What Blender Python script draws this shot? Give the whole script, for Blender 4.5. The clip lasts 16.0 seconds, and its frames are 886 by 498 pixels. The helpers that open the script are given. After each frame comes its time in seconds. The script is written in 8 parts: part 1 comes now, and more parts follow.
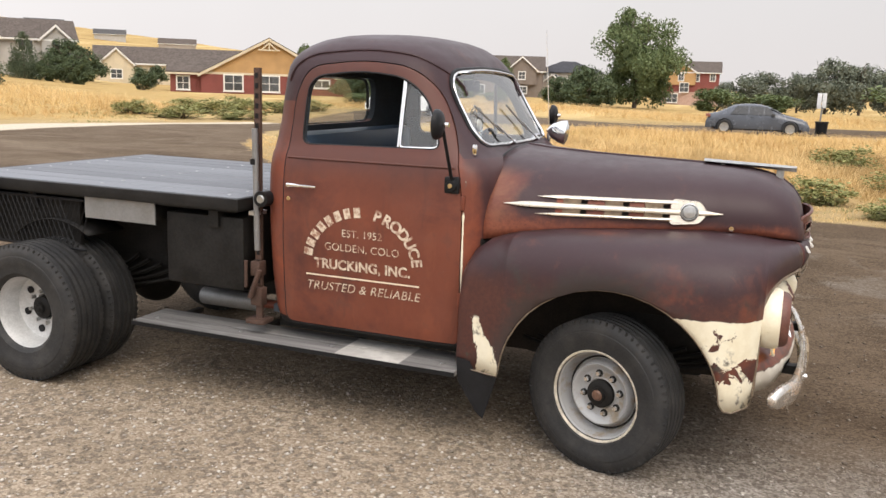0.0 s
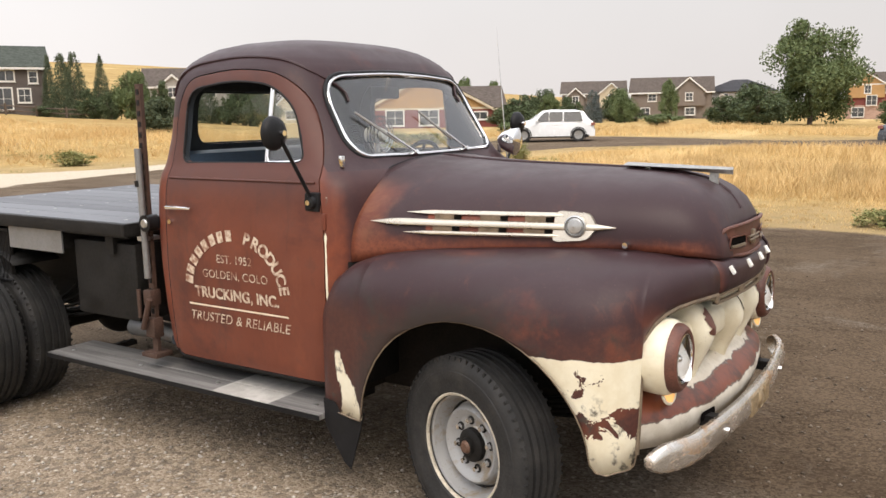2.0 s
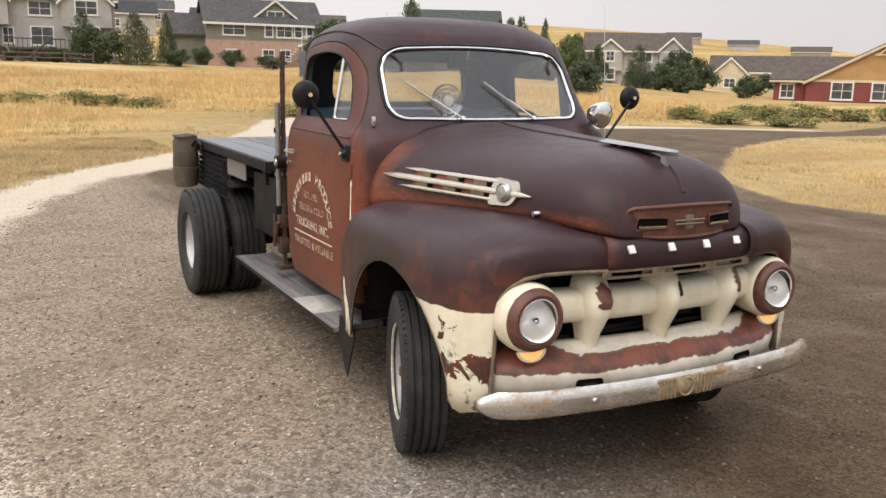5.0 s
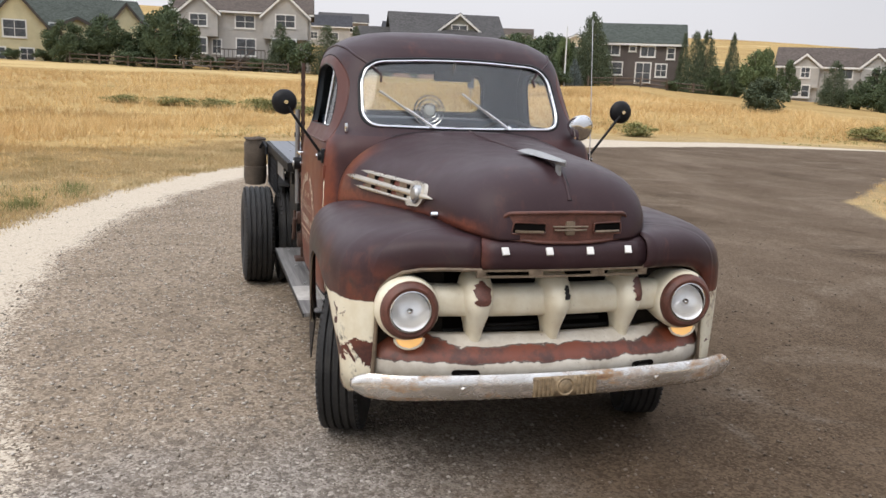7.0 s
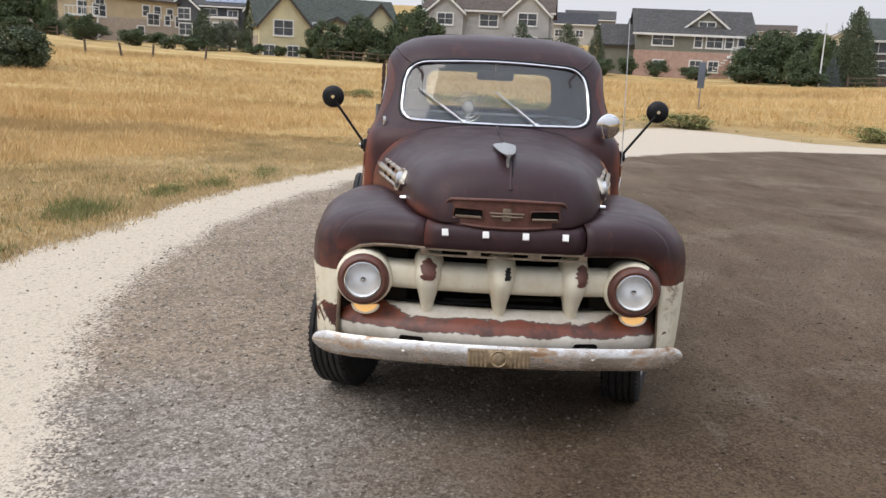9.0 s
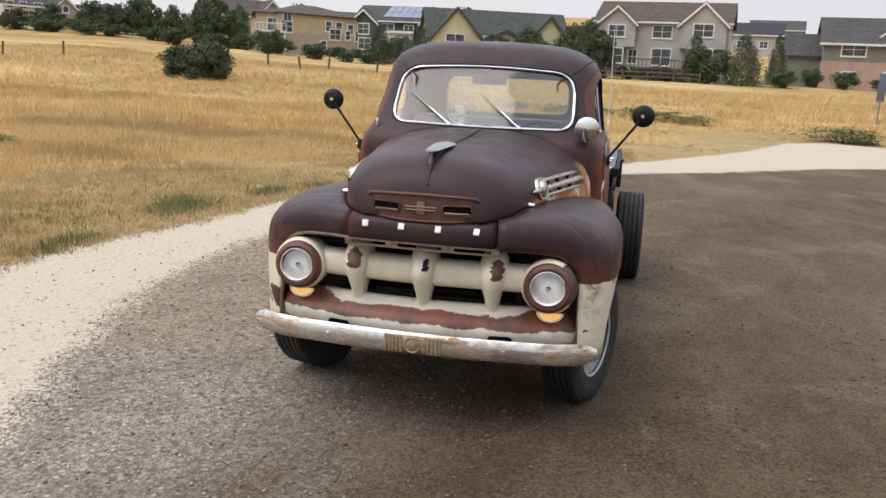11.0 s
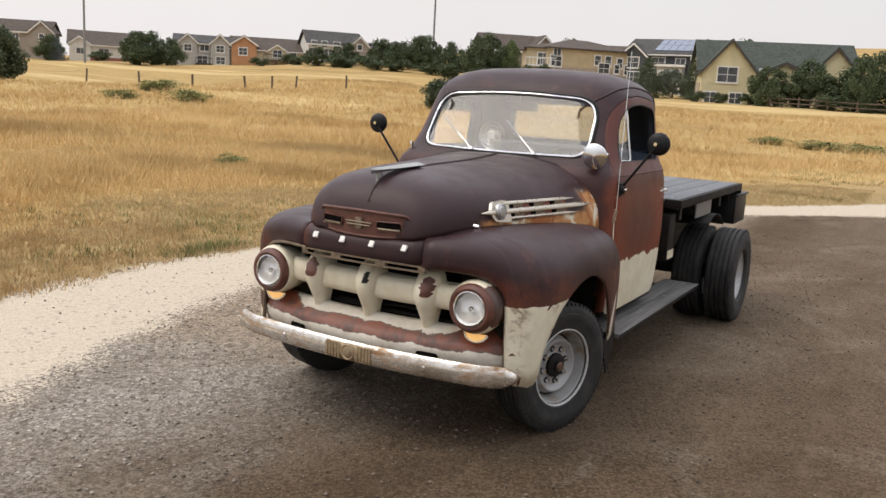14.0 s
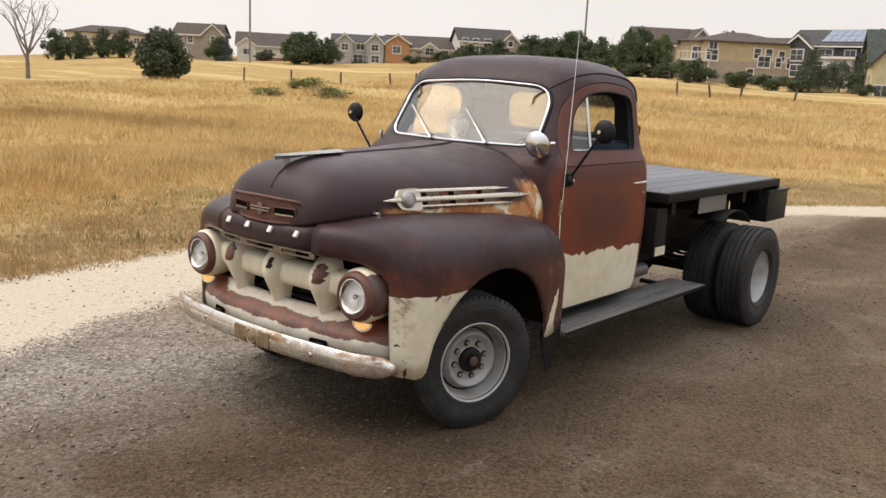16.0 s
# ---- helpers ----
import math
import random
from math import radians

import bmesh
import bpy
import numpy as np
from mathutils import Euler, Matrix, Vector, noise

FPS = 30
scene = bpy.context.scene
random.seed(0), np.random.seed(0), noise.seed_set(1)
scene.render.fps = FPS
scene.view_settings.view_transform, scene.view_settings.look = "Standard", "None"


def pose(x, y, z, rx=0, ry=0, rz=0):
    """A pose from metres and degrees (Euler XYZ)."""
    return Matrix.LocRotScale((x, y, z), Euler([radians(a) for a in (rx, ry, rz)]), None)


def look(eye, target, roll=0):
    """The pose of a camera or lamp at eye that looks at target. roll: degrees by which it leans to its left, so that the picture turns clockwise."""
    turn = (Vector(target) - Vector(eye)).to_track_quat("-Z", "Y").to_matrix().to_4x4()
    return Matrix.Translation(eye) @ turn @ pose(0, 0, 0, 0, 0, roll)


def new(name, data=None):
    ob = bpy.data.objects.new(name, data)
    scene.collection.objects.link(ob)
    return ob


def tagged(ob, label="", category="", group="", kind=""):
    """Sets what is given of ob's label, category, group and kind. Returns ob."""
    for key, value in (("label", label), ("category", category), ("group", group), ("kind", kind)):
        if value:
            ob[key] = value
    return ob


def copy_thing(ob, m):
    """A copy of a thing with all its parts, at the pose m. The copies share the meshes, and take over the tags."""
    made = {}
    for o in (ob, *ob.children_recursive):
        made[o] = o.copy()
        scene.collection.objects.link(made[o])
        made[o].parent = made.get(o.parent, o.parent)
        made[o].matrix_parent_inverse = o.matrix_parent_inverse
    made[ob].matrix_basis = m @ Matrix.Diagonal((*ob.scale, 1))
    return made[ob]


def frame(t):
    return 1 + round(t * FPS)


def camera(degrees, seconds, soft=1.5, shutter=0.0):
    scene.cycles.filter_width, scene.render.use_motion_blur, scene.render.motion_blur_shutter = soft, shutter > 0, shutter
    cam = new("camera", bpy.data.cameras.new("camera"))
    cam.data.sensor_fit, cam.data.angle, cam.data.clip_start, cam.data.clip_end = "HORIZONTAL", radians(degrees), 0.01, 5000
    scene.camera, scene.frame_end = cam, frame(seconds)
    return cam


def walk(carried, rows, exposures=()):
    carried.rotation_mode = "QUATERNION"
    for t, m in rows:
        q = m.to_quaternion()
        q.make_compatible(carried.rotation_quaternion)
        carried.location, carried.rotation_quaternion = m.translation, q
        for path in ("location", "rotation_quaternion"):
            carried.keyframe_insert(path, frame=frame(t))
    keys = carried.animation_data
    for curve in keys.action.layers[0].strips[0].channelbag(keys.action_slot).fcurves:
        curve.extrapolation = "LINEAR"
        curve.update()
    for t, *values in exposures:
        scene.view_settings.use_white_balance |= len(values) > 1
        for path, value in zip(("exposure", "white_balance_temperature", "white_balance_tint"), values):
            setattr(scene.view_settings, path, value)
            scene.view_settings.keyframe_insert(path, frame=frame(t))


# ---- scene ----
cam = camera(54.97, 16.0)
ROWS = [
    (0.0, 0.518, -4.467, 1.696, 20.51, -10.92, -1.83),
    (0.5, 0.745, -4.222, 1.645, 22.29, -9.85, -0.82),
    (1.0, 1.028, -3.968, 1.609, 25.73, -9.45, -0.27),
    (1.5, 1.281, -3.706, 1.593, 29.43, -9.84, -0.31),
    (2.0, 1.475, -3.437, 1.589, 31.66, -9.04, 0.96),
    (2.5, 1.743, -3.271, 1.582, 35.80, -9.37, 0.87),
    (3.0, 2.076, -3.106, 1.591, 40.74, -10.47, 0.16),
    (3.5, 2.305, -2.916, 1.588, 43.56, -10.06, 0.06),
    (4.0, 2.587, -2.759, 1.599, 49.26, -9.97, 0.21),
    (4.5, 2.877, -2.601, 1.612, 55.72, -10.83, -0.69),
    (7.0, 3.844, -1.512, 1.645, 73.02, -10.91, -2.17),
    (7.5, 4.054, -1.235, 1.658, 77.08, -11.38, -3.18),
    (8.0, 4.172, -0.974, 1.649, 81.29, -11.52, -3.39),
    (8.5, 4.278, -0.686, 1.684, 84.85, -11.28, -2.99),
    (9.0, 4.471, -0.375, 1.704, 89.29, -11.76, -2.75),
    (11.5, 4.608, 1.081, 1.707, 104.38, -11.29, -2.95),
    (12.0, 4.624, 1.374, 1.737, 108.62, -11.34, -3.01),
    (12.5, 4.634, 1.670, 1.758, 112.00, -11.51, -2.58),
    (13.0, 4.549, 1.832, 1.738, 113.16, -11.20, -2.66),
    (13.5, 4.369, 2.058, 1.735, 115.74, -10.67, -3.03),
    (14.0, 4.198, 2.330, 1.736, 119.20, -10.22, -3.07),
    (14.5, 4.003, 2.577, 1.749, 121.52, -10.24, -2.71),
    (15.0, 3.792, 2.812, 1.734, 122.98, -10.13, -2.26),
    (15.5, 3.597, 3.067, 1.739, 125.97, -10.08, -2.49),
    (16.0, 3.437, 3.310, 1.741, 129.51, -10.94, -2.65),
]
walk(cam, [(t, pose(x, y, z, 90 + pitch, roll, yaw)) for t, x, y, z, yaw, pitch, roll in ROWS],
     exposures=((0.0, 0.33, 6500, 10), (1.5, 0.28, 6550, 10), (2.0, 0.27, 6600, 10), (2.5, 0.21, 6650, 10), (4.5, 0.11, 6600, 10), (7.0, 0.0, 6150, 10), (8.0, -0.02, 6000, 10), (9.0, -0.10, 6000, 10),
                (11.5, -0.08, 6250, 10), (12.5, -0.08, 6350, 10), (13.5, -0.05, 6450, 10), (14.5, -0.10, 6550, 10), (15.0, -0.05, 6600, 10), (16.0, -0.01, 6750, 10)))

# ---- world, sun, exposure ----
world = bpy.data.worlds.new("hazy_sky")
scene.world = world
world.use_nodes = True
_n, _l = world.node_tree.nodes, world.node_tree.links
_n.clear()
_out = _n.new("ShaderNodeOutputWorld")
_bg = _n.new("ShaderNodeBackground")
_sky = _n.new("ShaderNodeTexSky")
_sky.sky_type, _sky.sun_disc = "NISHITA", False
_sky.sun_elevation, _sky.sun_rotation = radians(54), radians(143)
_sky.air_density, _sky.dust_density = 1.5, 6.0
_mul = _n.new("ShaderNodeMix")
_mul.data_type, _mul.blend_type = "RGBA", "MULTIPLY"
_mul.inputs[0].default_value = 1.0
_mul.inputs[7].default_value = (0.10, 0.10, 0.10, 1)
_tc = _n.new("ShaderNodeTexCoord")
_sep = _n.new("ShaderNodeSeparateXYZ")
_ramp = _n.new("ShaderNodeValToRGB")
_ramp.color_ramp.elements[0].position, _ramp.color_ramp.elements[0].color = 0.0, (0.80, 0.755, 0.745, 1)
_ramp.color_ramp.elements[1].position, _ramp.color_ramp.elements[1].color = 1.0, (1.90, 1.93, 2.08, 1)
_e = _ramp.color_ramp.elements.new(0.16)
_e.color = (0.80, 0.785, 0.79, 1)
_e = _ramp.color_ramp.elements.new(0.4)
_e.color = (1.20, 1.21, 1.29, 1)
_noi = _n.new("ShaderNodeTexNoise")
_noi.inputs["Scale"].default_value, _noi.inputs["Detail"].default_value = 1.6, 5
_cl = _n.new("ShaderNodeMapRange")
_cl.inputs[3].default_value, _cl.inputs[4].default_value = 0.86, 1.12
_mc = _n.new("ShaderNodeMix")
_mc.data_type, _mc.blend_type = "RGBA", "MULTIPLY"
_mc.inputs[0].default_value = 1.0
_mx = _n.new("ShaderNodeMix")
_mx.data_type = "RGBA"
_mx.inputs[0].default_value = 0.95
_l.new(_tc.outputs["Generated"], _sep.inputs[0])
_l.new(_sep.outputs["Z"], _ramp.inputs[0])
_l.new(_tc.outputs["Generated"], _noi.inputs["Vector"])
_l.new(_noi.outputs[0], _cl.inputs[0])
_l.new(_ramp.outputs[0], _mc.inputs[6])
_gx, _gy = _n.new("ShaderNodeMath"), _n.new("ShaderNodeMath")
_gx.operation, _gx.inputs[1].default_value = "MULTIPLY", -0.15
_gy.operation, _gy.inputs[1].default_value = "MULTIPLY_ADD", -0.18
_ga = _n.new("ShaderNodeMath")
_ga.operation = "MULTIPLY_ADD"
_l.new(_sep.outputs["X"], _gx.inputs[0])
_l.new(_sep.outputs["Y"], _gy.inputs[0])
_l.new(_gx.outputs[0], _gy.inputs[2])
_l.new(_gy.outputs[0], _ga.inputs[0])
_l.new(_cl.outputs[0], _ga.inputs[1])
_l.new(_cl.outputs[0], _ga.inputs[2])
_l.new(_ga.outputs[0], _mc.inputs[7])
_l.new(_sky.outputs[0], _mul.inputs[6])
_l.new(_mul.outputs[2], _mx.inputs[6])
_l.new(_mc.outputs[2], _mx.inputs[7])
_l.new(_mx.outputs[2], _bg.inputs[0])
_bg.inputs[1].default_value = 1.0
_l.new(_bg.outputs[0], _out.inputs[0])

_sun = bpy.data.lights.new("sun", "SUN")
_sun.energy, _sun.angle, _sun.color = 1.55, radians(44), (1.0, 0.88, 0.74)
_sun_ob = new("sun", _sun)
_sun_ob.matrix_world = look((6.5, -8.5, 15), (0, 0, 0))

# ---- materials ----
class Nodes:
    """A small builder of node materials."""

    def __init__(self, name):
        self.mat = bpy.data.materials.new(name)
        self.mat.use_nodes = True
        self.nodes, self.links = self.mat.node_tree.nodes, self.mat.node_tree.links
        self.bsdf = self.nodes["Principled BSDF"]
        self.coord = self.nodes.new("ShaderNodeTexCoord").outputs["Object"]

    def put(self, socket, value):
        if isinstance(value, bpy.types.NodeSocket):
            self.links.new(value, socket)
        elif isinstance(value, (tuple, list)) and len(value) == 3 and socket.type == "RGBA":
            socket.default_value = (*value, 1)
        else:
            socket.default_value = value

    def noise(self, scale, detail=6, rough=0.6, vec=None, stretch=None, distort=0.0):
        n = self.nodes.new("ShaderNodeTexNoise")
        n.inputs["Scale"].default_value, n.inputs["Detail"].default_value = scale, detail
        n.inputs["Roughness"].default_value, n.inputs["Distortion"].default_value = rough, distort
        v = vec or self.coord
        if stretch:
            m = self.nodes.new("ShaderNodeMapping")
            m.inputs["Scale"].default_value = stretch
            self.links.new(v, m.inputs["Vector"])
            v = m.outputs[0]
        self.links.new(v, n.inputs["Vector"])
        return n.outputs[0]

    def cells(self, scale, out="Distance", vec=None, feature="F1"):
        n = self.nodes.new("ShaderNodeTexVoronoi")
        n.feature = feature
        n.inputs["Scale"].default_value = scale
        self.links.new(vec or self.coord, n.inputs["Vector"])
        return n.outputs[out]

    def math(self, op, a, b=0.0, c=0.0):
        n = self.nodes.new("ShaderNodeMath")
        n.operation = op
        for s, v in zip(n.inputs, (a, b, c)):
            self.put(s, v)
        return n.outputs[0]

    def step(self, v, lo, hi):
        n = self.nodes.new("ShaderNodeMapRange")
        n.interpolation_type = "SMOOTHSTEP"
        self.put(n.inputs[0], v)
        n.inputs[1].default_value, n.inputs[2].default_value = lo, hi
        return n.outputs[0]

    def range(self, v, lo, hi, a, b):
        n = self.nodes.new("ShaderNodeMapRange")
        self.put(n.inputs[0], v)
        for i, x in zip((1, 2, 3, 4), (lo, hi, a, b)):
            n.inputs[i].default_value = x
        return n.outputs[0]

    def mix(self, f, a, b, blend="MIX"):
        n = self.nodes.new("ShaderNodeMix")
        n.data_type, n.blend_type = "RGBA", blend
        self.put(n.inputs[0], f)
        self.put(n.inputs[6], a)
        self.put(n.inputs[7], b)
        return n.outputs[2]

    def axes(self):
        n = self.nodes.new("ShaderNodeSeparateXYZ")
        self.links.new(self.coord, n.inputs[0])
        return n.outputs

    def attribute(self, name):
        n = self.nodes.new("ShaderNodeAttribute")
        n.attribute_name = name
        return n.outputs["Fac"]

    def chance(self):
        return self.nodes.new("ShaderNodeObjectInfo").outputs["Random"]

    def island(self):
        return self.nodes.new("ShaderNodeNewGeometry").outputs["Random Per Island"]

    def bump(self, height, strength=0.3, distance=0.01):
        n = self.nodes.new("ShaderNodeBump")
        n.inputs["Strength"].default_value, n.inputs["Distance"].default_value = strength, distance
        self.put(n.inputs["Height"], height)
        self.links.new(n.outputs[0], self.bsdf.inputs["Normal"])

    def done(self, color, rough=0.6, metal=0.0, **more):
        self.put(self.bsdf.inputs["Base Color"], color)
        self.put(self.bsdf.inputs["Roughness"], rough)
        self.put(self.bsdf.inputs["Metallic"], metal)
        for k, v in more.items():
            self.put(self.bsdf.inputs[k.replace("_", " ")], v)
        return self.mat


def plain(name, color, rough=0.6, metal=0.0, vary=0.15, scale=6.0, bump=0.1):
    """A surface with two scales of variation."""
    n = Nodes(name)
    a, b = n.noise(scale), n.noise(scale * 9, 4)
    f = n.math("ADD", n.math("MULTIPLY", a, 0.6), n.math("MULTIPLY", b, 0.4))
    lo, hi = tuple(c * (1 - vary) for c in color), tuple(min(1, c * (1 + vary)) for c in color)
    n.bump(b, bump, 0.004)
    return n.done(n.mix(n.step(f, 0.3, 0.7), lo, hi), n.range(a, 0.3, 0.7, max(0.02, rough - 0.08), min(1, rough + 0.08)), metal, Specular_IOR_Level=0.2 if max(color) < 0.03 and rough > 0.4 else 0.5)


DARK, RUST, ORANGE, CREAM = (0.036, 0.0180, 0.0205), (0.150, 0.044, 0.026), (0.30, 0.078, 0.034), (0.76, 0.71, 0.56)


def patina(name, red, cream=None, marks=1.0):
    """Sun-baked paint, dark plum brown that wears to red primer and rust; red is the share of the wear. cream: where the old cream coat shows."""
    n = Nodes(name)
    x, y, z = n.axes()
    big, mid, fine = n.noise(1.7, 5, 0.6, distort=0.6), n.noise(7, 7, 0.65), n.noise(60, 5, 0.7)
    wear = n.math("ADD", n.math("MULTIPLY", big, 0.7), n.math("MULTIPLY", mid, 0.3))
    col = n.mix(n.step(wear, 0.62 - red * 0.45, 0.80 - red * 0.45), DARK, RUST)
    col = n.mix(n.math("MULTIPLY", n.step(wear, 0.74 - red * 0.30, 0.92 - red * 0.30), 0.7), col, ORANGE)
    col = n.mix(n.math("MULTIPLY", n.step(mid, 0.58, 0.70), 0.45 * marks), col, (0.045, 0.034, 0.032))
    streak = n.noise(5, 6, 0.7, stretch=(1.6, 1.6, 0.45), distort=0.4)
    col = n.mix(n.math("MULTIPLY", n.step(streak, 0.54, 0.66), 0.38 * marks), col, (0.036, 0.025, 0.024))
    col = n.mix(n.math("MULTIPLY", n.step(streak, 0.44, 0.34), 0.22 * marks), col, (0.24, 0.085, 0.045))
    col = n.mix(n.math("MULTIPLY", n.step(fine, 0.62, 0.74), 0.30 * marks), col, (0.21, 0.09, 0.055))
    chalk = n.math("MULTIPLY", n.step(n.noise(2.6, 6, 0.65, distort=0.8), 0.44, 0.70), n.range(fine, 0.3, 0.7, 0.08, 0.24))
    col = n.mix(chalk, col, (0.085, 0.058, 0.060))
    col = n.mix(n.math("MULTIPLY", n.step(n.noise(140, 3, 0.6), 0.66, 0.74), 0.35), col, (0.16, 0.10, 0.085))
    rough = n.range(mid, 0.3, 0.7, 0.36, 0.50)
    if cream:
        col, rough = cream(n, x, y, z, mid, fine, big, col, rough)
    n.bump(n.math("ADD", n.math("MULTIPLY", fine, 0.4), mid), 0.12, 0.004)
    return n.done(col, rough, Specular_IOR_Level=0.26)


def chipped(n, mask, mid, fine, col):
    """Cream paint over primer, with chips that have dark rims."""
    paint = n.mix(n.step(mid, 0.35, 0.7), CREAM, (0.66, 0.59, 0.43))
    paint = n.mix(n.math("MULTIPLY", n.step(fine, 0.64, 0.72), 0.35), paint, (0.36, 0.27, 0.17))
    edge = n.math("MULTIPLY", n.step(mask, 0.30, 0.48), n.math("SUBTRACT", 1.0, n.step(mask, 0.52, 0.70)))
    out = n.mix(n.step(mask, 0.44, 0.56), col, paint)
    return n.mix(n.math("MULTIPLY", edge, 0.55), out, (0.10, 0.075, 0.06))


def fender_cream(n, x, y, z, mid, fine, big, col, rough):
    front = n.math("MULTIPLY", n.step(x, 0.16, 0.22), n.step(n.math("ADD", z, n.math("MULTIPLY", n.math("SUBTRACT", mid, 0.5), 0.05)), 0.787, 0.767))
    chip = n.step(n.math("ADD", n.noise(10, 5, 0.62, distort=0.5), n.math("MULTIPLY", n.math("MULTIPLY", n.step(z, 0.64, 0.58), n.step(y, 0.1, -0.1)), n.math("MULTIPLY", n.step(z, 0.46, 0.52), 0.15))), 0.645, 0.575)
    drop = n.math("SUBTRACT", 0.70, z)
    axis = n.math("ABSOLUTE", n.math("SUBTRACT", x, n.math("MULTIPLY_ADD", drop, 0.30, -0.635)))
    ragged = n.math("MULTIPLY", n.math("SUBTRACT", n.noise(11, 6, 0.7, stretch=(1.4, 1, 0.6), distort=0.4), 0.5), 0.16)
    rear = n.math("MULTIPLY", n.step(n.math("SUBTRACT", n.math("ADD", axis, ragged), n.math("MULTIPLY", drop, 0.20)), 0.012, -0.006), n.step(z, 0.70, 0.62))
    m = n.math("MAXIMUM", n.math("MULTIPLY", front, chip), n.math("MULTIPLY", rear, 0.9))
    glow = n.math("MULTIPLY", n.math("MULTIPLY", n.step(x, 0.05, 0.30), n.step(z, 0.98, 0.84)), n.math("MULTIPLY", n.step(n.noise(6, 5, 0.6), 0.42, 0.60), 0.45))
    col = n.mix(glow, col, (0.22, 0.060, 0.028))
    black = n.math("MULTIPLY", n.step(n.noise(2.9, 6, 0.7), 0.50, 0.64), n.step(z, 1.02, 0.86))
    low = n.math("MULTIPLY", n.step(n.math("ADD", z, n.math("MULTIPLY", mid, 0.3)), 1.10, 0.88), n.range(y, -0.3, 0.3, 0.38, 0.62))
    col = n.mix(low, col, n.mix(n.step(fine, 0.3, 0.7), (0.105, 0.040, 0.026), (0.17, 0.06, 0.034)))
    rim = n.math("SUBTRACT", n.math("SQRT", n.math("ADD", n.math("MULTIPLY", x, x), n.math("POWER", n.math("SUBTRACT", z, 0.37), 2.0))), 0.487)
    # darker in a ragged ring out from the arch, more on the right
    arch_dark = n.math("MULTIPLY", n.math("MULTIPLY", n.step(n.math("ADD", rim, n.math("MULTIPLY", n.math("SUBTRACT", n.noise(9, 6, 0.7), 0.5), 0.16)), 0.12, 0.02), n.step(x, 0.30, 0.05)), n.range(y, -0.3, 0.3, 0.9, 0.35))
    col = n.mix(n.math("MULTIPLY", n.math("MAXIMUM", n.math("MULTIPLY", black, n.range(y, -0.3, 0.3, 1.0, 0.5)), arch_dark), 0.80), col, (0.036, 0.034, 0.032))
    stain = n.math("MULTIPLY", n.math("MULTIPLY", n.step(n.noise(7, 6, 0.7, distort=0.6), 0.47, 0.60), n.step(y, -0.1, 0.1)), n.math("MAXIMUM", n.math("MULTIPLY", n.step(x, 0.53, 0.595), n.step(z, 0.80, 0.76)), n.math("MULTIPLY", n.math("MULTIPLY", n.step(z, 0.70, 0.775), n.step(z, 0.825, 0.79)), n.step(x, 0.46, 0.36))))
    # scattered dark spots low on the right fender
    low_dark_spots = n.math("MULTIPLY", n.math("MULTIPLY", n.step(n.noise(13, 5, 0.6), 0.56, 0.66), n.step(z, 0.68, 0.60)), n.step(y, 0.1, -0.1))
    coat = n.mix(n.math("MULTIPLY", stain, 0.85), chipped(n, m, mid, fine, col), n.mix(n.step(mid, 0.4, 0.6), (0.26, 0.105, 0.04), (0.10, 0.05, 0.032)))
    return n.mix(n.math("MULTIPLY", low_dark_spots, 0.85), coat, (0.055, 0.05, 0.043)), rough


def door_cream(n, x, y, z, mid, fine, big, col, rough):
    m = n.step(n.math("ADD", n.math("ADD", z, n.math("MULTIPLY", x, -0.05)), n.math("MULTIPLY", n.math("SUBTRACT", n.noise(7, 5, 0.55), 0.5), 0.13)), 0.862, 0.838)
    u, v = n.math("MULTIPLY", n.math("ADD", x, 1.16), 2.6), n.math("MULTIPLY", n.math("ADD", z, -1.02), 4.2)
    dist = n.math("ADD", n.math("ADD", n.math("MULTIPLY", u, u), n.math("MULTIPLY", v, v)), n.math("MULTIPLY", n.math("SUBTRACT", mid, 0.5), 1.6))
    col = n.mix(n.math("MULTIPLY", n.step(dist, 1.5, 0.0), 0.65), n.mix(0.5, col, (0.23, 0.054, 0.025)), (0.068, 0.029, 0.023))
    col = n.mix(n.math("MULTIPLY", n.step(n.math("ADD", z, n.math("MULTIPLY", mid, 0.1)), 1.20, 1.32), 0.75), col, (0.075, 0.030, 0.026))
    return chipped(n, m, mid, fine, col), rough


def calm(n, x, y, z, mid, fine, big, col, rough):
    col = n.mix(0.42, col, n.mix(n.step(mid, 0.3, 0.7), (0.135, 0.043, 0.026), (0.165, 0.056, 0.034)))
    return n.mix(n.math("MULTIPLY", n.step(n.math("ADD", z, n.math("MULTIPLY", n.math("SUBTRACT", big, 0.5), 0.5)), 1.12, 1.36), 0.72), col, (0.066, 0.029, 0.024)), rough


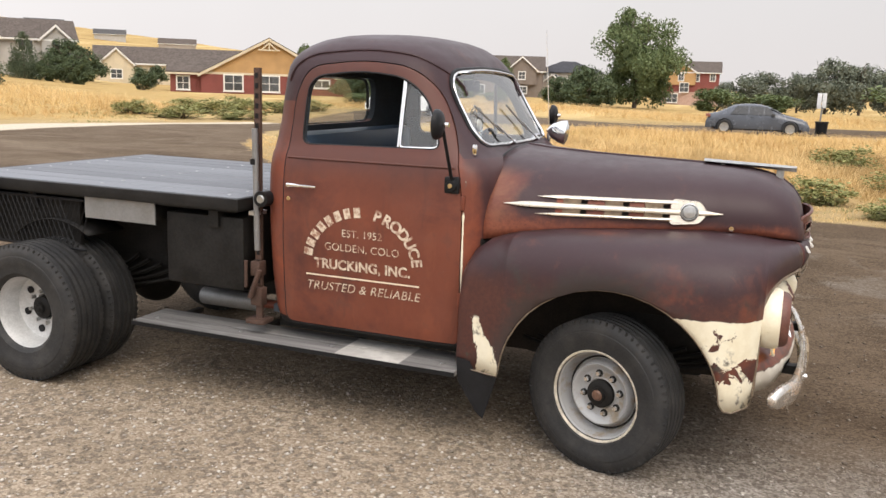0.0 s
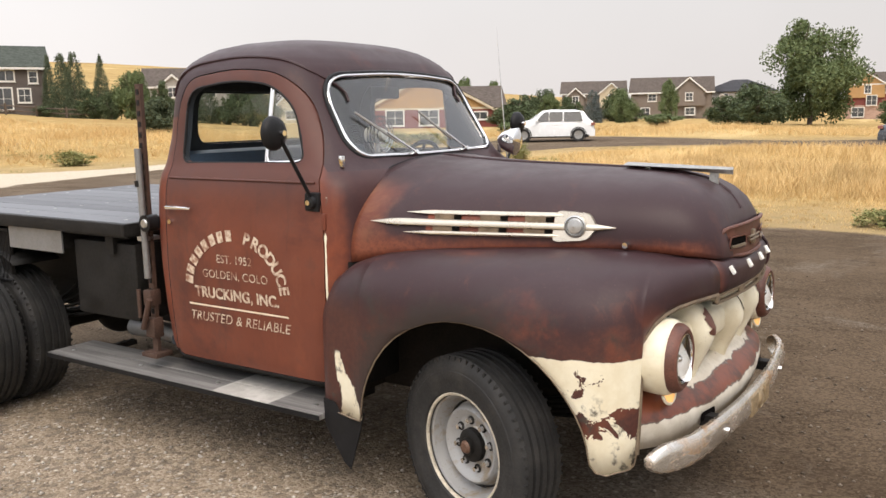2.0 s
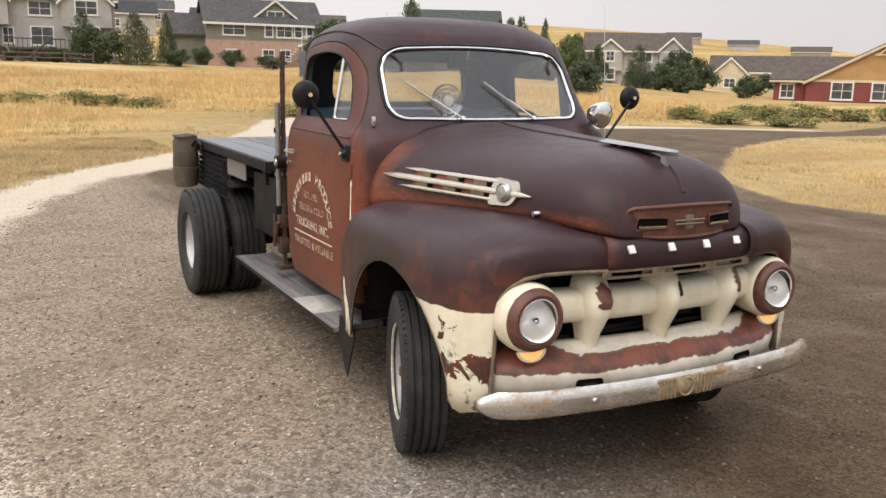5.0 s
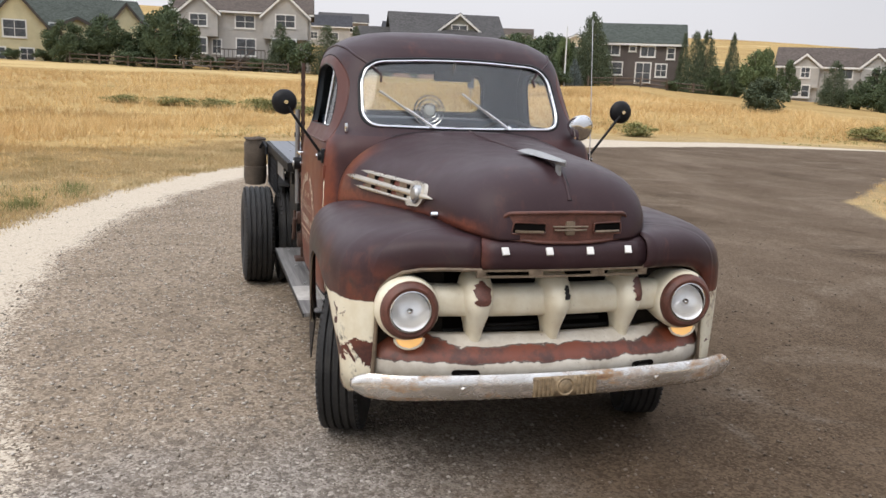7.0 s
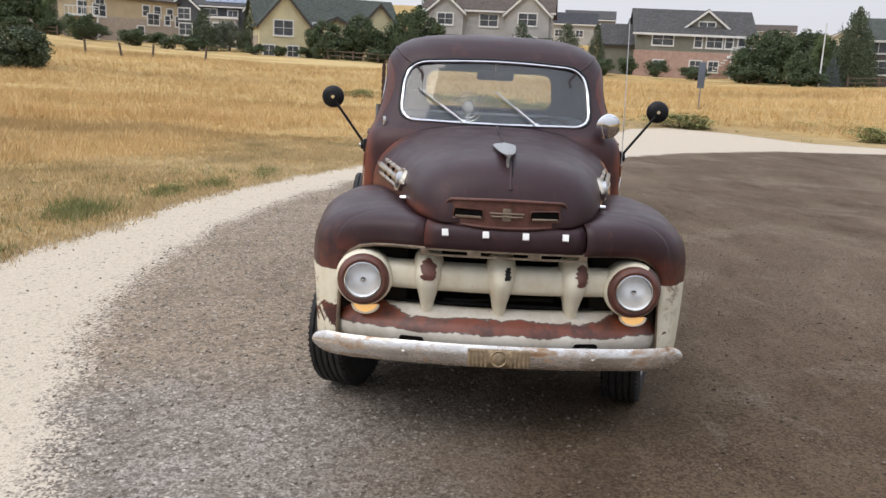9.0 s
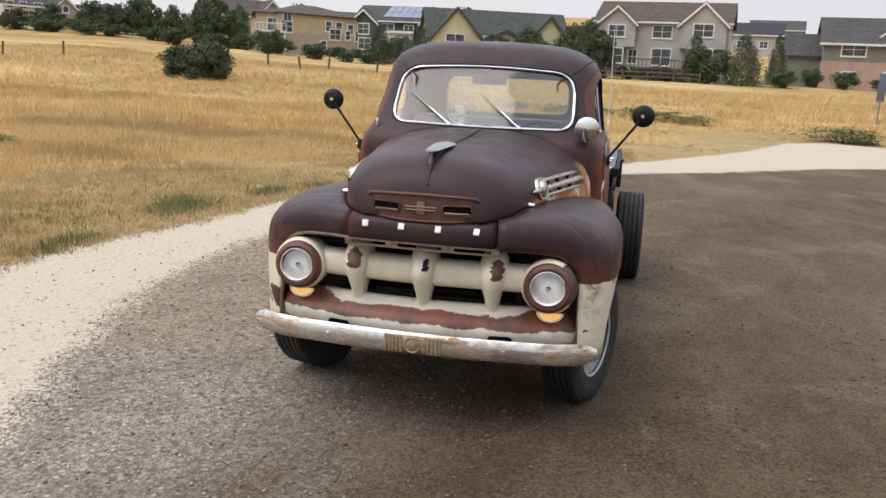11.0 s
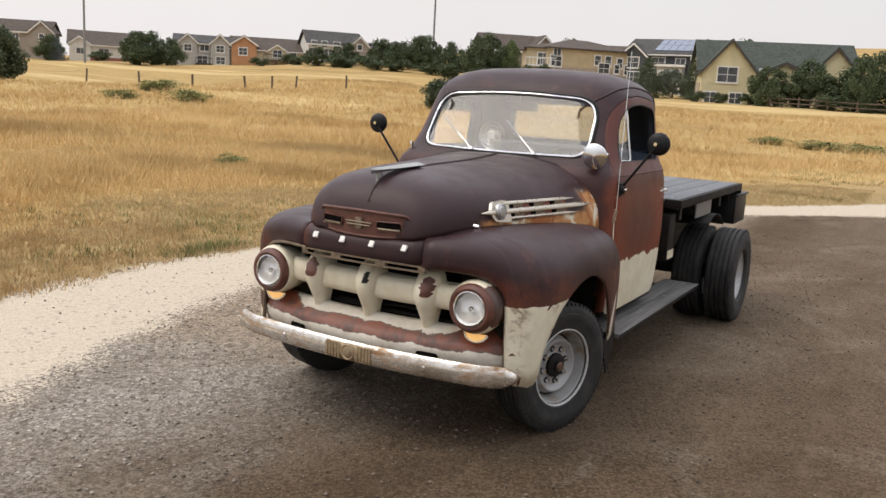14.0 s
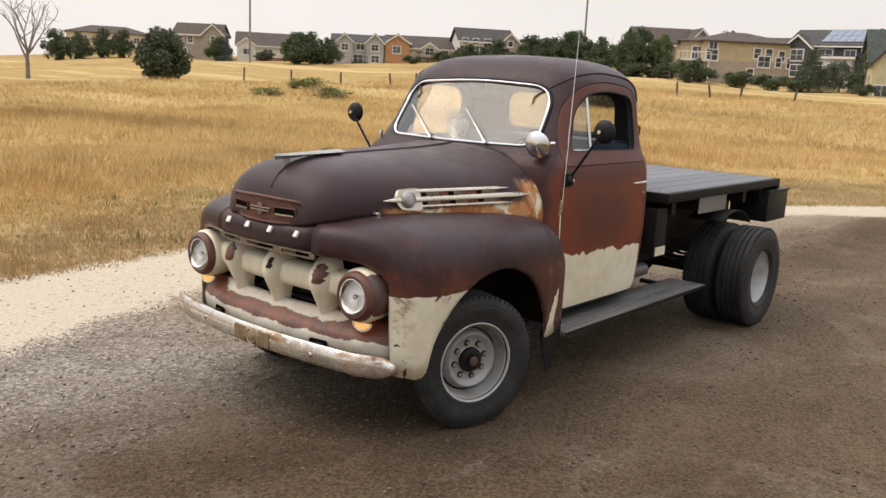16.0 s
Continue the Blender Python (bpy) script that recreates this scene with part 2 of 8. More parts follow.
def edge_cream(n, x, y, z, mid, fine, big, col, rough):
    m = n.math("MULTIPLY", n.step(x, -1.775, -1.80), n.step(n.math("ADD", z, n.math("MULTIPLY", mid, 0.5)), 1.0, 0.72))
    seam = n.math("MULTIPLY", n.math("MULTIPLY", n.step(n.math("ADD", x, n.math("MULTIPLY", n.math("SUBTRACT", mid, 0.5), 0.02)), -0.720, -0.725), n.step(x, -0.74, -0.73)), n.step(n.math("ADD", z, n.math("MULTIPLY", n.math("SUBTRACT", mid, 0.5), 0.6)), 1.26, 1.05))
    m = n.math("MAXIMUM", m, seam)
    col = n.mix(n.math("MULTIPLY", n.step(n.math("ADD", z, n.math("MULTIPLY", n.math("SUBTRACT", big, 0.5), 0.5)), 1.20, 1.44), 0.6), col, (0.075, 0.031, 0.025))
    front = n.math("MULTIPLY", n.step(x, -0.80, -0.74), n.step(n.math("ADD", n.math("ABSOLUTE", y), n.math("MULTIPLY", n.math("SUBTRACT", big, 0.5), 0.14)), 0.765, 0.705))
    col = n.mix(n.math("MULTIPLY", front, 0.92), col, n.mix(n.step(mid, 0.3, 0.7), DARK, (0.055, 0.027, 0.027)))
    return chipped(n, m, mid, fine, col), rough


def hood_bare(n, x, y, z, mid, fine, big, col, rough):
    """On the left flank below the spear the paint is gone to rust and cream."""
    edge = n.math("ADD", z, n.math("MULTIPLY", n.math("SUBTRACT", mid, 0.5), 0.10))
    left = n.math("MULTIPLY", n.math("MULTIPLY", n.step(y, 0.20, 0.30), n.step(x, 0.42, 0.34)), n.math("MAXIMUM", n.step(edge, 1.135, 1.105), n.math("MULTIPLY", n.step(x, -0.47, -0.56), n.step(edge, 1.26, 1.20))))
    tone = n.noise(7, 6, 0.65, distort=0.6)
    bare = n.mix(n.step(tone, 0.40, 0.50), (0.36, 0.13, 0.045), n.mix(n.step(tone, 0.52, 0.60), (0.50, 0.25, 0.10), CREAM))
    col = n.mix(left, col, bare)
    blaze = n.math("MULTIPLY", n.math("MULTIPLY", n.step(y, -0.35, -0.48), n.step(n.math("ADD", x, n.math("MULTIPLY", n.math("SUBTRACT", mid, 0.5), 0.25)), -0.46, -0.60)), n.step(z, 1.34, 1.26))
    col = n.mix(n.math("MULTIPLY", blaze, 0.6), col, n.mix(n.step(tone, 0.40, 0.60), (0.19, 0.056, 0.030), (0.27, 0.105, 0.052)))
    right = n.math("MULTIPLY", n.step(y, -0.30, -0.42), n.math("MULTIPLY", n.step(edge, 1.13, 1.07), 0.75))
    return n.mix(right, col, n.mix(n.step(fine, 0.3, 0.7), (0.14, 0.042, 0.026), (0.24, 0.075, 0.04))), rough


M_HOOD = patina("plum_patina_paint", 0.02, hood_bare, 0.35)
M_ROOF = patina("dark_patina_paint", 0.0, None, 0.3)
M_CAB = patina("rusty_cab_paint", 1.0, edge_cream)
M_DOOR = patina("red_brown_door_paint", 0.62, calm)
M_DOOR_L = patina("scorched_door_paint", 0.72, door_cream)
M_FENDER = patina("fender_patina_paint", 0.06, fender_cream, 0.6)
M_OXIDE = plain("brown_oxide", (0.105, 0.040, 0.027), 0.5, 0, 0.45, 16, 0.15)
M_OLD_TRIM = plain("tarnished_trim", (0.19, 0.145, 0.10), 0.5, 0.3, 0.4, 30, 0.15)
M_LIP = plain("rusty_cream_lip", (0.50, 0.45, 0.36), 0.5, 0, 0.45, 18, 0.2)
M_MEDAL = plain("rusty_medallion", (0.30, 0.225, 0.135), 0.5, 0.3, 0.45, 40, 0.2)
M_CAP = plain("rusty_hub_cap", (0.13, 0.07, 0.045), 0.55, 0.2, 0.4, 40, 0.2)
M_ORNAMENT = plain("pitted_grey_casting", (0.33, 0.33, 0.32), 0.46, 0.55, 0.3, 40, 0.3)
M_RUST = patina("red_oxide_rust", 0.75)
M_COWL = patina("worn_cowl_paint", 0.95)


def worn_cream(name, chips):
    n = Nodes(name)
    mid, fine, big = n.noise(8, 6, 0.65), n.noise(70, 4), n.noise(3.2, 4)
    m = n.step(big, chips + 0.02, chips - 0.02)
    col = chipped(n, m, mid, fine, RUST)
    n.bump(fine, 0.08, 0.003)
    return n.done(col, n.range(mid, 0.3, 0.7, 0.34, 0.5))


M_CREAM = worn_cream("worn_cream_paint", 0.71)


def pod_paint():
    """Cream pods, bare and rusty on the outer and lower side."""
    n = Nodes("cream_pod_with_rusty_cheek")
    x, y, z = n.axes()
    mid, fine = n.noise(9, 6, 0.65), n.noise(70, 4)
    out = n.math("ADD", n.math("SUBTRACT", y, 0.608), n.math("MULTIPLY", n.math("ABSOLUTE", n.math("SUBTRACT", z, 0.80)), -0.4))
    worn = n.step(n.math("ADD", out, n.math("MULTIPLY", n.math("SUBTRACT", mid, 0.5), 0.16)), 0.055, 0.035)
    m = n.math("MULTIPLY", worn, n.step(n.noise(5, 5, 0.65), 0.70, 0.64))
    n.bump(fine, 0.08, 0.003)
    return n.done(chipped(n, m, mid, fine, n.mix(n.step(mid, 0.4, 0.6), (0.11, 0.045, 0.032), (0.075, 0.05, 0.042))), n.range(mid, 0.3, 0.7, 0.36, 0.5))


M_POD = pod_paint()


def apron_paint():
    n = Nodes("apron_red_and_white_paint")
    x, y, z = n.axes()
    mid, fine = n.noise(9, 6, 0.65), n.noise(60, 4)
    h = n.math("ADD", z, n.math("MULTIPLY", n.math("SUBTRACT", mid, 0.5), 0.07))
    ends = n.step(n.math("ABSOLUTE", y), 0.40, 0.62)
    red = n.mix(n.step(mid, 0.4, 0.65), (0.165, 0.046, 0.023), (0.066, 0.027, 0.019))
    white = n.mix(n.step(mid, 0.35, 0.7), (0.62, 0.58, 0.50), (0.48, 0.43, 0.35))
    m = n.math("MAXIMUM", n.step(h, 0.542, 0.534), n.step(n.math("SUBTRACT", h, n.math("MULTIPLY", ends, 0.05)), 0.590, 0.598))
    rim = n.math("MULTIPLY", n.step(m, 0.02, 0.4), n.math("SUBTRACT", 1.0, n.step(m, 0.6, 0.98)))
    col = n.mix(rim, n.mix(m, red, white), (0.07, 0.05, 0.04))
    n.bump(fine, 0.1, 0.003)
    return n.done(n.mix(n.math("MULTIPLY", n.step(fine, 0.64, 0.7), 0.5), col, (0.12, 0.08, 0.06)), 0.45)


M_APRON = apron_paint()


def bumper_metal():
    """Old chrome, dull and pitted, with rust that starts in spots and runs along the bar."""
    n = Nodes("rusty_worn_chrome")
    x, y, z = n.axes()
    big, mid, fine = n.noise(2.6, 5, 0.65), n.noise(16, 6, 0.72, stretch=(1, 0.45, 1.6)), n.noise(95, 4)
    r = n.math("MULTIPLY", n.step(big, 0.42, 0.58), n.step(mid, 0.42, 0.58))
    spots = n.math("MULTIPLY", n.step(n.noise(38, 5, 0.7), 0.62, 0.70), n.step(mid, 0.36, 0.6))
    col = n.mix(n.step(n.noise(6, 5, 0.6), 0.35, 0.65), (0.74, 0.72, 0.68), (0.60, 0.57, 0.52))
    col = n.mix(r, col, n.mix(n.step(mid, 0.5, 0.7), (0.34, 0.21, 0.10), (0.15, 0.075, 0.04)))
    col = n.mix(n.math("MULTIPLY", spots, 0.85), col, (0.13, 0.075, 0.045))
    col = n.mix(n.math("MULTIPLY", n.step(fine, 0.6, 0.7), 0.25), col, (0.30, 0.24, 0.18))
    n.bump(n.math("ADD", n.math("MULTIPLY", mid, 0.5), fine), 0.05, 0.002)
    return n.done(col, n.range(mid, 0.3, 0.7, 0.16, 0.34), n.range(n.math("MAXIMUM", r, spots), 0, 1, 0.90, 0.1))


M_BUMPER = bumper_metal()
M_TRIM = plain("worn_stainless_trim", (0.52, 0.47, 0.39), 0.30, 0.85, 0.12, 12)
M_CHROME = plain("chrome", (0.80, 0.80, 0.80), 0.10, 1.0, 0.05, 9, 0.02)
M_ALU = plain("brushed_aluminium", (0.45, 0.45, 0.44), 0.36, 0.8, 0.15, 9)
M_BLACK = plain("black_paint", (0.011, 0.011, 0.012), 0.42, 0, 0.3, 14)
M_FRAME = plain("greasy_black_chassis", (0.013, 0.012, 0.011), 0.6, 0, 0.5, 8, 0.2)
M_WELL = plain("dusty_inner_metal", (0.022, 0.018, 0.015), 0.8, 0, 0.4, 9, 0.2)
M_WHITE_RIM = plain("silver_painted_rim", (0.50, 0.50, 0.49), 0.45, 0.15, 0.2, 10)
M_LETTER = plain("white_letters", (0.75, 0.74, 0.70), 0.45, 0, 0.08, 30)


def sign_paint():
    n = Nodes("worn_sign_paint")
    f = n.noise(26, 7, 0.7)
    return n.done(n.mix(n.step(f, 0.42, 0.62), (0.62, 0.52, 0.40), (0.26, 0.13, 0.085)), 0.55)


M_SIGN = sign_paint()
M_SIGN_RULE = plain("buff_sign_paint", (0.72, 0.60, 0.45), 0.5, 0, 0.1, 30)


def rim_paint():
    n = Nodes("rim_paint_with_rusty_lip")
    mid, fine = n.noise(12, 6, 0.65), n.noise(70, 4)
    col = n.mix(n.step(mid, 0.50, 0.68), (0.34, 0.34, 0.335), (0.27, 0.22, 0.16))
    n.bump(fine, 0.1, 0.002)
    return n.done(n.mix(n.math("MULTIPLY", n.step(fine, 0.6, 0.7), 0.5), col, (0.20, 0.17, 0.13)), 0.48, 0.2)


M_RIM = rim_paint()


def tyre_rubber():
    n = Nodes("dusty_tyre_rubber")
    mid, fine = n.noise(9, 5), n.noise(110, 4)
    n.bump(fine, 0.15, 0.002)
    return n.done(n.mix(n.step(mid, 0.4, 0.7), (0.013, 0.013, 0.013), (0.030, 0.028, 0.026)), n.range(fine, 0.3, 0.7, 0.6, 0.8))


M_TYRE = tyre_rubber()


def opening_shade():
    # near-black, no gloss: the shade inside openings put into a flat colour
    n = Nodes("painted_opening_shade")
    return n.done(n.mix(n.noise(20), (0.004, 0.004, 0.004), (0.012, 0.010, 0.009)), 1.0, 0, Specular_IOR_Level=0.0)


M_OPENING_SHADE = opening_shade()


def pane_glass(name, gloss=0.14, sheen=0.9, dust=0.0, tint=(0.86, 0.89, 0.87)):
    """Thin window glass: mostly clear, with a share of mirror."""
    n = Nodes(name)
    out = n.nodes["Material Output"]
    tr, gl, mx = n.nodes.new("ShaderNodeBsdfTransparent"), n.nodes.new("ShaderNodeBsdfGlossy"), n.nodes.new("ShaderNodeMixShader")
    tr.inputs[0].default_value = (*tint, 1)
    gl.inputs["Roughness"].default_value = 0.03
    fr = n.nodes.new("ShaderNodeFresnel")
    fr.inputs[0].default_value = 1.5
    n.links.new(n.math("ADD", n.math("MULTIPLY", fr.outputs[0], sheen), gloss), mx.inputs[0])
    film, dm = n.nodes.new("ShaderNodeBsdfDiffuse"), n.nodes.new("ShaderNodeMixShader")
    film.inputs[0].default_value = (0.62, 0.62, 0.60, 1)
    n.links.new(n.math("MULTIPLY", n.range(n.noise(5, 6, 0.65), 0.3, 0.7, 0.5, 1.5), dust), dm.inputs[0])
    n.links.new(tr.outputs[0], dm.inputs[1])
    n.links.new(film.outputs[0], dm.inputs[2])
    n.links.new(dm.outputs[0], mx.inputs[1])
    n.links.new(gl.outputs[0], mx.inputs[2])
    n.links.new(mx.outputs[0], out.inputs["Surface"])
    return n.mat


M_GLASS = pane_glass("windscreen_glass", 0.015, 1.7, 0.035)
M_SIDE_GLASS = pane_glass("side_window_glass", 0.03, 1.2, 0.06)


def lens_glass():
    n = Nodes("fluted_headlamp_lens")
    w = n.nodes.new("ShaderNodeTexWave")
    w.bands_direction = "Y"
    w.inputs["Scale"].default_value = 28
    n.links.new(n.coord, w.inputs["Vector"])
    n.bump(n.math("ADD", w.outputs["Fac"], n.noise(40)), 0.06, 0.003)
    return n.done((0.98, 0.98, 0.98), 0.12, 0.20)


M_LENS = lens_glass()
M_LAMP_GLASS = pane_glass("headlamp_glass", 0.04, tint=(0.98, 0.985, 0.98))


def lamp_amber():
    n = Nodes("lit_amber_lens")
    n.bump(n.noise(60), 0.2, 0.003)
    return n.done((0.9, 0.52, 0.2), 0.25, 0, Emission_Color=(1.0, 0.56, 0.18), Emission_Strength=0.55)


M_AMBER = lamp_amber()


def deck_planks():
    n = Nodes("grey_aluminium_deck")
    mid, fine = n.noise(5, 6, stretch=(0.3, 3, 1)), n.noise(60, 4)
    f = n.math("ADD", n.math("MULTIPLY", mid, 0.7), n.math("MULTIPLY", n.chance(), 0.3))
    n.bump(fine, 0.1, 0.002)
    return n.done(n.mix(n.step(f, 0.3, 0.7), (0.085, 0.09, 0.10), (0.150, 0.158, 0.172)), n.range(mid, 0.3, 0.7, 0.48, 0.66), 0.0)


M_DECK = deck_planks()


def step_board():
    n = Nodes("weathered_grey_board")
    x, y, z = n.axes()
    g, fine = n.noise(4, 6, stretch=(0.5, 12, 1)), n.noise(50, 4)
    col = n.mix(n.step(g, 0.35, 0.7), (0.11, 0.105, 0.10), (0.215, 0.205, 0.195))
    patch = n.math("MULTIPLY", n.step(x, -1.345, -1.335), n.step(x, -0.985, -0.995))
    col = n.mix(n.math("MULTIPLY", n.math("MULTIPLY", patch, n.step(y, 0.1, -0.1)), 0.92), col, n.mix(n.step(n.noise(9), 0.4, 0.6), (0.52, 0.50, 0.46), (0.38, 0.36, 0.33)))
    n.bump(fine, 0.15, 0.003)
    return n.done(col, 0.62)


M_BOARD = step_board()
M_IRON = plain("old_brown_iron", (0.075, 0.042, 0.030), 0.7, 0.2, 0.4, 14, 0.2)
M_LEATHER = plain("dark_seat_vinyl", (0.035, 0.060, 0.095), 0.45, 0, 0.2, 10)
M_DASH = plain("painted_dash", (0.10, 0.075, 0.065), 0.5, 0, 0.2, 10)
M_LINING = plain("grey_cab_lining", (0.030, 0.038, 0.048), 0.8, 0, 0.3, 10)
M_CANVAS = plain("stained_canvas", (0.085, 0.066, 0.048), 0.85, 0, 0.35, 12, 0.4)


def ground_cover():
    """Brown dirt and grey gravel of the yard, pale limestone verge, and dry meadow."""
    n = Nodes("yard_and_meadow")
    x, y, z = n.axes()
    big, mid, fine, tiny = n.noise(0.22, 6, 0.65), n.noise(1.5, 6, 0.7), n.noise(26, 5, 0.7), n.noise(150, 3)
    stones, tone = n.cells(85), n.cells(85, "Color")
    coarse, coarse_tone = n.cells(34), n.cells(34, "Color")
    sep = n.nodes.new("ShaderNodeSeparateColor")
    n.links.new(tone, sep.inputs[0])
    grit = sep.outputs[0]
    sep2 = n.nodes.new("ShaderNodeSeparateColor")
    n.links.new(coarse_tone, sep2.inputs[0])
    lump = n.math("MULTIPLY", n.step(sep2.outputs[0], 0.74, 0.84), n.step(coarse, 0.42, 0.30))
    # yard
    g = n.math("ADD", n.math("MULTIPLY", grit, 0.42), n.math("ADD", n.math("MULTIPLY", fine, 0.38), n.math("MULTIPLY", tiny, 0.2)))
    gravel = n.mix(n.step(g, 0.18, 0.84), (0.122, 0.103, 0.084), (0.40, 0.360, 0.312))
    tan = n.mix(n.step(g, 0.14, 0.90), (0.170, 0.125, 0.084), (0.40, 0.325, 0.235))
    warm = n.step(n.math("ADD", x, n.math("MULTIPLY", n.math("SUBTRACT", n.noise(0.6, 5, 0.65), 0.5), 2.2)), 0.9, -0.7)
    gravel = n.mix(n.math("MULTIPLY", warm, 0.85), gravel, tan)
    gravel = n.mix(n.math("MULTIPLY", n.step(mid, 0.42, 0.66), 0.35), gravel, (0.13, 0.098, 0.066))
    gravel = n.mix(n.math("MULTIPLY", lump, 0.75), gravel, (0.50, 0.45, 0.38))
    gravel = n.mix(n.math("MULTIPLY", n.step(sep2.outputs[2], 0.66, 0.78), 0.50), gravel, (0.095, 0.077, 0.061))
    dirt = n.mix(n.step(n.math("ADD", n.math("MULTIPLY", mid, 0.45), n.math("MULTIPLY", g, 0.55)), 0.30, 0.70), (0.048, 0.033, 0.0205), (0.132, 0.096, 0.064))
    dirt = n.mix(n.math("MULTIPLY", lump, 0.12), dirt, (0.20, 0.155, 0.11))
    ruts = n.noise(0.5, 5, 0.65, stretch=(0.25, 1.2, 1), distort=0.8)
    side = n.math("ADD", n.math("ADD", n.math("MULTIPLY", n.math("MAXIMUM", x, -0.6), 0.05), n.math("MULTIPLY", n.math("ADD", y, 0.30), 0.32)), n.math("MULTIPLY", n.math("SUBTRACT", ruts, 0.5), 0.9))
    # browner dirt ahead of the bumper, part of it shade put into the colour
    nose = n.math("MULTIPLY", n.math("MULTIPLY", n.step(x, -0.2, 0.8), n.step(x, 3.4, 1.8)), n.step(y, -1.3, 0.1))
    side = n.math("ADD", side, n.math("MULTIPLY", nose, 0.12))
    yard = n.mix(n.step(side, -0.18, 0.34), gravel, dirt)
    muddy = n.step(side, 0.0, 0.4)
    patch = n.math("MULTIPLY", n.step(n.noise(0.8, 6, 0.7, distort=0.8), 0.50, 0.64), 0.55)
    yard = n.mix(n.math("MULTIPLY", muddy, patch), yard, n.mix(0.5, gravel, (0.10, 0.078, 0.055)))
    yard = n.mix(n.math("MULTIPLY", n.math("MULTIPLY", n.step(ruts, 0.5, 0.68), 0.5), muddy), yard, (0.070, 0.049, 0.031))
    sweep = n.noise(0.35, 6, 0.7, stretch=(0.35, 1.0, 1), distort=1.6)
    yard = n.mix(n.math("MULTIPLY", n.math("MULTIPLY", n.step(sweep, 0.52, 0.66), muddy), n.math("MULTIPLY", n.step(fine, 0.3, 0.6), 0.55)), yard, (0.18, 0.137, 0.095))
    yard = n.mix(n.math("MULTIPLY", n.math("MULTIPLY", n.step(sweep, 0.44, 0.34), 0.45), muddy), yard, (0.040, 0.027, 0.017))
    dust = n.math("MULTIPLY", n.step(n.math("ADD", x, n.math("MULTIPLY", n.math("SUBTRACT", ruts, 0.5), 5.0)), 0.5, -3.0), n.step(y, 0.2, 1.4))
    yard = n.mix(n.math("MULTIPLY", dust, n.range(sweep, 0.35, 0.65, 0.08, 0.50)), yard, n.mix(n.step(g, 0.3, 0.7), (0.13, 0.098, 0.070), (0.24, 0.19, 0.14)))
    # verge
    pale = n.mix(n.step(n.math("ADD", n.math("MULTIPLY", grit, 0.35), n.math("MULTIPLY", fine, 0.65)), 0.20, 0.66), (0.41, 0.352, 0.268), (0.54, 0.468, 0.368))
    pale = n.mix(n.math("MULTIPLY", n.step(sep2.outputs[1], 0.94, 0.98), 0.45), pale, (0.18, 0.16, 0.13))
    wob = n.math("ADD", n.math("MULTIPLY", n.math("SUBTRACT", mid, 0.5), 1.3), n.math("ADD", n.math("MULTIPLY", n.math("SUBTRACT", grit, 0.5), 0.4), n.math("MULTIPLY", n.math("SUBTRACT", fine, 0.5), 0.9)))
    on_verge = n.step(n.math("ADD", n.attribute("verge"), n.math("MULTIPLY", wob, 0.55)), -0.10, 0.12)
    # meadow
    blade = n.noise(34, 5, 0.75, stretch=(1, 1, 0.3))
    dry = n.mix(n.step(n.math("ADD", n.math("MULTIPLY", mid, 0.5), n.math("MULTIPLY", blade, 0.5)), 0.34, 0.68), (0.27, 0.182, 0.073), (0.50, 0.358, 0.152))
    dry = n.mix(n.math("MULTIPLY", n.step(big, 0.50, 0.66), 0.6), dry, (0.29, 0.182, 0.072))
    dry = n.mix(n.math("MULTIPLY", n.step(n.noise(0.09, 5, 0.7, stretch=(1, 2.5, 1)), 0.60, 0.70), 0.6), dry, (0.095, 0.090, 0.032))
    on_bare = n.step(n.math("ADD", n.attribute("bare"), n.math("MULTIPLY", wob, 0.30)), -0.06, 0.10)
    worn = n.math("ADD", n.attribute("bare"), n.math("MULTIPLY", n.math("SUBTRACT", big, 0.5), 7.0))
    scuff = n.math("MULTIPLY", n.step(worn, -5.0, -1.0), n.step(mid, 0.28, 0.52))
    band = n.noise(0.11, 5, 0.6, stretch=(1.0, 0.16, 1), distort=0.5)
    dry = n.mix(n.math("MULTIPLY", n.step(band, 0.54, 0.62), 0.55), dry, (0.58, 0.45, 0.225))
    dry = n.mix(n.math("MULTIPLY", n.step(band, 0.44, 0.37), 0.6), dry, (0.255, 0.168, 0.070))
    turf = n.mix(n.step(n.noise(2.2, 6, 0.7), 0.46, 0.66), (0.30, 0.215, 0.112), (0.145, 0.125, 0.055))
    dry = n.mix(n.math("MULTIPLY", scuff, 0.8), dry, n.mix(n.step(blade, 0.35, 0.65), turf, (0.30, 0.225, 0.12)))
    col = n.mix(on_bare, dry, yard)
    col = n.mix(n.math("MULTIPLY", on_verge, on_bare), col, pale)
    h = n.math("ADD", n.math("MULTIPLY", n.math("SUBTRACT", 0.5, stones), 0.8), n.math("ADD", n.math("MULTIPLY", fine, 0.9), n.math("ADD", n.math("MULTIPLY", lump, 0.6), n.math("MULTIPLY", mid, 0.6))))
    n.bump(h, 0.45, 0.016)
    return n.done(col, 0.95, 0, Specular_IOR_Level=0.05)


M_GROUND = ground_cover()


def stone_bits():
    n = Nodes("loose_gravel_stones")
    r = n.island()
    x, y, z = n.axes()
    muddy = n.step(n.math("ADD", y, n.noise(0.7)), -0.5, 0.7)
    return n.done(n.mix(n.step(r, 0.0, 1.0), n.mix(muddy, (0.16, 0.132, 0.098), (0.075, 0.054, 0.036)), n.mix(muddy, (0.52, 0.475, 0.415), (0.19, 0.150, 0.112))), 0.85)


M_STONES = stone_bits()


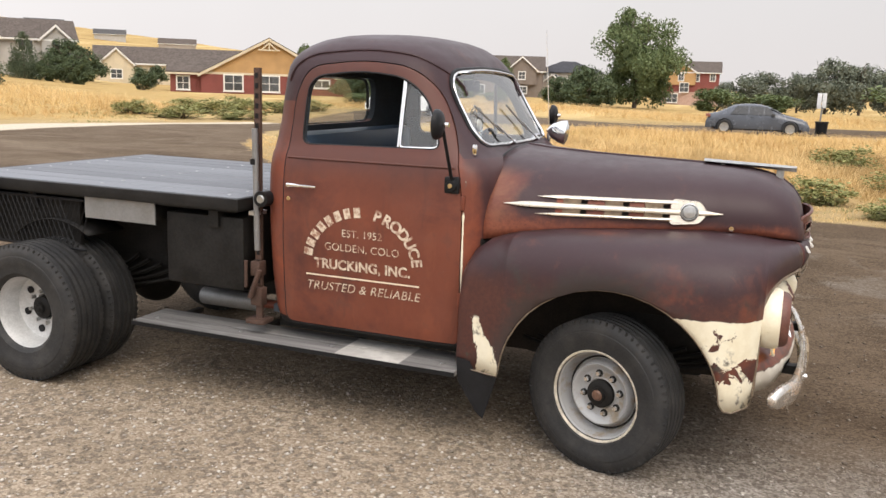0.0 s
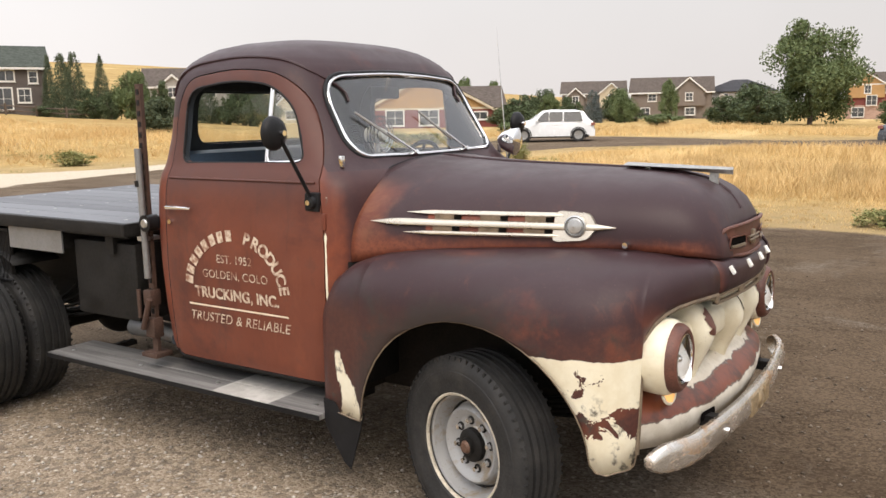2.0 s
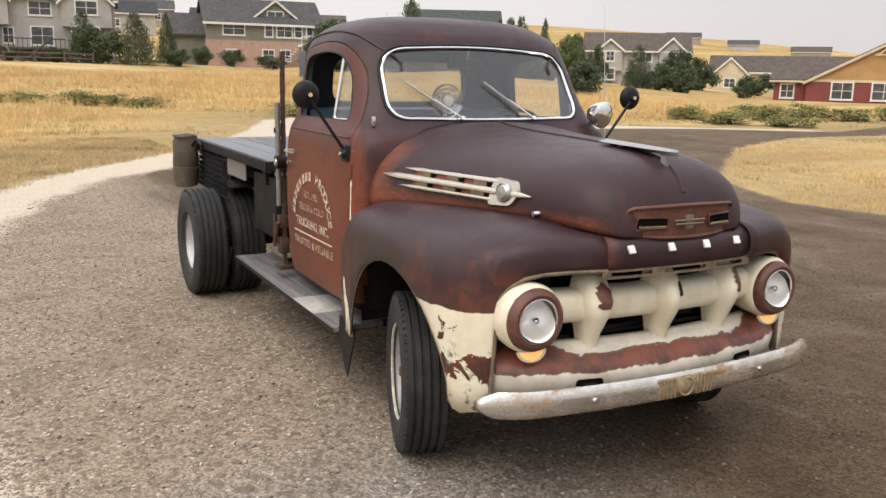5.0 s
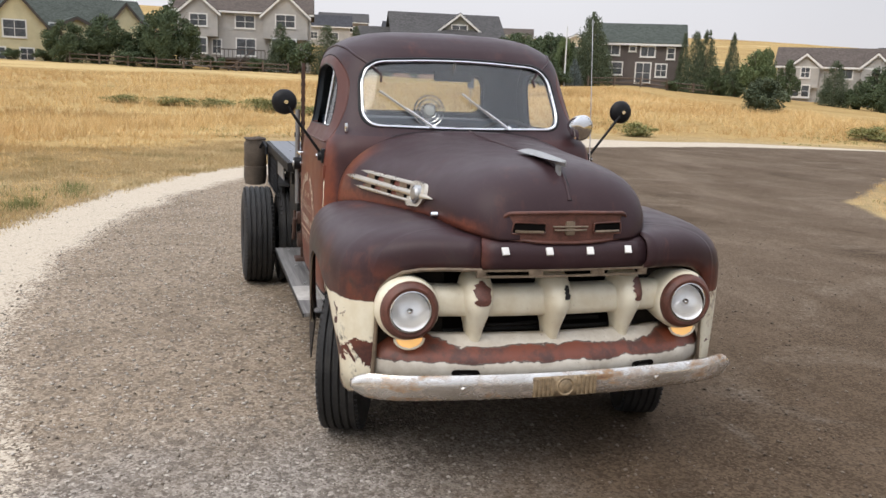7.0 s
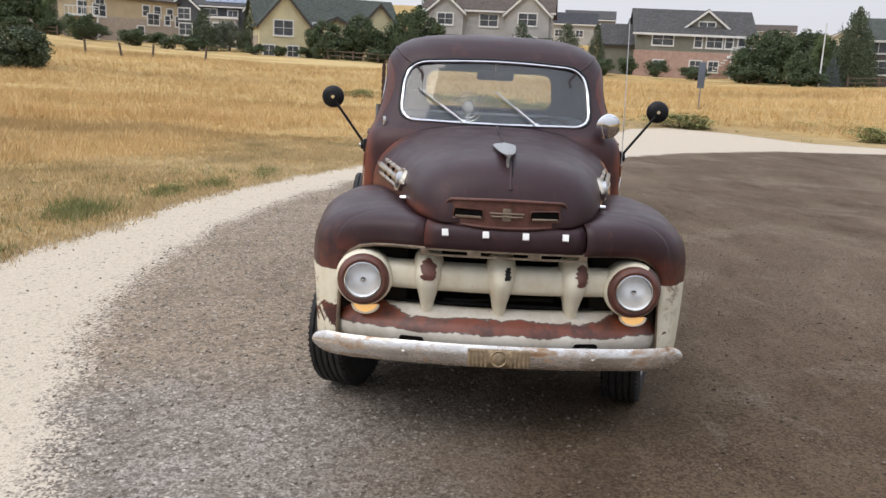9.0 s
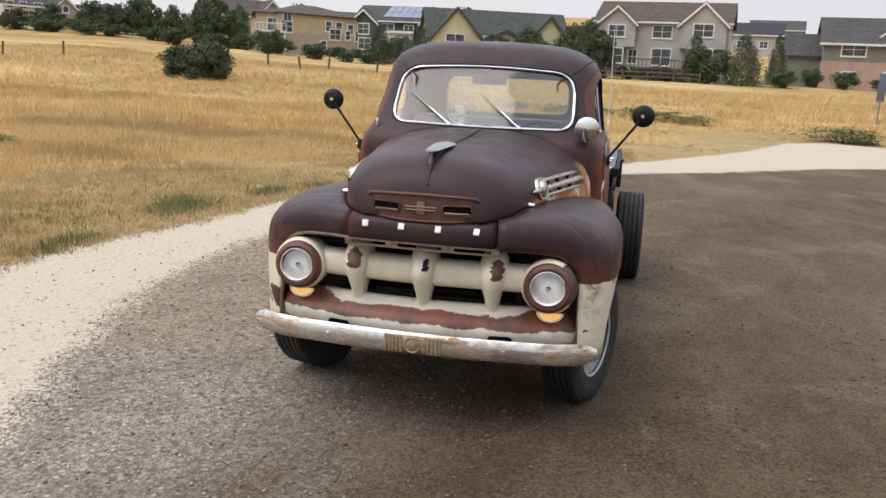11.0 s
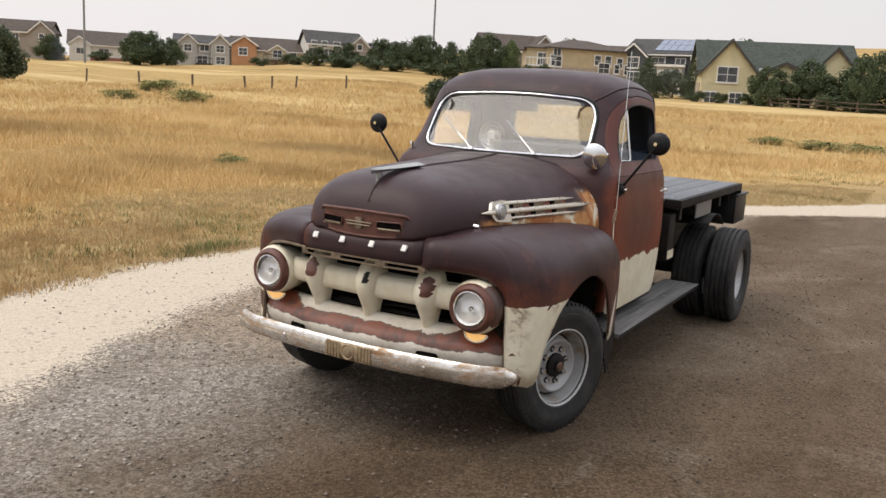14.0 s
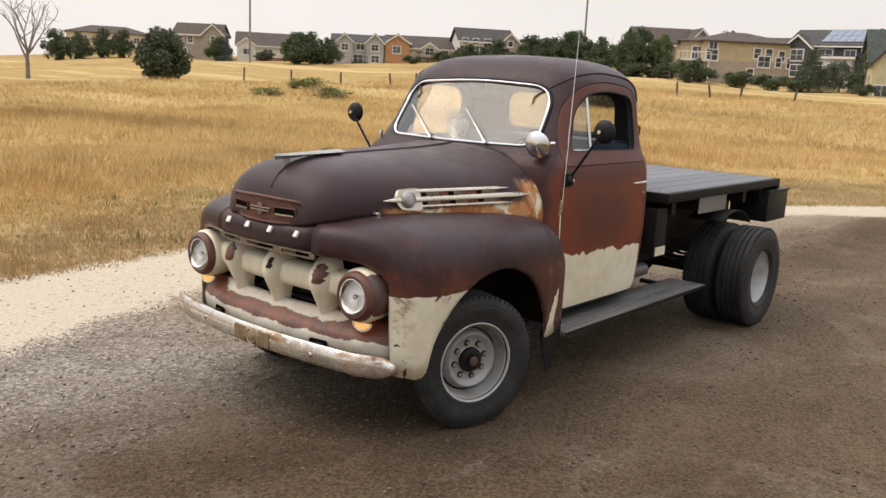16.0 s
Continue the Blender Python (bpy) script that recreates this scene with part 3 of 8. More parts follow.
def grass_blades(name, a, b, c):
    n = Nodes(name)
    r, f = n.island(), n.noise(0.30, 5, 0.65)
    col = n.mix(r, a, b)
    col = n.mix(n.math("MULTIPLY", n.step(n.noise(0.075, 5, 0.65, stretch=(1.6, 0.8, 1)), 0.50, 0.60), 0.55), col, tuple(q * k for q, k in zip(a, (0.92, 0.80, 0.72))))
    band = n.noise(0.11, 5, 0.6, stretch=(1.0, 0.16, 1), distort=0.5)
    col = n.mix(n.math("MULTIPLY", n.step(band, 0.54, 0.62), 0.5), col, tuple(min(0.8, q * k) for q, k in zip(b, (1.0, 1.04, 1.12))))
    col = n.mix(n.math("MULTIPLY", n.step(band, 0.44, 0.37), 0.55), col, tuple(q * 0.62 for q in a))
    return n.done(n.mix(n.math("MULTIPLY", n.step(f, 0.5, 0.62), 0.6), col, c), 0.8, 0, Specular_IOR_Level=0.15)


M_DRY = grass_blades("dry_grass_blades", (0.52, 0.358, 0.155), (0.76, 0.565, 0.285), (0.42, 0.284, 0.123))
M_TURF = grass_blades("short_olive_turf", (0.38, 0.280, 0.140), (0.60, 0.470, 0.260), (0.22, 0.190, 0.085))
M_WEED = grass_blades("green_weed_blades", (0.15, 0.155, 0.058), (0.28, 0.28, 0.112), (0.32, 0.29, 0.13))


def foliage(name, a, b):
    n = Nodes(name)
    r, f = n.island(), n.noise(0.8, 3)
    return n.done(n.mix(n.math("ADD", n.math("MULTIPLY", r, 0.6), n.math("MULTIPLY", f, 0.4)), a, b), 0.7, 0, Specular_IOR_Level=0.2)


M_LEAF = foliage("broad_leaves", (0.065, 0.095, 0.036), (0.185, 0.225, 0.105))
M_LEAF_GREY = foliage("grey_green_leaves", (0.085, 0.10, 0.075), (0.22, 0.24, 0.18))
M_LEAF_DARK = foliage("dark_leaves", (0.048, 0.070, 0.036), (0.115, 0.145, 0.072))
M_NEEDLE = foliage("conifer_needles", (0.046, 0.064, 0.036), (0.122, 0.145, 0.084))
M_NEEDLE_BLUE = foliage("blue_spruce_needles", (0.065, 0.085, 0.082), (0.16, 0.185, 0.185))
M_BARK = plain("bark", (0.11, 0.085, 0.065), 0.9, 0, 0.4, 8, 0.5)
M_DEADWOOD = plain("bare_grey_wood", (0.20, 0.17, 0.15), 0.9, 0, 0.3, 8, 0.4)


def siding(name, color):
    n = Nodes(name)
    x, y, z = n.axes()
    s = n.math("FRACT", n.math("MULTIPLY", z, 5.0))
    big = n.noise(0.7, 5)
    n.bump(s, 0.5, 0.02)
    return n.done(n.mix(n.step(big, 0.3, 0.7), tuple(c * 0.88 for c in color), tuple(min(1, c * 1.08) for c in color)), 0.75)


def masonry(name, a, b):
    n = Nodes(name)
    br = n.nodes.new("ShaderNodeTexBrick")
    m = n.nodes.new("ShaderNodeMapping")
    m.inputs["Rotation"].default_value = (radians(90), 0, 0)
    n.links.new(n.coord, m.inputs[0])
    n.links.new(m.outputs[0], br.inputs["Vector"])
    br.inputs["Scale"].default_value = 2.0
    n.put(br.inputs["Color1"], a)
    n.put(br.inputs["Color2"], b)
    n.put(br.inputs["Mortar"], tuple(c * 0.8 for c in a))
    return n.done(n.mix(n.step(n.noise(1.5, 5), 0.3, 0.75), br.outputs["Color"], b), 0.85)


def shingles(name, color):
    n = Nodes(name)
    big, c = n.noise(0.8, 5), n.cells(5, "Color")
    sep = n.nodes.new("ShaderNodeSeparateColor")
    n.links.new(c, sep.inputs[0])
    f = n.math("ADD", n.math("MULTIPLY", big, 0.5), n.math("MULTIPLY", sep.outputs[0], 0.5))
    n.bump(sep.outputs[0], 0.3, 0.02)
    return n.done(n.mix(n.step(f, 0.2, 0.8), tuple(c * 0.75 for c in color), tuple(c * 1.2 for c in color)), 0.9, 0, Specular_IOR_Level=0.15)


S_GREY, S_TAUPE, S_DARK = siding("grey_siding", (0.42, 0.40, 0.37)), siding("taupe_siding", (0.33, 0.29, 0.25)), siding("charcoal_siding", (0.075, 0.080, 0.09))
S_YELLOW, S_TAN, S_GREEN = siding("pale_yellow_siding", (0.60, 0.535, 0.33)), siding("tan_stucco", (0.50, 0.40, 0.25)), siding("grey_green_siding", (0.21, 0.205, 0.165))
S_WHITE, S_BROWN, S_RED = siding("white_siding", (0.62, 0.60, 0.56)), siding("brown_siding", (0.105, 0.088, 0.080)), siding("barn_red_siding", (0.20, 0.055, 0.045))
S_UMBER = siding("umber_siding", (0.19, 0.155, 0.13))
S_OCHRE, S_ORANGE, S_CREAM = siding("ochre_siding", (0.43, 0.26, 0.11)), siding("orange_siding", (0.46, 0.24, 0.12)), siding("cream_siding", (0.58, 0.50, 0.36))
B_STONE, B_PINK, B_RED = masonry("pale_ledge_stone", (0.47, 0.40, 0.32), (0.36, 0.29, 0.23)), masonry("pink_brick", (0.38, 0.23, 0.18), (0.47, 0.33, 0.26)), masonry("red_brick", (0.25, 0.09, 0.065), (0.31, 0.13, 0.10))
R_GREY, R_BROWN, R_GREEN, R_DARK = shingles("grey_shingles", (0.078, 0.075, 0.073)), shingles("brown_shingles", (0.098, 0.080, 0.068)), shingles("green_grey_shingles", (0.064, 0.073, 0.062)), shingles("dark_shingles", (0.050, 0.050, 0.055))
M_HOUSE_TRIM = plain("white_house_trim", (0.70, 0.69, 0.65), 0.6, 0, 0.06, 4)
M_WINDOW = plain("house_window_glass", (0.075, 0.08, 0.085), 0.10, 0, 0.6, 0.5, 0.02)
M_SOLAR = plain("solar_glass", (0.10, 0.13, 0.19), 0.18, 0, 0.15, 3, 0.02)
M_CARGLASS = plain("tinted_car_glass", (0.018, 0.02, 0.022), 0.25, 0, 0.2, 3, 0.02)
M_DECKWOOD = plain("dark_deck_wood", (0.075, 0.060, 0.05), 0.85, 0, 0.3, 4)
M_FENCE = plain("weathered_fence_wood", (0.115, 0.085, 0.065), 0.9, 0, 0.35, 6, 0.4)
M_CARPAINT = plain("grey_car_paint", (0.085, 0.09, 0.10), 0.25, 0.5, 0.1, 3, 0.02)
M_CARWHITE = plain("white_car_paint", (0.72, 0.73, 0.73), 0.25, 0, 0.05, 3, 0.02)
M_STEEL = plain("galvanised_steel", (0.24, 0.24, 0.24), 0.5, 0.6, 0.15, 8)
M_SIGNBACK = plain("painted_sign_plate", (0.62, 0.63, 0.63), 0.5, 0.0, 0.1, 8)
M_SIGNBLUE = plain("dull_blue_sign_plate", (0.10, 0.115, 0.15), 0.5, 0.2, 0.15, 8)

# ---- builders ----
def part(name, bm, material, parent=None, label="", smooth=40):
    """Links a bmesh as one mesh object, under parent where one is given."""
    me = bpy.data.meshes.new(name)
    bmesh.ops.recalc_face_normals(bm, faces=bm.faces[:])
    bm.to_mesh(me)
    bm.free()
    if smooth:
        for p in me.polygons:
            p.use_smooth = True
        me.set_sharp_from_angle(angle=radians(smooth))
    me.materials.append(material)
    ob = new(name, me)
    if parent is not None:
        ob.parent = parent
    return tagged(ob, label)


def box(bm, x0, x1, y0, y1, z0, z1, bevel=0.0, turn=None):
    m = Matrix.LocRotScale(((x0 + x1) / 2, (y0 + y1) / 2, (z0 + z1) / 2), None, (abs(x1 - x0), abs(y1 - y0), abs(z1 - z0)))
    got = bmesh.ops.create_cube(bm, size=1, matrix=(turn @ m) if turn else m)["verts"]
    if bevel:
        edges = list({e for v in got for e in v.link_edges})
        bmesh.ops.bevel(bm, geom=edges, offset=bevel, segments=2, affect="EDGES", profile=0.6)
    return bm


def rod(bm, a, b, r, r2=None, n=10):
    a, b = Vector(a), Vector(b)
    d = b - a
    m = Matrix.Translation((a + b) / 2) @ d.to_track_quat("Z", "Y").to_matrix().to_4x4()
    bmesh.ops.create_cone(bm, cap_ends=True, segments=n, radius1=r, radius2=r if r2 is None else r2, depth=d.length, matrix=m)
    return bm


def sheet(bm, rows, wrap_u=False, wrap_v=False, cap=False):
    """Faces over rows of points."""
    vs = [[bm.verts.new(p) for p in row] for row in rows]
    nu, nv = len(vs), len(vs[0])
    for i in range(nu if wrap_u else nu - 1):
        for j in range(nv if wrap_v else nv - 1):
            a, b, c, d = vs[i][j], vs[i][(j + 1) % nv], vs[(i + 1) % nu][(j + 1) % nv], vs[(i + 1) % nu][j]
            q = list(dict.fromkeys((a, b, c, d)))
            if len(q) > 2:
                bm.faces.new(q)
    if cap:
        for row in (vs[0], vs[-1]):
            bm.faces.new(row)
    return vs


def lathe(bm, profile, axis_m, n=48):
    """Profile of (radius, along) turned round the local z axis of axis_m."""
    rows = [[axis_m @ Vector((r * math.cos(2 * math.pi * k / n), r * math.sin(2 * math.pi * k / n), h)) for k in range(n)] for r, h in profile]
    sheet(bm, rows, wrap_v=True)
    return bm


def tube(bm, pts, r, n=8, closed=False):
    """A round bar along points."""
    pts = [Vector(p) for p in pts]
    rows, up = [], Vector((0.03, 0.05, 1)).normalized()
    for i, p in enumerate(pts):
        a = pts[i - 1] if i or closed else p
        b = pts[(i + 1) % len(pts)] if i < len(pts) - 1 or closed else p
        d = (b - a).normalized()
        s = d.cross(up)
        s = s.normalized() if s.length > 0.05 else d.cross(Vector((1, 0, 0))).normalized()
        u = s.cross(d)
        rows.append([p + s * (r * math.cos(2 * math.pi * k / n)) + u * (r * math.sin(2 * math.pi * k / n)) for k in range(n)])
    sheet(bm, rows, wrap_u=closed, wrap_v=True, cap=not closed)
    return bm


def lerp(x, xs, ys):
    return float(np.interp(x, xs, ys))


def rounded(pts, r, n=5):
    """A closed outline with its corners rounded."""
    out, k = [], len(pts)
    for i in range(k):
        p, a, b = Vector(pts[i]), Vector(pts[i - 1]), Vector(pts[(i + 1) % k])
        ri = r[i] if isinstance(r, (list, tuple)) else r
        da, db = (a - p), (b - p)
        ri = min(ri, da.length * 0.48, db.length * 0.48)
        s, e = p + da.normalized() * ri, p + db.normalized() * ri
        for j in range(n + 1):
            t = j / n
            out.append((1 - t) ** 2 * s + 2 * t * (1 - t) * p + t * t * e)
    return out


def prism(outline, axis, lo, hi):
    """A closed solid: an outline in the other two axes, drawn out from lo to hi."""
    bm = bmesh.new()
    place = {"y": lambda p, h: (p[0], h, p[1]), "x": lambda p, h: (h, p[0], p[1]), "z": lambda p, h: (p[0], p[1], h)}[axis]
    sheet(bm, [[place(p, h) for p in outline] for h in (lo, hi)], wrap_v=True, cap=True)
    bmesh.ops.recalc_face_normals(bm, faces=bm.faces[:])
    return bm


def carve(bm, cuts):
    """Cuts solids out of a closed bmesh, or keeps what is common; returns a new bmesh."""
    me = bpy.data.meshes.new("carve")
    bmesh.ops.recalc_face_normals(bm, faces=bm.faces[:])
    bm.to_mesh(me)
    bm.free()
    ob, tools = new("carve", me), []
    for op, c in cuts:
        cm = bpy.data.meshes.new("cutter")
        c.to_mesh(cm)
        tool = new("cutter", cm)
        tools.append((tool, cm, c))
        mod = ob.modifiers.new("cut", "BOOLEAN")
        mod.operation, mod.solver, mod.object = op, "EXACT", tool
    bpy.context.view_layer.update()
    got = ob.evaluated_get(bpy.context.evaluated_depsgraph_get())
    out = bmesh.new()
    out.from_mesh(got.to_mesh())
    got.to_mesh_clear()
    bpy.data.objects.remove(ob)
    bpy.data.meshes.remove(me)
    for tool, cm, c in tools:
        bpy.data.objects.remove(tool)
        bpy.data.meshes.remove(cm)
    return out


def thing(name, label, category, at=None, kind="", group=""):
    ob = new(name)
    if at is not None:
        ob.matrix_world = at
    return tagged(ob, label, category, group, kind)


# ---- ground ----
RISE_AZ = (-180, -170, -160, -155, -150, -146, -142, -138, -134, -128, -119, -110, -60, 0, 60, 85, 96, 105, 113, 124, 132, 140, 150, 163, 171, 180)
RISE = (2.84, 2.75, 3.08, 3.49, 3.48, 3.65, 3.33, 2.82, 2.54, 2.37, 2.10, 0.93, 0.10, -0.20, -0.40, -0.56, -0.52, 0.0, -0.10, -0.20, 0.20, 1.21, 2.57, 2.25, 2.53, 2.84)


def rise(x, y):
    """Height of the land: level round the yard, then up to the houses, and hills far off."""
    x, y = np.asarray(x, float), np.asarray(y, float)
    r, az = np.hypot(x, y), np.degrees(np.arctan2(y, x))
    t = np.interp(az, RISE_AZ, RISE)
    d = np.clip(r - 24, 0, None)
    z = t * np.where(d < 16, d * d / 32, d - 8) / 75
    z = np.where(r > 230, t * 198 / 75 + 0.004 * (r - 230), z)
    hill = np.exp(-((az - 140) / 26) ** 2) * 26 * np.clip((r - 220) / 330, 0, 1) ** 1.5
    hill2 = 14 * np.exp(-(((az + 360) % 360 - 180) / 30) ** 2) * np.clip((r - 125) / 150, 0, 1)
    bumps = 0.18 * np.sin(x * 0.21 + 1.3 * np.sin(y * 0.13)) * np.sin(y * 0.17 + 0.8) * np.clip((r - 20) / 25, 0, 1)
    return z + np.where(r < 1200, hill + hill2, (hill + hill2) * np.clip(1 - (r - 1200) / 1500, 0, 1)) + bumps


INNER = ((40.0, -2.0), (1.6, -1.8), (0.5, -2.1), (-0.4, -2.4), (-1.6, -2.6), (-3.3, -2.6), (-4.7, -2.5), (-6.2, -2.2), (-8.4, -1.6), (-10.4, -0.6), (-12.5, 1.3), (-14.2, 3.4), (-16.8, 6.0), (-18.9, 9.3), (-19.6, 12.3), (-20.2, 15.6), (-19.8, 21.3), (-17.7, 26.1))
OUTER = ((-19.3, 26.4), (-21.1, 21.3), (-22.5, 17.2), (-22.1, 14.3), (-22.9, 11.8), (-25.9, 10.3), (-27.2, 8.5), (-25.7, 6.6), (-20.9, 4.6), (-15.7, 1.8), (-13.4, 0.2), (-12.1, -0.8), (-10.6, -1.7), (-8.9, -2.4), (-7.2, -3.0), (-5.7, -3.4), (-4.1, -3.6), (-2.8, -3.9), (-1.4, -4.0), (0.4, -3.8), (3.0, -3.4), (40.0, -3.2))
ISLAND = ((40.0, 51.0), (4.0, 50.0), (-12.0, 45.0), (-21.5, 40.5), (-20.0, 34.0), (-19.0, 30.0), (-17.7, 26.1))
MEADOW = ((40.0, 8.6), (8.0, 8.1), (2.0, 8.2), (-0.6, 8.6), (-2.7, 8.1), (-4.8, 7.7), (-7.5, 9.0), (-8.4, 10.2), (-12.2, 14.8), (-14.6, 19.8), (-15.2, 26.0), (-13.6, 32.2), (-6.0, 37.0), (0.0, 38.4), (40.0, 41.0))
VERGE = INNER + OUTER
BARE = OUTER + MEADOW + ISLAND
YARD = INNER + tuple(reversed(ISLAND)) + tuple(reversed(MEADOW))


def inside(poly, x, y):
    """Signed distance to a closed outline, above 0 inside."""
    best, flag = np.full(x.shape, 1e9), np.zeros(x.shape, bool)
    for (ax, ay), (bx, by) in zip(poly, poly[1:] + poly[:1]):
        dx, dy = bx - ax, by - ay
        t = np.clip(((x - ax) * dx + (y - ay) * dy) / max(1e-9, dx * dx + dy * dy), 0, 1)
        best = np.minimum(best, np.hypot(x - ax - t * dx, y - ay - t * dy))
        flag ^= ((ay > y) != (by > y)) & (x < (bx - ax) * (y - ay) / (by - ay + 1e-12) + ax)
    return np.where(flag, best, -best)


def mesh_object(name, verts, faces, material, label="", category="", kind=""):
    me = bpy.data.meshes.new(name)
    verts, faces = np.asarray(verts, np.float32), np.asarray(faces, np.int32)
    me.vertices.add(len(verts))
    me.vertices.foreach_set("co", verts.ravel())
    k = faces.shape[1]
    me.loops.add(faces.size)
    me.loops.foreach_set("vertex_index", faces.ravel())
    me.polygons.add(len(faces))
    me.polygons.foreach_set("loop_start", np.arange(len(faces), dtype=np.int32) * k)
    me.update(calc_edges=True)
    me.materials.append(material)
    return tagged(new(name, me), label, category, "", kind)


def build_ground():
    radii = [0.0]
    while radii[-1] < 4500:
        radii.append(radii[-1] + max(0.16, radii[-1] * 0.022))
    n = 300
    r = np.array(radii[1:])
    a = np.arange(n) * 2 * math.pi / n
    x, y = (r[:, None] * np.cos(a)).ravel() - 2.0, (r[:, None] * np.sin(a)).ravel()
    x, y = np.append(x, -2.0), np.append(y, 0.0)
    z = rise(x, y)
    i, j = np.meshgrid(np.arange(len(r) - 1), np.arange(n), indexing="ij")
    q = np.stack([i * n + j, (i + 1) * n + j, (i + 1) * n + (j + 1) % n, i * n + (j + 1) % n], -1).reshape(-1, 4)
    centre = len(x) - 1
    ob = mesh_object("ground", np.stack([x, y, z], 1), q, M_GROUND, "gravel yard with pale verge amid dry golden meadow", "ground", "structure")
    me = ob.data
    bm = bmesh.new()
    bm.from_mesh(me)
    bm.verts.ensure_lookup_table()
    for k in range(n):
        bm.faces.new((bm.verts[centre], bm.verts[k], bm.verts[(k + 1) % n]))
    bm.to_mesh(me)
    bm.free()
    for nm, poly in (("verge", VERGE), ("yard", YARD)):
        me.attributes.new(nm, "FLOAT", "POINT").data.foreach_set("value", inside(poly, x, y).astype(np.float32))
    bare = inside(BARE, x, y)
    me.attributes.new("bare", "FLOAT", "POINT").data.foreach_set("value", bare.astype(np.float32))
    for p in me.polygons:
        p.use_smooth = True


build_ground()

# ---- the truck ----
def oval(half_x, half_y, cx, n, count=72):
    """A rounded-box outline in plan."""
    out = []
    for k in range(count):
        a = 2 * math.pi * (k + 0.5) / count
        c, s = math.cos(a), math.sin(a)
        out.append((cx + half_x * math.copysign(abs(c) ** (2 / n), c), half_y * math.copysign(abs(s) ** (2 / n), s)))
    return out


CAB_Z = (0.46, 0.52, 0.70, 0.90, 1.10, 1.25, 1.32, 1.36, 1.40, 1.50, 1.60, 1.70, 1.76, 1.80, 1.84, 1.875, 1.905, 1.93, 1.945, 1.952)
CAB_W = (0.780, 0.792, 0.803, 0.81, 0.805, 0.793, 0.780, 0.757, 0.743, 0.725, 0.715, 0.705, 0.695, 0.68, 0.652, 0.61, 0.55, 0.45, 0.32, 0.10)
CAB_F = (-0.61, -0.61, -0.61, -0.61, -0.61, -0.61, -0.62, -0.66, -0.70, -0.755, -0.81, -0.862, -0.893, -0.915, -0.945, -0.985, -1.03, -1.10, -1.18, -1.28)
CAB_R = (-1.80, -1.82, -1.84, -1.85, -1.86, -1.86, -1.86, -1.86, -1.86, -1.86, -1.858, -1.853, -1.845, -1.832, -1.805, -1.765, -1.71, -1.62, -1.51, -1.40)
CAB_N = (8, 8, 8, 8, 8, 8, 7.5, 7, 6.5, 5.5, 5, 4.6, 4.4, 4.2, 3.9, 3.6, 3.3, 3.0, 2.8, 2.6)


def cab_solid(inset=0.0, low=0.0):
    bm = bmesh.new()
    rows = []
    zs = list(np.linspace(0.46, 1.76, 40)) + list(np.linspace(1.775, 1.952, 16))
    for z in zs:
        w, f, r, n = (lerp(z, CAB_Z, c) for c in (CAB_W, CAB_F, CAB_R, CAB_N))
        zz = z + low if z < 0.6 else z - inset * np.clip((z - 1.5) / 0.4, 0, 1)
        rows.append([(x, y, zz) for x, y in oval((f - r) / 2 - inset, w - inset, (f + r) / 2, n)])
    sheet(bm, rows, wrap_v=True, cap=True)
    bmesh.ops.recalc_face_normals(bm, faces=bm.faces[:])
    return bm


DOOR = [(-1.685, 0.475), (-1.69, 1.30), (-1.675, 1.62), (-1.60, 1.765), (-1.30, 1.80), (-1.06, 1.775), (-0.93, 1.68), (-0.83, 1.50), (-0.755, 1.28), (-0.735, 1.10), (-0.735, 0.475)]
DOOR_R = [0.04, 0.2, 0.14, 0.12, 0.2, 0.14, 0.14, 0.2, 0.12, 0.1, 0.03]
SIDE_WINDOW = [(-1.615, 1.385), (-1.60, 1.715), (-1.30, 1.75), (-1.08, 1.725), (-0.965, 1.63), (-0.872, 1.395)]
SIDE_WINDOW_R = [0.05, 0.10, 0.2, 0.12, 0.12, 0.05]
SCREEN = [(-0.575, 1.415), (-0.555, 1.755), (0.0, 1.785), (0.555, 1.755), (0.575, 1.415), (0.0, 1.405)]
SCREEN_R = [0.10, 0.14, 0.5, 0.14, 0.10, 0.5]
BACK_WINDOW = [(-0.47, 1.455), (-0.46, 1.72), (0.46, 1.72), (0.47, 1.455)]


def grow(outline, d):
    c = sum((Vector(p) for p in outline), Vector((0, 0))) / len(outline)
    out = []
    for i, p in enumerate(outline):
        a, b = Vector(outline[i - 1]), Vector(outline[(i + 1) % len(outline)])
        t = (b - a)
        if t.length < 1e-6:
            out.append(Vector(p))
            continue
        nrm = Vector((t.y, -t.x)).normalized()
        if nrm.dot(Vector(p) - c) < 0:
            nrm = -nrm
        out.append(Vector(p) + nrm * d)
    return out


def cab_front_x(y, z, inset=0.0):
    """Where the front of the cab lies, for the glass and its trim."""
    w, f, r, n = (lerp(z, CAB_Z, c) for c in (CAB_W, CAB_F, CAB_R, CAB_N))
    half = (f - r) / 2 - inset
    return (f + r) / 2 + half * max(0.0, 1 - min(1, abs(y) / (w - inset)) ** n) ** (1 / n)


def cab_side_y(x, z, inset=0.0):
    w, f, r, n = (lerp(z, CAB_Z, c) for c in (CAB_W, CAB_F, CAB_R, CAB_N))
    half, cx = (f - r) / 2 - inset, (f + r) / 2
    return (w - inset) * max(0.0, 1 - min(1, abs(x - cx) / half) ** n) ** (1 / n)


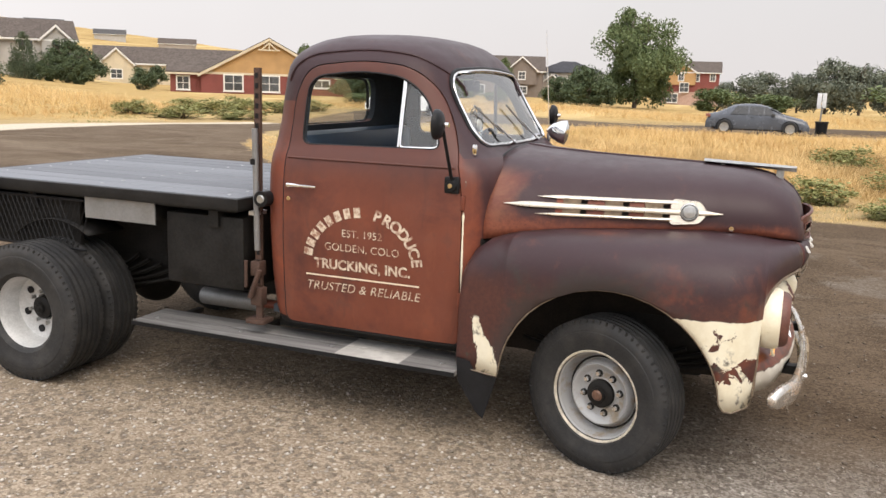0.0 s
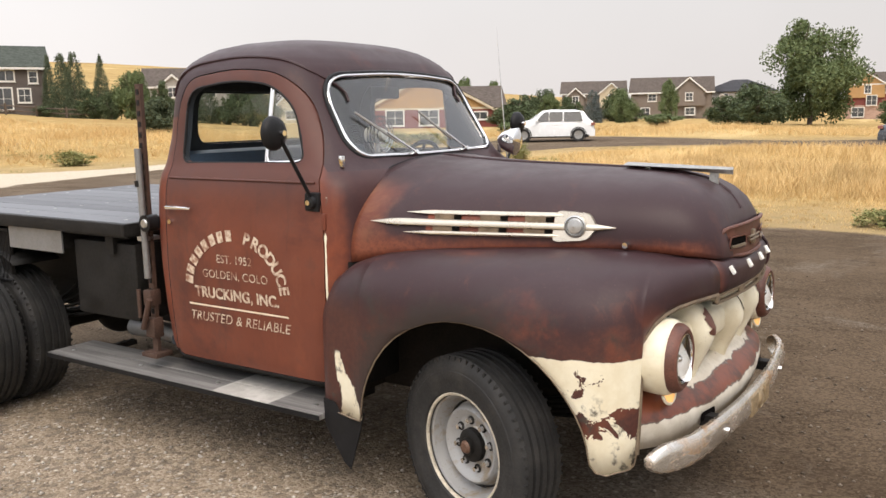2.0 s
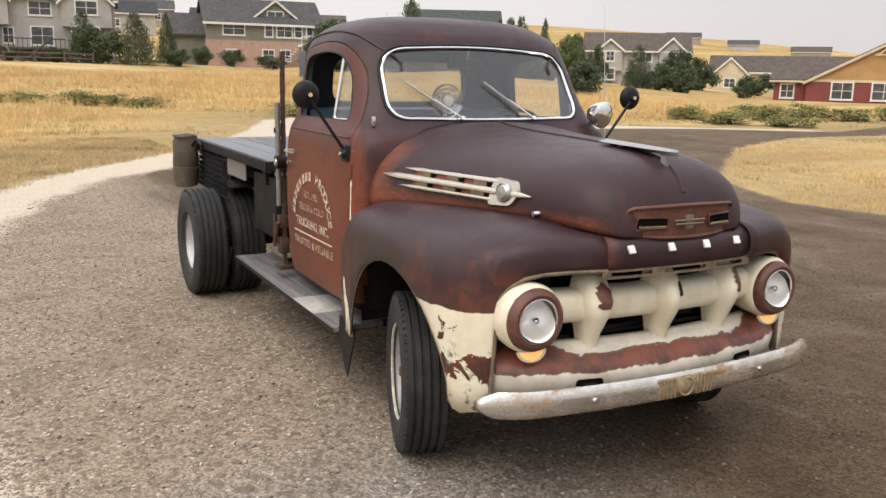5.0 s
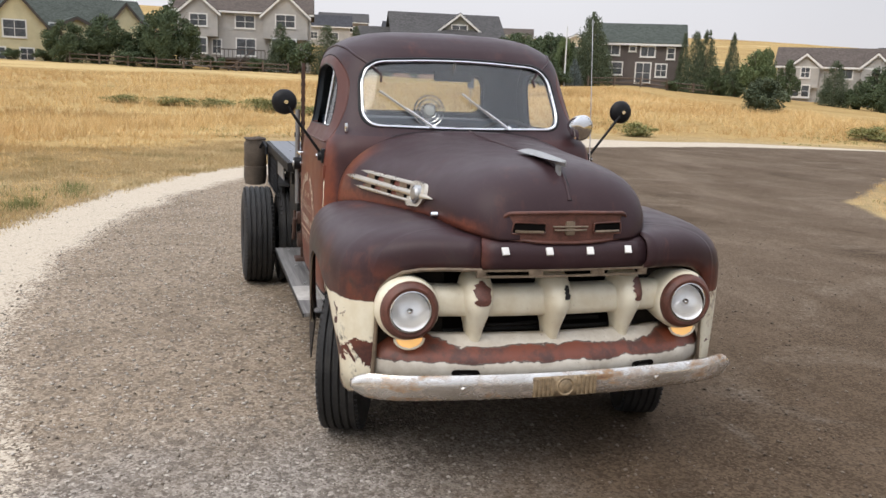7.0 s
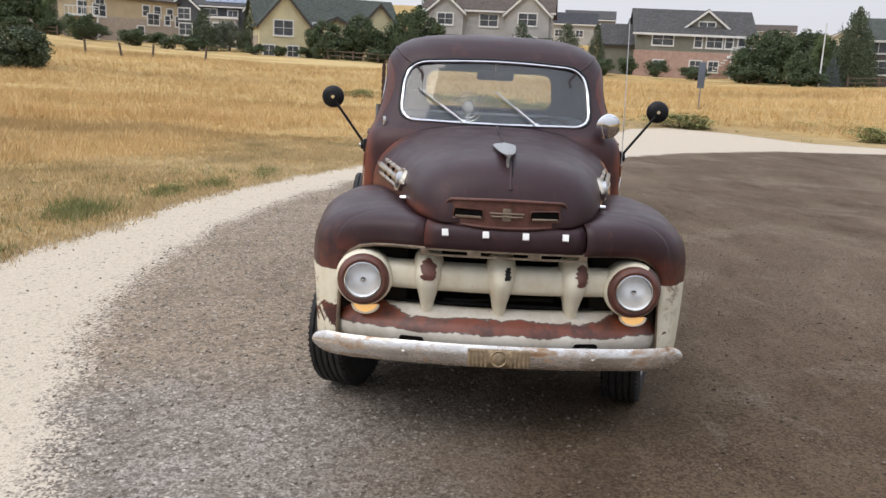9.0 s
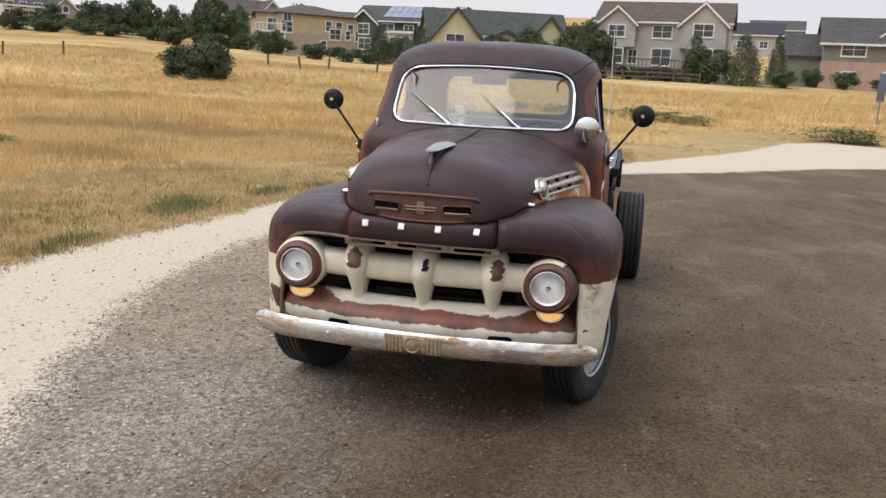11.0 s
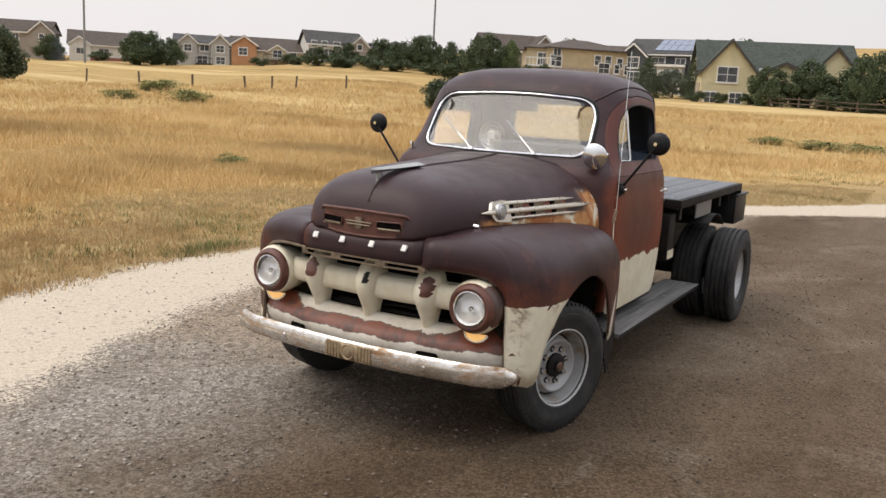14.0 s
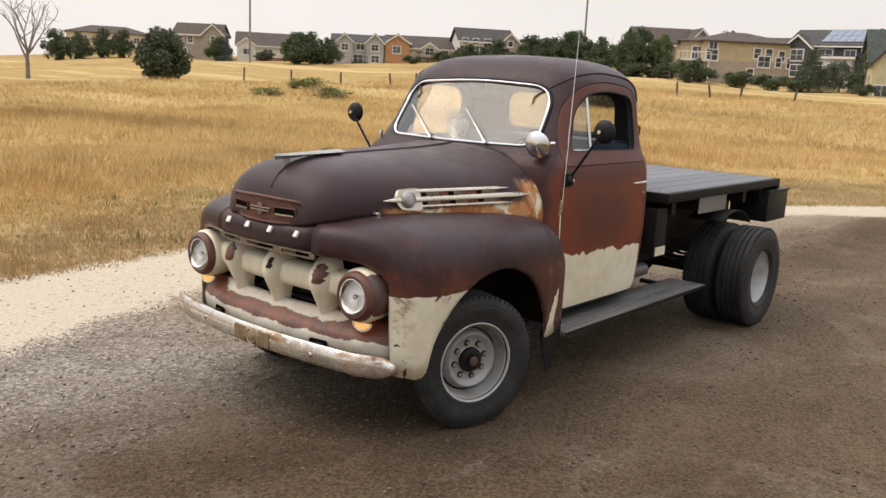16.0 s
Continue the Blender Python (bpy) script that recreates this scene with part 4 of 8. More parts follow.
HOOD_X = (-0.66, -0.55, -0.30, 0.0, 0.256, 0.40, 0.50, 0.58, 0.64, 0.685, 0.715, 0.735, 0.745)
HOOD_W = (0.722, 0.698, 0.640, 0.568, 0.508, 0.474, 0.450, 0.425, 0.400, 0.370, 0.338, 0.306, 0.282)
HOOD_T = (1.398, 1.385, 1.370, 1.362, 1.355, 1.347, 1.337, 1.320, 1.293, 1.258, 1.215, 1.165, 1.125)
HOOD_S = (0.990, 1.005, 1.030, 1.055, 1.070, 1.078, 1.078, 1.074, 1.068, 1.062, 1.056, 1.050, 1.048)


def hood_point(x, a, out=0.0):
    """A point of the hood: a runs from 0 at the right seam over the crown to pi at the left."""
    w, t, s = (lerp(x, HOOD_X, c) for c in (HOOD_W, HOOD_T, HOOD_S))
    c, q = math.cos(a), math.sin(a)
    return Vector((x, -(w + out) * math.copysign(abs(c) ** (2 / 2.7), c), s + (t + out - s) * abs(q) ** (2 / 2.7)))


def hood_side(x, z, out=0.0):
    w, t, s = (lerp(x, HOOD_X, c) for c in (HOOD_W, HOOD_T, HOOD_S))
    f = min(1.0, max(0.0, (z - s) / (t - s)))
    return (w + out) * (1 - f ** 2.7) ** (1 / 2.7)


# plan of the wings and the front panel: outer edge (x, y), inner seam (x, y), and the heights of seam, turn and lower edge
def arch(x):
    return 0.37 + math.sqrt(max(0.0, 0.487 ** 2 - x * x))


def wing_stations():
    rows = [(-0.715, 0.832, -0.71, 0.70, 0.80, 0.66, 0.41), (-0.705, 0.846, -0.69, 0.695, 0.89, 0.72, 0.40), (-0.67, 0.856, -0.655, 0.69, 0.955, 0.75, 0.395),
            (-0.61, 0.866, -0.60, 0.675, 1.00, 0.77, 0.39), (-0.54, 0.878, -0.53, 0.66, 1.025, 0.78, 0.385), (-0.492, 0.887, -0.485, 0.65, 1.035, 0.78, 0.385)]
    for x in (-0.485, -0.475, -0.46, -0.44, -0.40, -0.35, -0.29, -0.22, -0.14, -0.06, 0.02, 0.10, 0.18, 0.25, 0.31, 0.36, 0.40, 0.435, 0.46, 0.475, 0.485):
        y = lerp(x, (-0.5, -0.3, 0.0, 0.26, 0.40, 0.5), (0.888, 0.908, 0.924, 0.921, 0.905, 0.876))
        rows.append((x, y, x, lerp(x, HOOD_X, HOOD_W) - 0.02, lerp(x, (-0.5, -0.3, 0, 0.3, 0.5), (1.035, 1.062, 1.08, 1.09, 1.085)), 0.79 + 0.06 * max(0, x), arch(x)))
    rows += [(0.505, 0.870, 0.50, 0.43, 1.082, 0.82, 0.385), (0.535, 0.853, 0.525, 0.42, 1.08, 0.825, 0.375), (0.565, 0.828, 0.55, 0.415, 1.078, 0.83, 0.385), (0.585, 0.808, 0.565, 0.41, 1.075, 0.835, 0.388),
             (0.597, 0.790, 0.575, 0.405, 1.073, 0.84, 0.392), (0.603, 0.778, 0.58, 0.40, 1.073, 0.85, 0.40), (0.609, 0.770, 0.585, 0.398, 1.072, 0.86, 0.44), (0.613, 0.765, 0.59, 0.395, 1.07, 0.87, 0.60), (0.615, 0.758, 0.592, 0.394, 1.07, 0.875, 0.79),
             (0.620, 0.745, 0.60, 0.39, 1.068, 0.89, 0.835), (0.635, 0.712, 0.61, 0.385, 1.066, 0.915, 0.875), (0.655, 0.665, 0.62, 0.38, 1.064, 0.935, 0.905), (0.680, 0.595, 0.63, 0.372, 1.062, 0.95, 0.920),
             (0.708, 0.510, 0.642, 0.362, 1.06, 0.955, 0.926), (0.735, 0.425, 0.652, 0.352, 1.058, 0.96, 0.928), (0.752, 0.365, 0.66, 0.342, 1.057, 0.965, 0.928)]
    return rows


def panel_stations():
    return [(0.752, 0.362, 0.66, 0.339, 1.056, 0.965, 0.928), (0.766, 0.29, 0.68, 0.27, 1.052, 0.97, 0.928), (0.778, 0.20, 0.70, 0.18, 1.05, 0.97, 0.928), (0.786, 0.10, 0.71, 0.09, 1.048, 0.97, 0.928), (0.789, 0.0, 0.712, 0.0, 1.048, 0.97, 0.928)]


def wing_rows(stations, side, n=2.8, steps=14, drop=5):
    rows = []
    for ox, oy, ix, iy, zt, zo, zb in stations:
        zo = max(zo, zb + 0.004)
        row = []
        for k in range(steps + 1):
            a = math.pi / 2 * k / steps
            u, v = math.sin(a) ** (2 / n), math.cos(a) ** (2 / n)
            row.append((ix + (ox - ix) * u, side * (iy + (oy - iy) * u), zo + (zt - zo) * v))
        for k in range(1, drop + 1):
            f = k / drop
            row.append((ox - 0.012 * f * f, side * (oy - 0.012 * f * f), zo + (zb - zo) * f))
        rows.append(row)
    return rows


def solid(ob, thickness, offset=-1):
    m = ob.modifiers.new("thickness", "SOLIDIFY")
    m.thickness, m.offset = thickness, offset
    return ob


def flat_text(words, size, spread=1.0, shear=0.0, bold=0.0):
    """Words of the built-in font as a flat bmesh, centred."""
    cu = bpy.data.curves.new("words", "FONT")
    cu.body, cu.size, cu.align_x, cu.shear, cu.offset, cu.space_character = words, size, "CENTER", shear, bold, spread
    ob = new("words", cu)
    bpy.context.view_layer.update()
    got = ob.evaluated_get(bpy.context.evaluated_depsgraph_get())
    bm = bmesh.new()
    bm.from_mesh(got.to_mesh())
    got.to_mesh_clear()
    bpy.data.objects.remove(ob)
    bpy.data.curves.remove(cu)
    return bm


def merge(into, bm, m=None):
    if m is not None:
        bmesh.ops.transform(bm, matrix=m, verts=bm.verts[:])
    me = bpy.data.meshes.new("merge")
    bm.to_mesh(me)
    bm.free()
    into.from_mesh(me)
    bpy.data.meshes.remove(me)


truck = thing("pickup_truck", "old flatbed truck with plum, rust and cream patina paint", "truck", pose(0, 0, 0, 0, 0, -1.35))


def build_cab():
    shell_cuts = [("DIFFERENCE", cab_solid(0.035, 0.03)), ("DIFFERENCE", prism(rounded(SCREEN, SCREEN_R), "x", -1.15, -0.3)), ("DIFFERENCE", prism(rounded(SIDE_WINDOW, SIDE_WINDOW_R), "y", -1, 1)), ("DIFFERENCE", prism(rounded(BACK_WINDOW, 0.09), "x", -2.2, -1.6))]
    outline = rounded(DOOR, DOOR_R)
    bm = carve(cab_solid(), shell_cuts)
    copy_r, copy_l = bm.copy(), bm.copy()
    body = carve(bm, [("DIFFERENCE", prism(grow(outline, 0.005), "y", -1.2, -0.45)), ("DIFFERENCE", prism(grow(outline, 0.005), "y", 0.45, 1.2))])
    cab = part("cab", body, M_ROOF, truck, "rounded steel cab, dark plum roof and rusty pillars", 35)
    cab.data.materials.append(M_CAB)
    for p in cab.data.polygons:
        c = p.center
        low = c.z < 1.60 and (c.x < -1.62 or c.z < 1.37)
        if low:
            # black lowest strip: shade below the doors put into colour; bulkhead black too
            p.material_index = 3 if c.z < 0.49 or (c.z < 1.0 and c.x > -0.70 and abs(c.y) < 0.73) else 1
    cab.data.materials.append(M_LINING)
    cab.data.materials.append(M_FRAME)

    def line_inside(ob, slot):
        for p in ob.data.polygons:
            out = p.center - Vector((-1.30, 0, 1.15))
            f = abs(p.center.y) / max(0.05, cab_side_y(p.center.x, min(1.94, p.center.z + 0.001)))
            if p.normal.dot(out) < -0.02 and f < 0.985:
                p.material_index = slot

    line_inside(cab, 2)
    for side, src, mat, lab in ((-1, copy_r, M_DOOR, "red-brown door with buff sign lettering"), (1, copy_l, M_DOOR_L, "scorched red door with cream lower edge")):
        lo, hi = sorted((0.5 * side, 1.2 * side))
        d = part("door", carve(src, [("INTERSECT", prism(outline, "y", lo, hi))]), mat, truck, lab, 35)
        d.data.materials.append(M_LINING)
        line_inside(d, 1)
        # handle, lock, belt crease
        bm = bmesh.new()
        y = side * (cab_side_y(-1.6, 1.17) + 0.025)
        rows = []
        for k in range(9):
            f = k / 8
            r = 0.0095 * (1 - 0.45 * f)
            rows.append([(-1.655 + 0.165 * f, y + r * 0.7 * math.cos(t * math.pi / 4), 1.183 + r * math.sin(t * math.pi / 4)) for t in range(8)])
        sheet(bm, rows, wrap_v=True, cap=True)
        rod(bm, (-1.645, side * 0.785, 1.183), (-1.645, y, 1.183), 0.011)
        part("handle", bm, M_CHROME, d, "chrome door handle")
        part("lock", rod(bmesh.new(), (-1.652, side * 0.785, 1.115), (-1.652, side * (cab_side_y(-1.652, 1.115) + 0.012), 1.115), 0.011, n=14), M_CHROME, d)
        crease = [(x, side * (cab_side_y(x, 1.318) + 0.0005), 1.318) for x in np.linspace(-1.675, -0.785, 24)]
        part("belt_crease", tube(bmesh.new(), crease, 0.0055, 6), mat, d)
        # door glass channel and vent pane
        bm = bmesh.new()
        yv = side * cab_side_y(-1.06, 1.55, 0.02)
        rod(bm, (-1.092, side * cab_side_y(-1.09, 1.39, 0.015), 1.387), (-1.086, side * cab_side_y(-1.09, 1.72, 0.015), 1.728), 0.0075)
        part("vent_window_bar", bm, M_CHROME, d)
        bm = bmesh.new()
        vent = rounded([(-1.082, 1.395), (-1.076, 1.722), (-0.975, 1.640), (-0.882, 1.40)], [0.02, 0.03, 0.08, 0.04])
        tube(bm, [(p[0], side * cab_side_y(p[0], p[1], 0.012), p[1]) for p in vent], 0.0055, closed=True, n=6)
        part("vent_frame", bm, M_CHROME, d)
        bm = bmesh.new()
        bm.faces.new([bm.verts.new((p[0], side * cab_side_y(p[0], p[1], 0.018), p[1])) for p in vent])
        pane = part("pane", bm, M_SIDE_GLASS, d, "vent window glass")
        pane.visible_shadow = False
        bm = bmesh.new()
        tube(bm, [(p[0], side * cab_side_y(p[0], p[1], 0.004), p[1]) for p in rounded(SIDE_WINDOW, SIDE_WINDOW_R)], 0.006, closed=True, n=6)
        part("window_seal", bm, M_BLACK, d)
        for hz in (0.70, 1.16):
            part("hinge", box(bmesh.new(), -0.742, -0.722, side * 0.770, side * (cab_side_y(-0.732, hz) + 0.008), hz - 0.035, hz + 0.035, 0.006), M_RUST, d)
    # windscreen
    line = [(cab_front_x(p[0], p[1]) + 0.004, p[0], p[1]) for p in rounded(SCREEN, SCREEN_R, 8)]
    part("windscreen_trim", tube(bmesh.new(), line, 0.0085, 8, True), M_CHROME, cab, "bright windscreen trim")
    part("windscreen_gasket", tube(bmesh.new(), [(x - 0.006, y * 1.022, 1.585 + (z - 1.585) * 1.05) for x, y, z in line], 0.010, 8, True), M_BLACK, cab)
    bm = bmesh.new()
    rows = []
    for i in range(13):
        f = i / 12
        z = 1.41 + (1.782 - 1.41) * f
        wz = lerp(z, (1.40, 1.45, 1.55, 1.68, 1.74, 1.785), (0.48, 0.565, 0.572, 0.565, 0.50, 0.1))
        rows.append([(cab_front_x(wz * (j / 8 - 1), z) - 0.006, wz * (j / 8 - 1), z) for j in range(17)])
    sheet(bm, rows)
    glass_ob = part("windscreen", bm, M_GLASS, cab, "windscreen glass")
    glass_ob.visible_shadow = False
    bm = bmesh.new()
    bm.faces.new([bm.verts.new((-1.845, p[0], p[1])) for p in rounded(BACK_WINDOW, 0.09)])
    g = part("rear_window", bm, M_SIDE_GLASS, cab)
    g.visible_shadow = False
    part("rear_window_seal", tube(bmesh.new(), [(-1.862, p[0], p[1]) for p in rounded(BACK_WINDOW, 0.09)], 0.010, 6, True), M_BLACK, cab)
    # wipers
    for y0, y1 in ((-0.188, -0.470), (0.248, -0.002)):
        w = part("wiper", rod(bmesh.new(), (cab_front_x(y0, 1.42) + 0.035, y0, 1.415), (cab_front_x((y0 + y1) / 2, 1.51) + 0.025, (y0 + y1) / 2, 1.51), 0.005), M_CHROME, cab, "chrome windscreen wiper")
        a = Vector((cab_front_x(y1, 1.60) + 0.018, y1, 1.60))
        b = Vector((cab_front_x(y0, 1.47) + 0.02, y0 + (y1 - y0) * 0.30, 1.465))
        part("blade", rod(bmesh.new(), a, b, 0.006, n=6), M_ALU, w)
        part("spindle", rod(bmesh.new(), (cab_front_x(y0, 1.42) - 0.01, y0, 1.40), (cab_front_x(y0, 1.42) + 0.04, y0, 1.42), 0.012), M_CHROME, w)
    for s in (-1, 1):
        path = rounded([(-1.765, 1.56), (-1.715, 1.755), (-1.60, 1.828), (-1.30, 1.858), (-1.04, 1.832), (-0.885, 1.730), (-0.79, 1.52)], 0.12, 4)[5:-5]
        part("drip_rail", tube(bmesh.new(), [(p[0], s * (cab_side_y(p[0], p[1]) + 0.003), p[1]) for p in path], 0.0065, 6), M_ROOF, cab, "narrow roof drip rail")
    # small keyhole plate on the windscreen pillar
    for s in (-1, 1):
        part("pillar_plate", box(bmesh.new(), -0.735, -0.712, s * 0.658, s * 0.676, 1.375, 1.425, 0.006), M_CHROME, cab)
    # inside
    part("floor_pan", box(bmesh.new(), -1.80, -0.72, -0.72, 0.72, 0.49, 0.53), M_LINING, cab)
    bm = bmesh.new()
    box(bm, -1.62, -1.16, -0.68, 0.68, 0.80, 0.97, 0.04)
    box(bm, -1.80, -1.64, -0.68, 0.68, 0.92, 1.43, 0.05)
    part("bench_seat", bm, M_LEATHER, cab, "dark vinyl bench seat")
    bm = bmesh.new()
    box(bm, -0.90, -0.76, -0.70, 0.70, 1.16, 1.37, 0.04)
    part("dashboard", bm, M_DASH, cab)
    ring = [(-1.06 + 0.10 * math.cos(a) * 0.55, 0.36 + 0.205 * math.sin(a), 1.28 + 0.205 * math.cos(a) * 0.80) for a in np.linspace(0, 2 * math.pi, 33)[:-1]]
    st = part("steering_wheel", tube(bmesh.new(), ring, 0.012, 8, True), M_BLACK, cab)
    bm = bmesh.new()
    for a in (0, 2.1, 4.2):
        rod(bm, (-1.06, 0.36, 1.28), (-1.06 + 0.055 * math.cos(a), 0.36 + 0.2 * math.sin(a), 1.28 + 0.164 * math.cos(a)), 0.008)
    rod(bm, (-1.06, 0.36, 1.28), (-0.85, 0.36, 1.14), 0.02)
    part("spokes", bm, M_BLACK, st)
    mirror = part("inner_mirror", box(bmesh.new(), -1.005, -0.985, -0.115, 0.115, 1.665, 1.725, 0.012), M_BLACK, cab, "small dark rear-view mirror")
    part("stalk", rod(bmesh.new(), (-0.99, 0.0, 1.70), (-0.96, 0.0, 1.79), 0.008), M_CHROME, mirror)
    # dash fan
    fan = part("dash_fan", rod(bmesh.new(), (-0.92, -0.160, 1.36), (-0.93, -0.160, 1.47), 0.016), M_CHROME, cab, "small chrome dash fan")
    bm = bmesh.new()
    for r in (0.088, 0.066, 0.042):
        for dx in (-0.018, 0.018):
            tube(bm, [(-0.905 + dx * (1.2 - r * 8), -0.160 + r * math.cos(a), 1.495 + r * math.sin(a)) for a in np.linspace(0, 2 * math.pi, 25)[:-1]], 0.0032, 5, True)
    for k in range(14):
        a = k * math.pi / 7
        rod(bm, (-0.885, -0.160, 1.495), (-0.905, -0.160 + 0.082 * math.cos(a), 1.495 + 0.082 * math.sin(a)), 0.0016, n=4)
    part("cage", bm, M_CHROME, fan)
    bm = bmesh.new()
    lathe(bm, [(0.001, 0.04), (0.026, 0.036), (0.036, 0.01), (0.036, -0.06), (0.001, -0.07)], pose(-0.915, -0.160, 1.495) @ pose(0, 0, 0, 0, 90, 0), 20)
    part("motor", bm, M_LETTER, fan, "pale fan motor")
    return cab


build_cab()


def build_front():
    # hood
    bm = bmesh.new()
    xs = sorted(set(list(np.linspace(-0.66, 0.5, 25)) + list(HOOD_X) + [0.54, 0.61, 0.66, 0.70, 0.725]))
    angles = [math.pi * k / 56 for k in range(57)]
    rows = [[hood_point(x, a) for a in angles] for x in xs]
    rows.append([Vector((0.752, p.y * 0.80, 1.05 + (p.z - 1.05) * 0.55)) for p in rows[-1]])
    rows.append([Vector((0.754, p.y * 0.4, 1.05 + (p.z - 1.05) * 0.25)) for p in rows[-2]])
    sheet(bm, rows)
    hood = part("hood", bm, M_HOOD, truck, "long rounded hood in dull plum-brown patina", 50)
    solid(hood, 0.012)
    part("centre_bead", tube(bmesh.new(), [hood_point(x, math.pi / 2) + Vector((0, 0.012, 0.001)) for x in np.linspace(-0.66, 0.72, 32)], 0.0075, 8), M_ROOF, hood)
    part("centre_seam", tube(bmesh.new(), [hood_point(x, math.pi / 2) + Vector((0, 0.022, 0.0005)) for x in np.linspace(-0.66, 0.72, 32)], 0.003, 6), M_BLACK, hood)
    # hood rear shoulder seam
    part("rear_seam", tube(bmesh.new(), [hood_point(-0.66, a) + Vector((-0.004, 0, 0)) for a in angles[1:-1]], 0.004, 6), M_BLACK, hood)
    # air intake on the nose
    def nose_x(y):
        return 0.776 - 0.42 * y * y - 5.0 * max(0.0, abs(y) - 0.20) ** 2
    frame_pts = rounded([(-0.290, 1.054), (-0.262, 1.156), (0.0, 1.166), (0.262, 1.156), (0.290, 1.054), (0.0, 1.036)], [0.02, 0.03, 0.3, 0.03, 0.02, 0.3])
    surround = part("intake_surround", tube(bmesh.new(), [(nose_x(p[0]), p[0], p[1]) for p in frame_pts], 0.0075, 8, True), M_OXIDE, hood, "rusty air intake surround")
    bm = bmesh.new()
    sheet(bm, [[(nose_x(y) - 0.006, y, z) for y in np.linspace(-0.255, 0.255, 21)] for z in (1.044, 1.07, 1.10, 1.13, 1.158)])
    part("intake_plate", bm, M_OXIDE, surround)
    for s in (-1, 1):
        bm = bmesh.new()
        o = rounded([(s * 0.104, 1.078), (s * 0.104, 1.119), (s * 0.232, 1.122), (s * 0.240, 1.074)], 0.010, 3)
        # flat black sheet on the plate; the slot's shade is its colour
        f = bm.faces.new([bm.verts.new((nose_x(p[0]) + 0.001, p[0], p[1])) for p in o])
        part("intake_slot", bm, M_OPENING_SHADE, surround, smooth=0)
        part("slot_lip", tube(bmesh.new(), [(nose_x(p[0]) + 0.002, p[0], p[1]) for p in o], 0.0035, 5, True), M_OXIDE, surround)
        part("slot_floor", tube(bmesh.new(), [(nose_x(y) + 0.001, y, 1.084) for y in np.linspace(s * 0.112, s * 0.226, 7)], 0.006, 5), M_OLD_TRIM, surround)
    bm = bmesh.new()
    for z, w in ((1.092, 0.070), (1.106, 0.076)):
        tube(bm, [(nose_x(y) + 0.004, y, z) for y in np.linspace(-w, w, 9)], 0.0045, 6)
    box(bm, 0.762, 0.782, -0.020, 0.020, 1.070, 1.128, 0.008)
    part("nose_crest", bm, M_OLD_TRIM, surround, "small tarnished crest")
    # ornament
    bm = bmesh.new()
    rows = []
    for f in np.linspace(0, 1, 11):
        x = 0.26 + 0.43 * f
        w = lerp(f, (0, 0.15, 0.75, 1), (0.052, 0.056, 0.035, 0.003))
        z = 1.368 - 0.014 * f
        rows.append([(x, -w, z), (x, -w * 0.45, z + 0.006), (x, 0, z + 0.010), (x, w * 0.45, z + 0.006), (x, w, z), (x, w * 0.3, z - 0.016 * f - 0.003), (x, -w * 0.3, z - 0.016 * f - 0.003)])
    sheet(bm, rows, wrap_v=True, cap=True)
    orn = part("hood_ornament", bm, M_ORNAMENT, hood, "flat winged grey metal hood ornament", 30)
    part("front_stem", box(bmesh.new(), 0.60, 0.635, -0.006, 0.006, 1.27, 1.345), M_ORNAMENT, orn)
    part("rear_stem", box(bmesh.new(), 0.34, 0.36, -0.01, 0.01, 1.32, 1.36), M_ORNAMENT, orn)
    # side spears
    for side in (-1, 1):
        def on(x, z, out):
            return (x, side * (hood_side(x, z) + out), z)
        spear = None
        for z0, x0, x1, r in ((1.165, -0.565, 0.40, 0.0135), (1.205, -0.42, 0.22, 0.008), (1.128, -0.42, 0.20, 0.008)):
            bm, rows = bmesh.new(), []
            for x in np.linspace(x0, x1, 26):
                e = min(1.0, (x - x0) / 0.10 + 0.06, (x1 - x) / (0.09 if z0 == 1.165 else 0.02) + 0.10)
                zz = z0 + (0.006 * (x + 0.1) if z0 != 1.165 else 0)
                rows.append([on(x, zz + r * e * math.sin(t * math.pi / 4), 0.010 + r * 0.9 * e * math.cos(t * math.pi / 4)) for t in range(8)])
            sheet(bm, rows, wrap_v=True, cap=True)
            if spear is None:
                spear = part("side_spear", bm, M_TRIM, hood, "worn bright spear trim with round badge")
            else:
                part("spear_bar", bm, M_TRIM, spear)
        bm = bmesh.new()
        rows = [[on(x, 1.118 + 0.094 * k / 4, 0.004) for k in range(5)] for x in np.linspace(-0.33, 0.20, 16)]
        sheet(bm, rows)
        part("spear_backing", bm, M_RUST if side < 0 else M_COWL, spear)
        for z in (1.145, 1.187):
            for x in (-0.30, -0.115, 0.06):
                c = on(x + 0.05, z, 0.006)
                part("spear_inset", box(bmesh.new(), -0.05, 0.05, -0.004, 0.004, -0.013, 0.013, 0.0, pose(*c, 0, 0, side * -14)), M_OLD_TRIM, spear)
            for x in (-0.205, -0.02, 0.155):
                c = on(x, z, 0.007)
                part("spear_slot", box(bmesh.new(), -0.014, 0.014, -0.006, 0.006, -0.010, 0.010, 0.0, pose(*c, 0, 0, side * -14)), M_OPENING_SHADE, spear)
        c = Vector(on(0.255, 1.167, 0.012))
        m = Matrix.Translation(c) @ pose(0, 0, 0, -90 * side, 0, 0) @ Matrix.Identity(4)
        m = Matrix.Translation(c) @ (Vector((0.18, side, 0.12)).to_track_quat("Z", "Y").to_matrix().to_4x4())
        bm = bmesh.new()
        lathe(bm, [(0.001, 0.022), (0.026, 0.020), (0.034, 0.012), (0.036, 0.016), (0.041, 0.012), (0.043, -0.01)], m, 28)
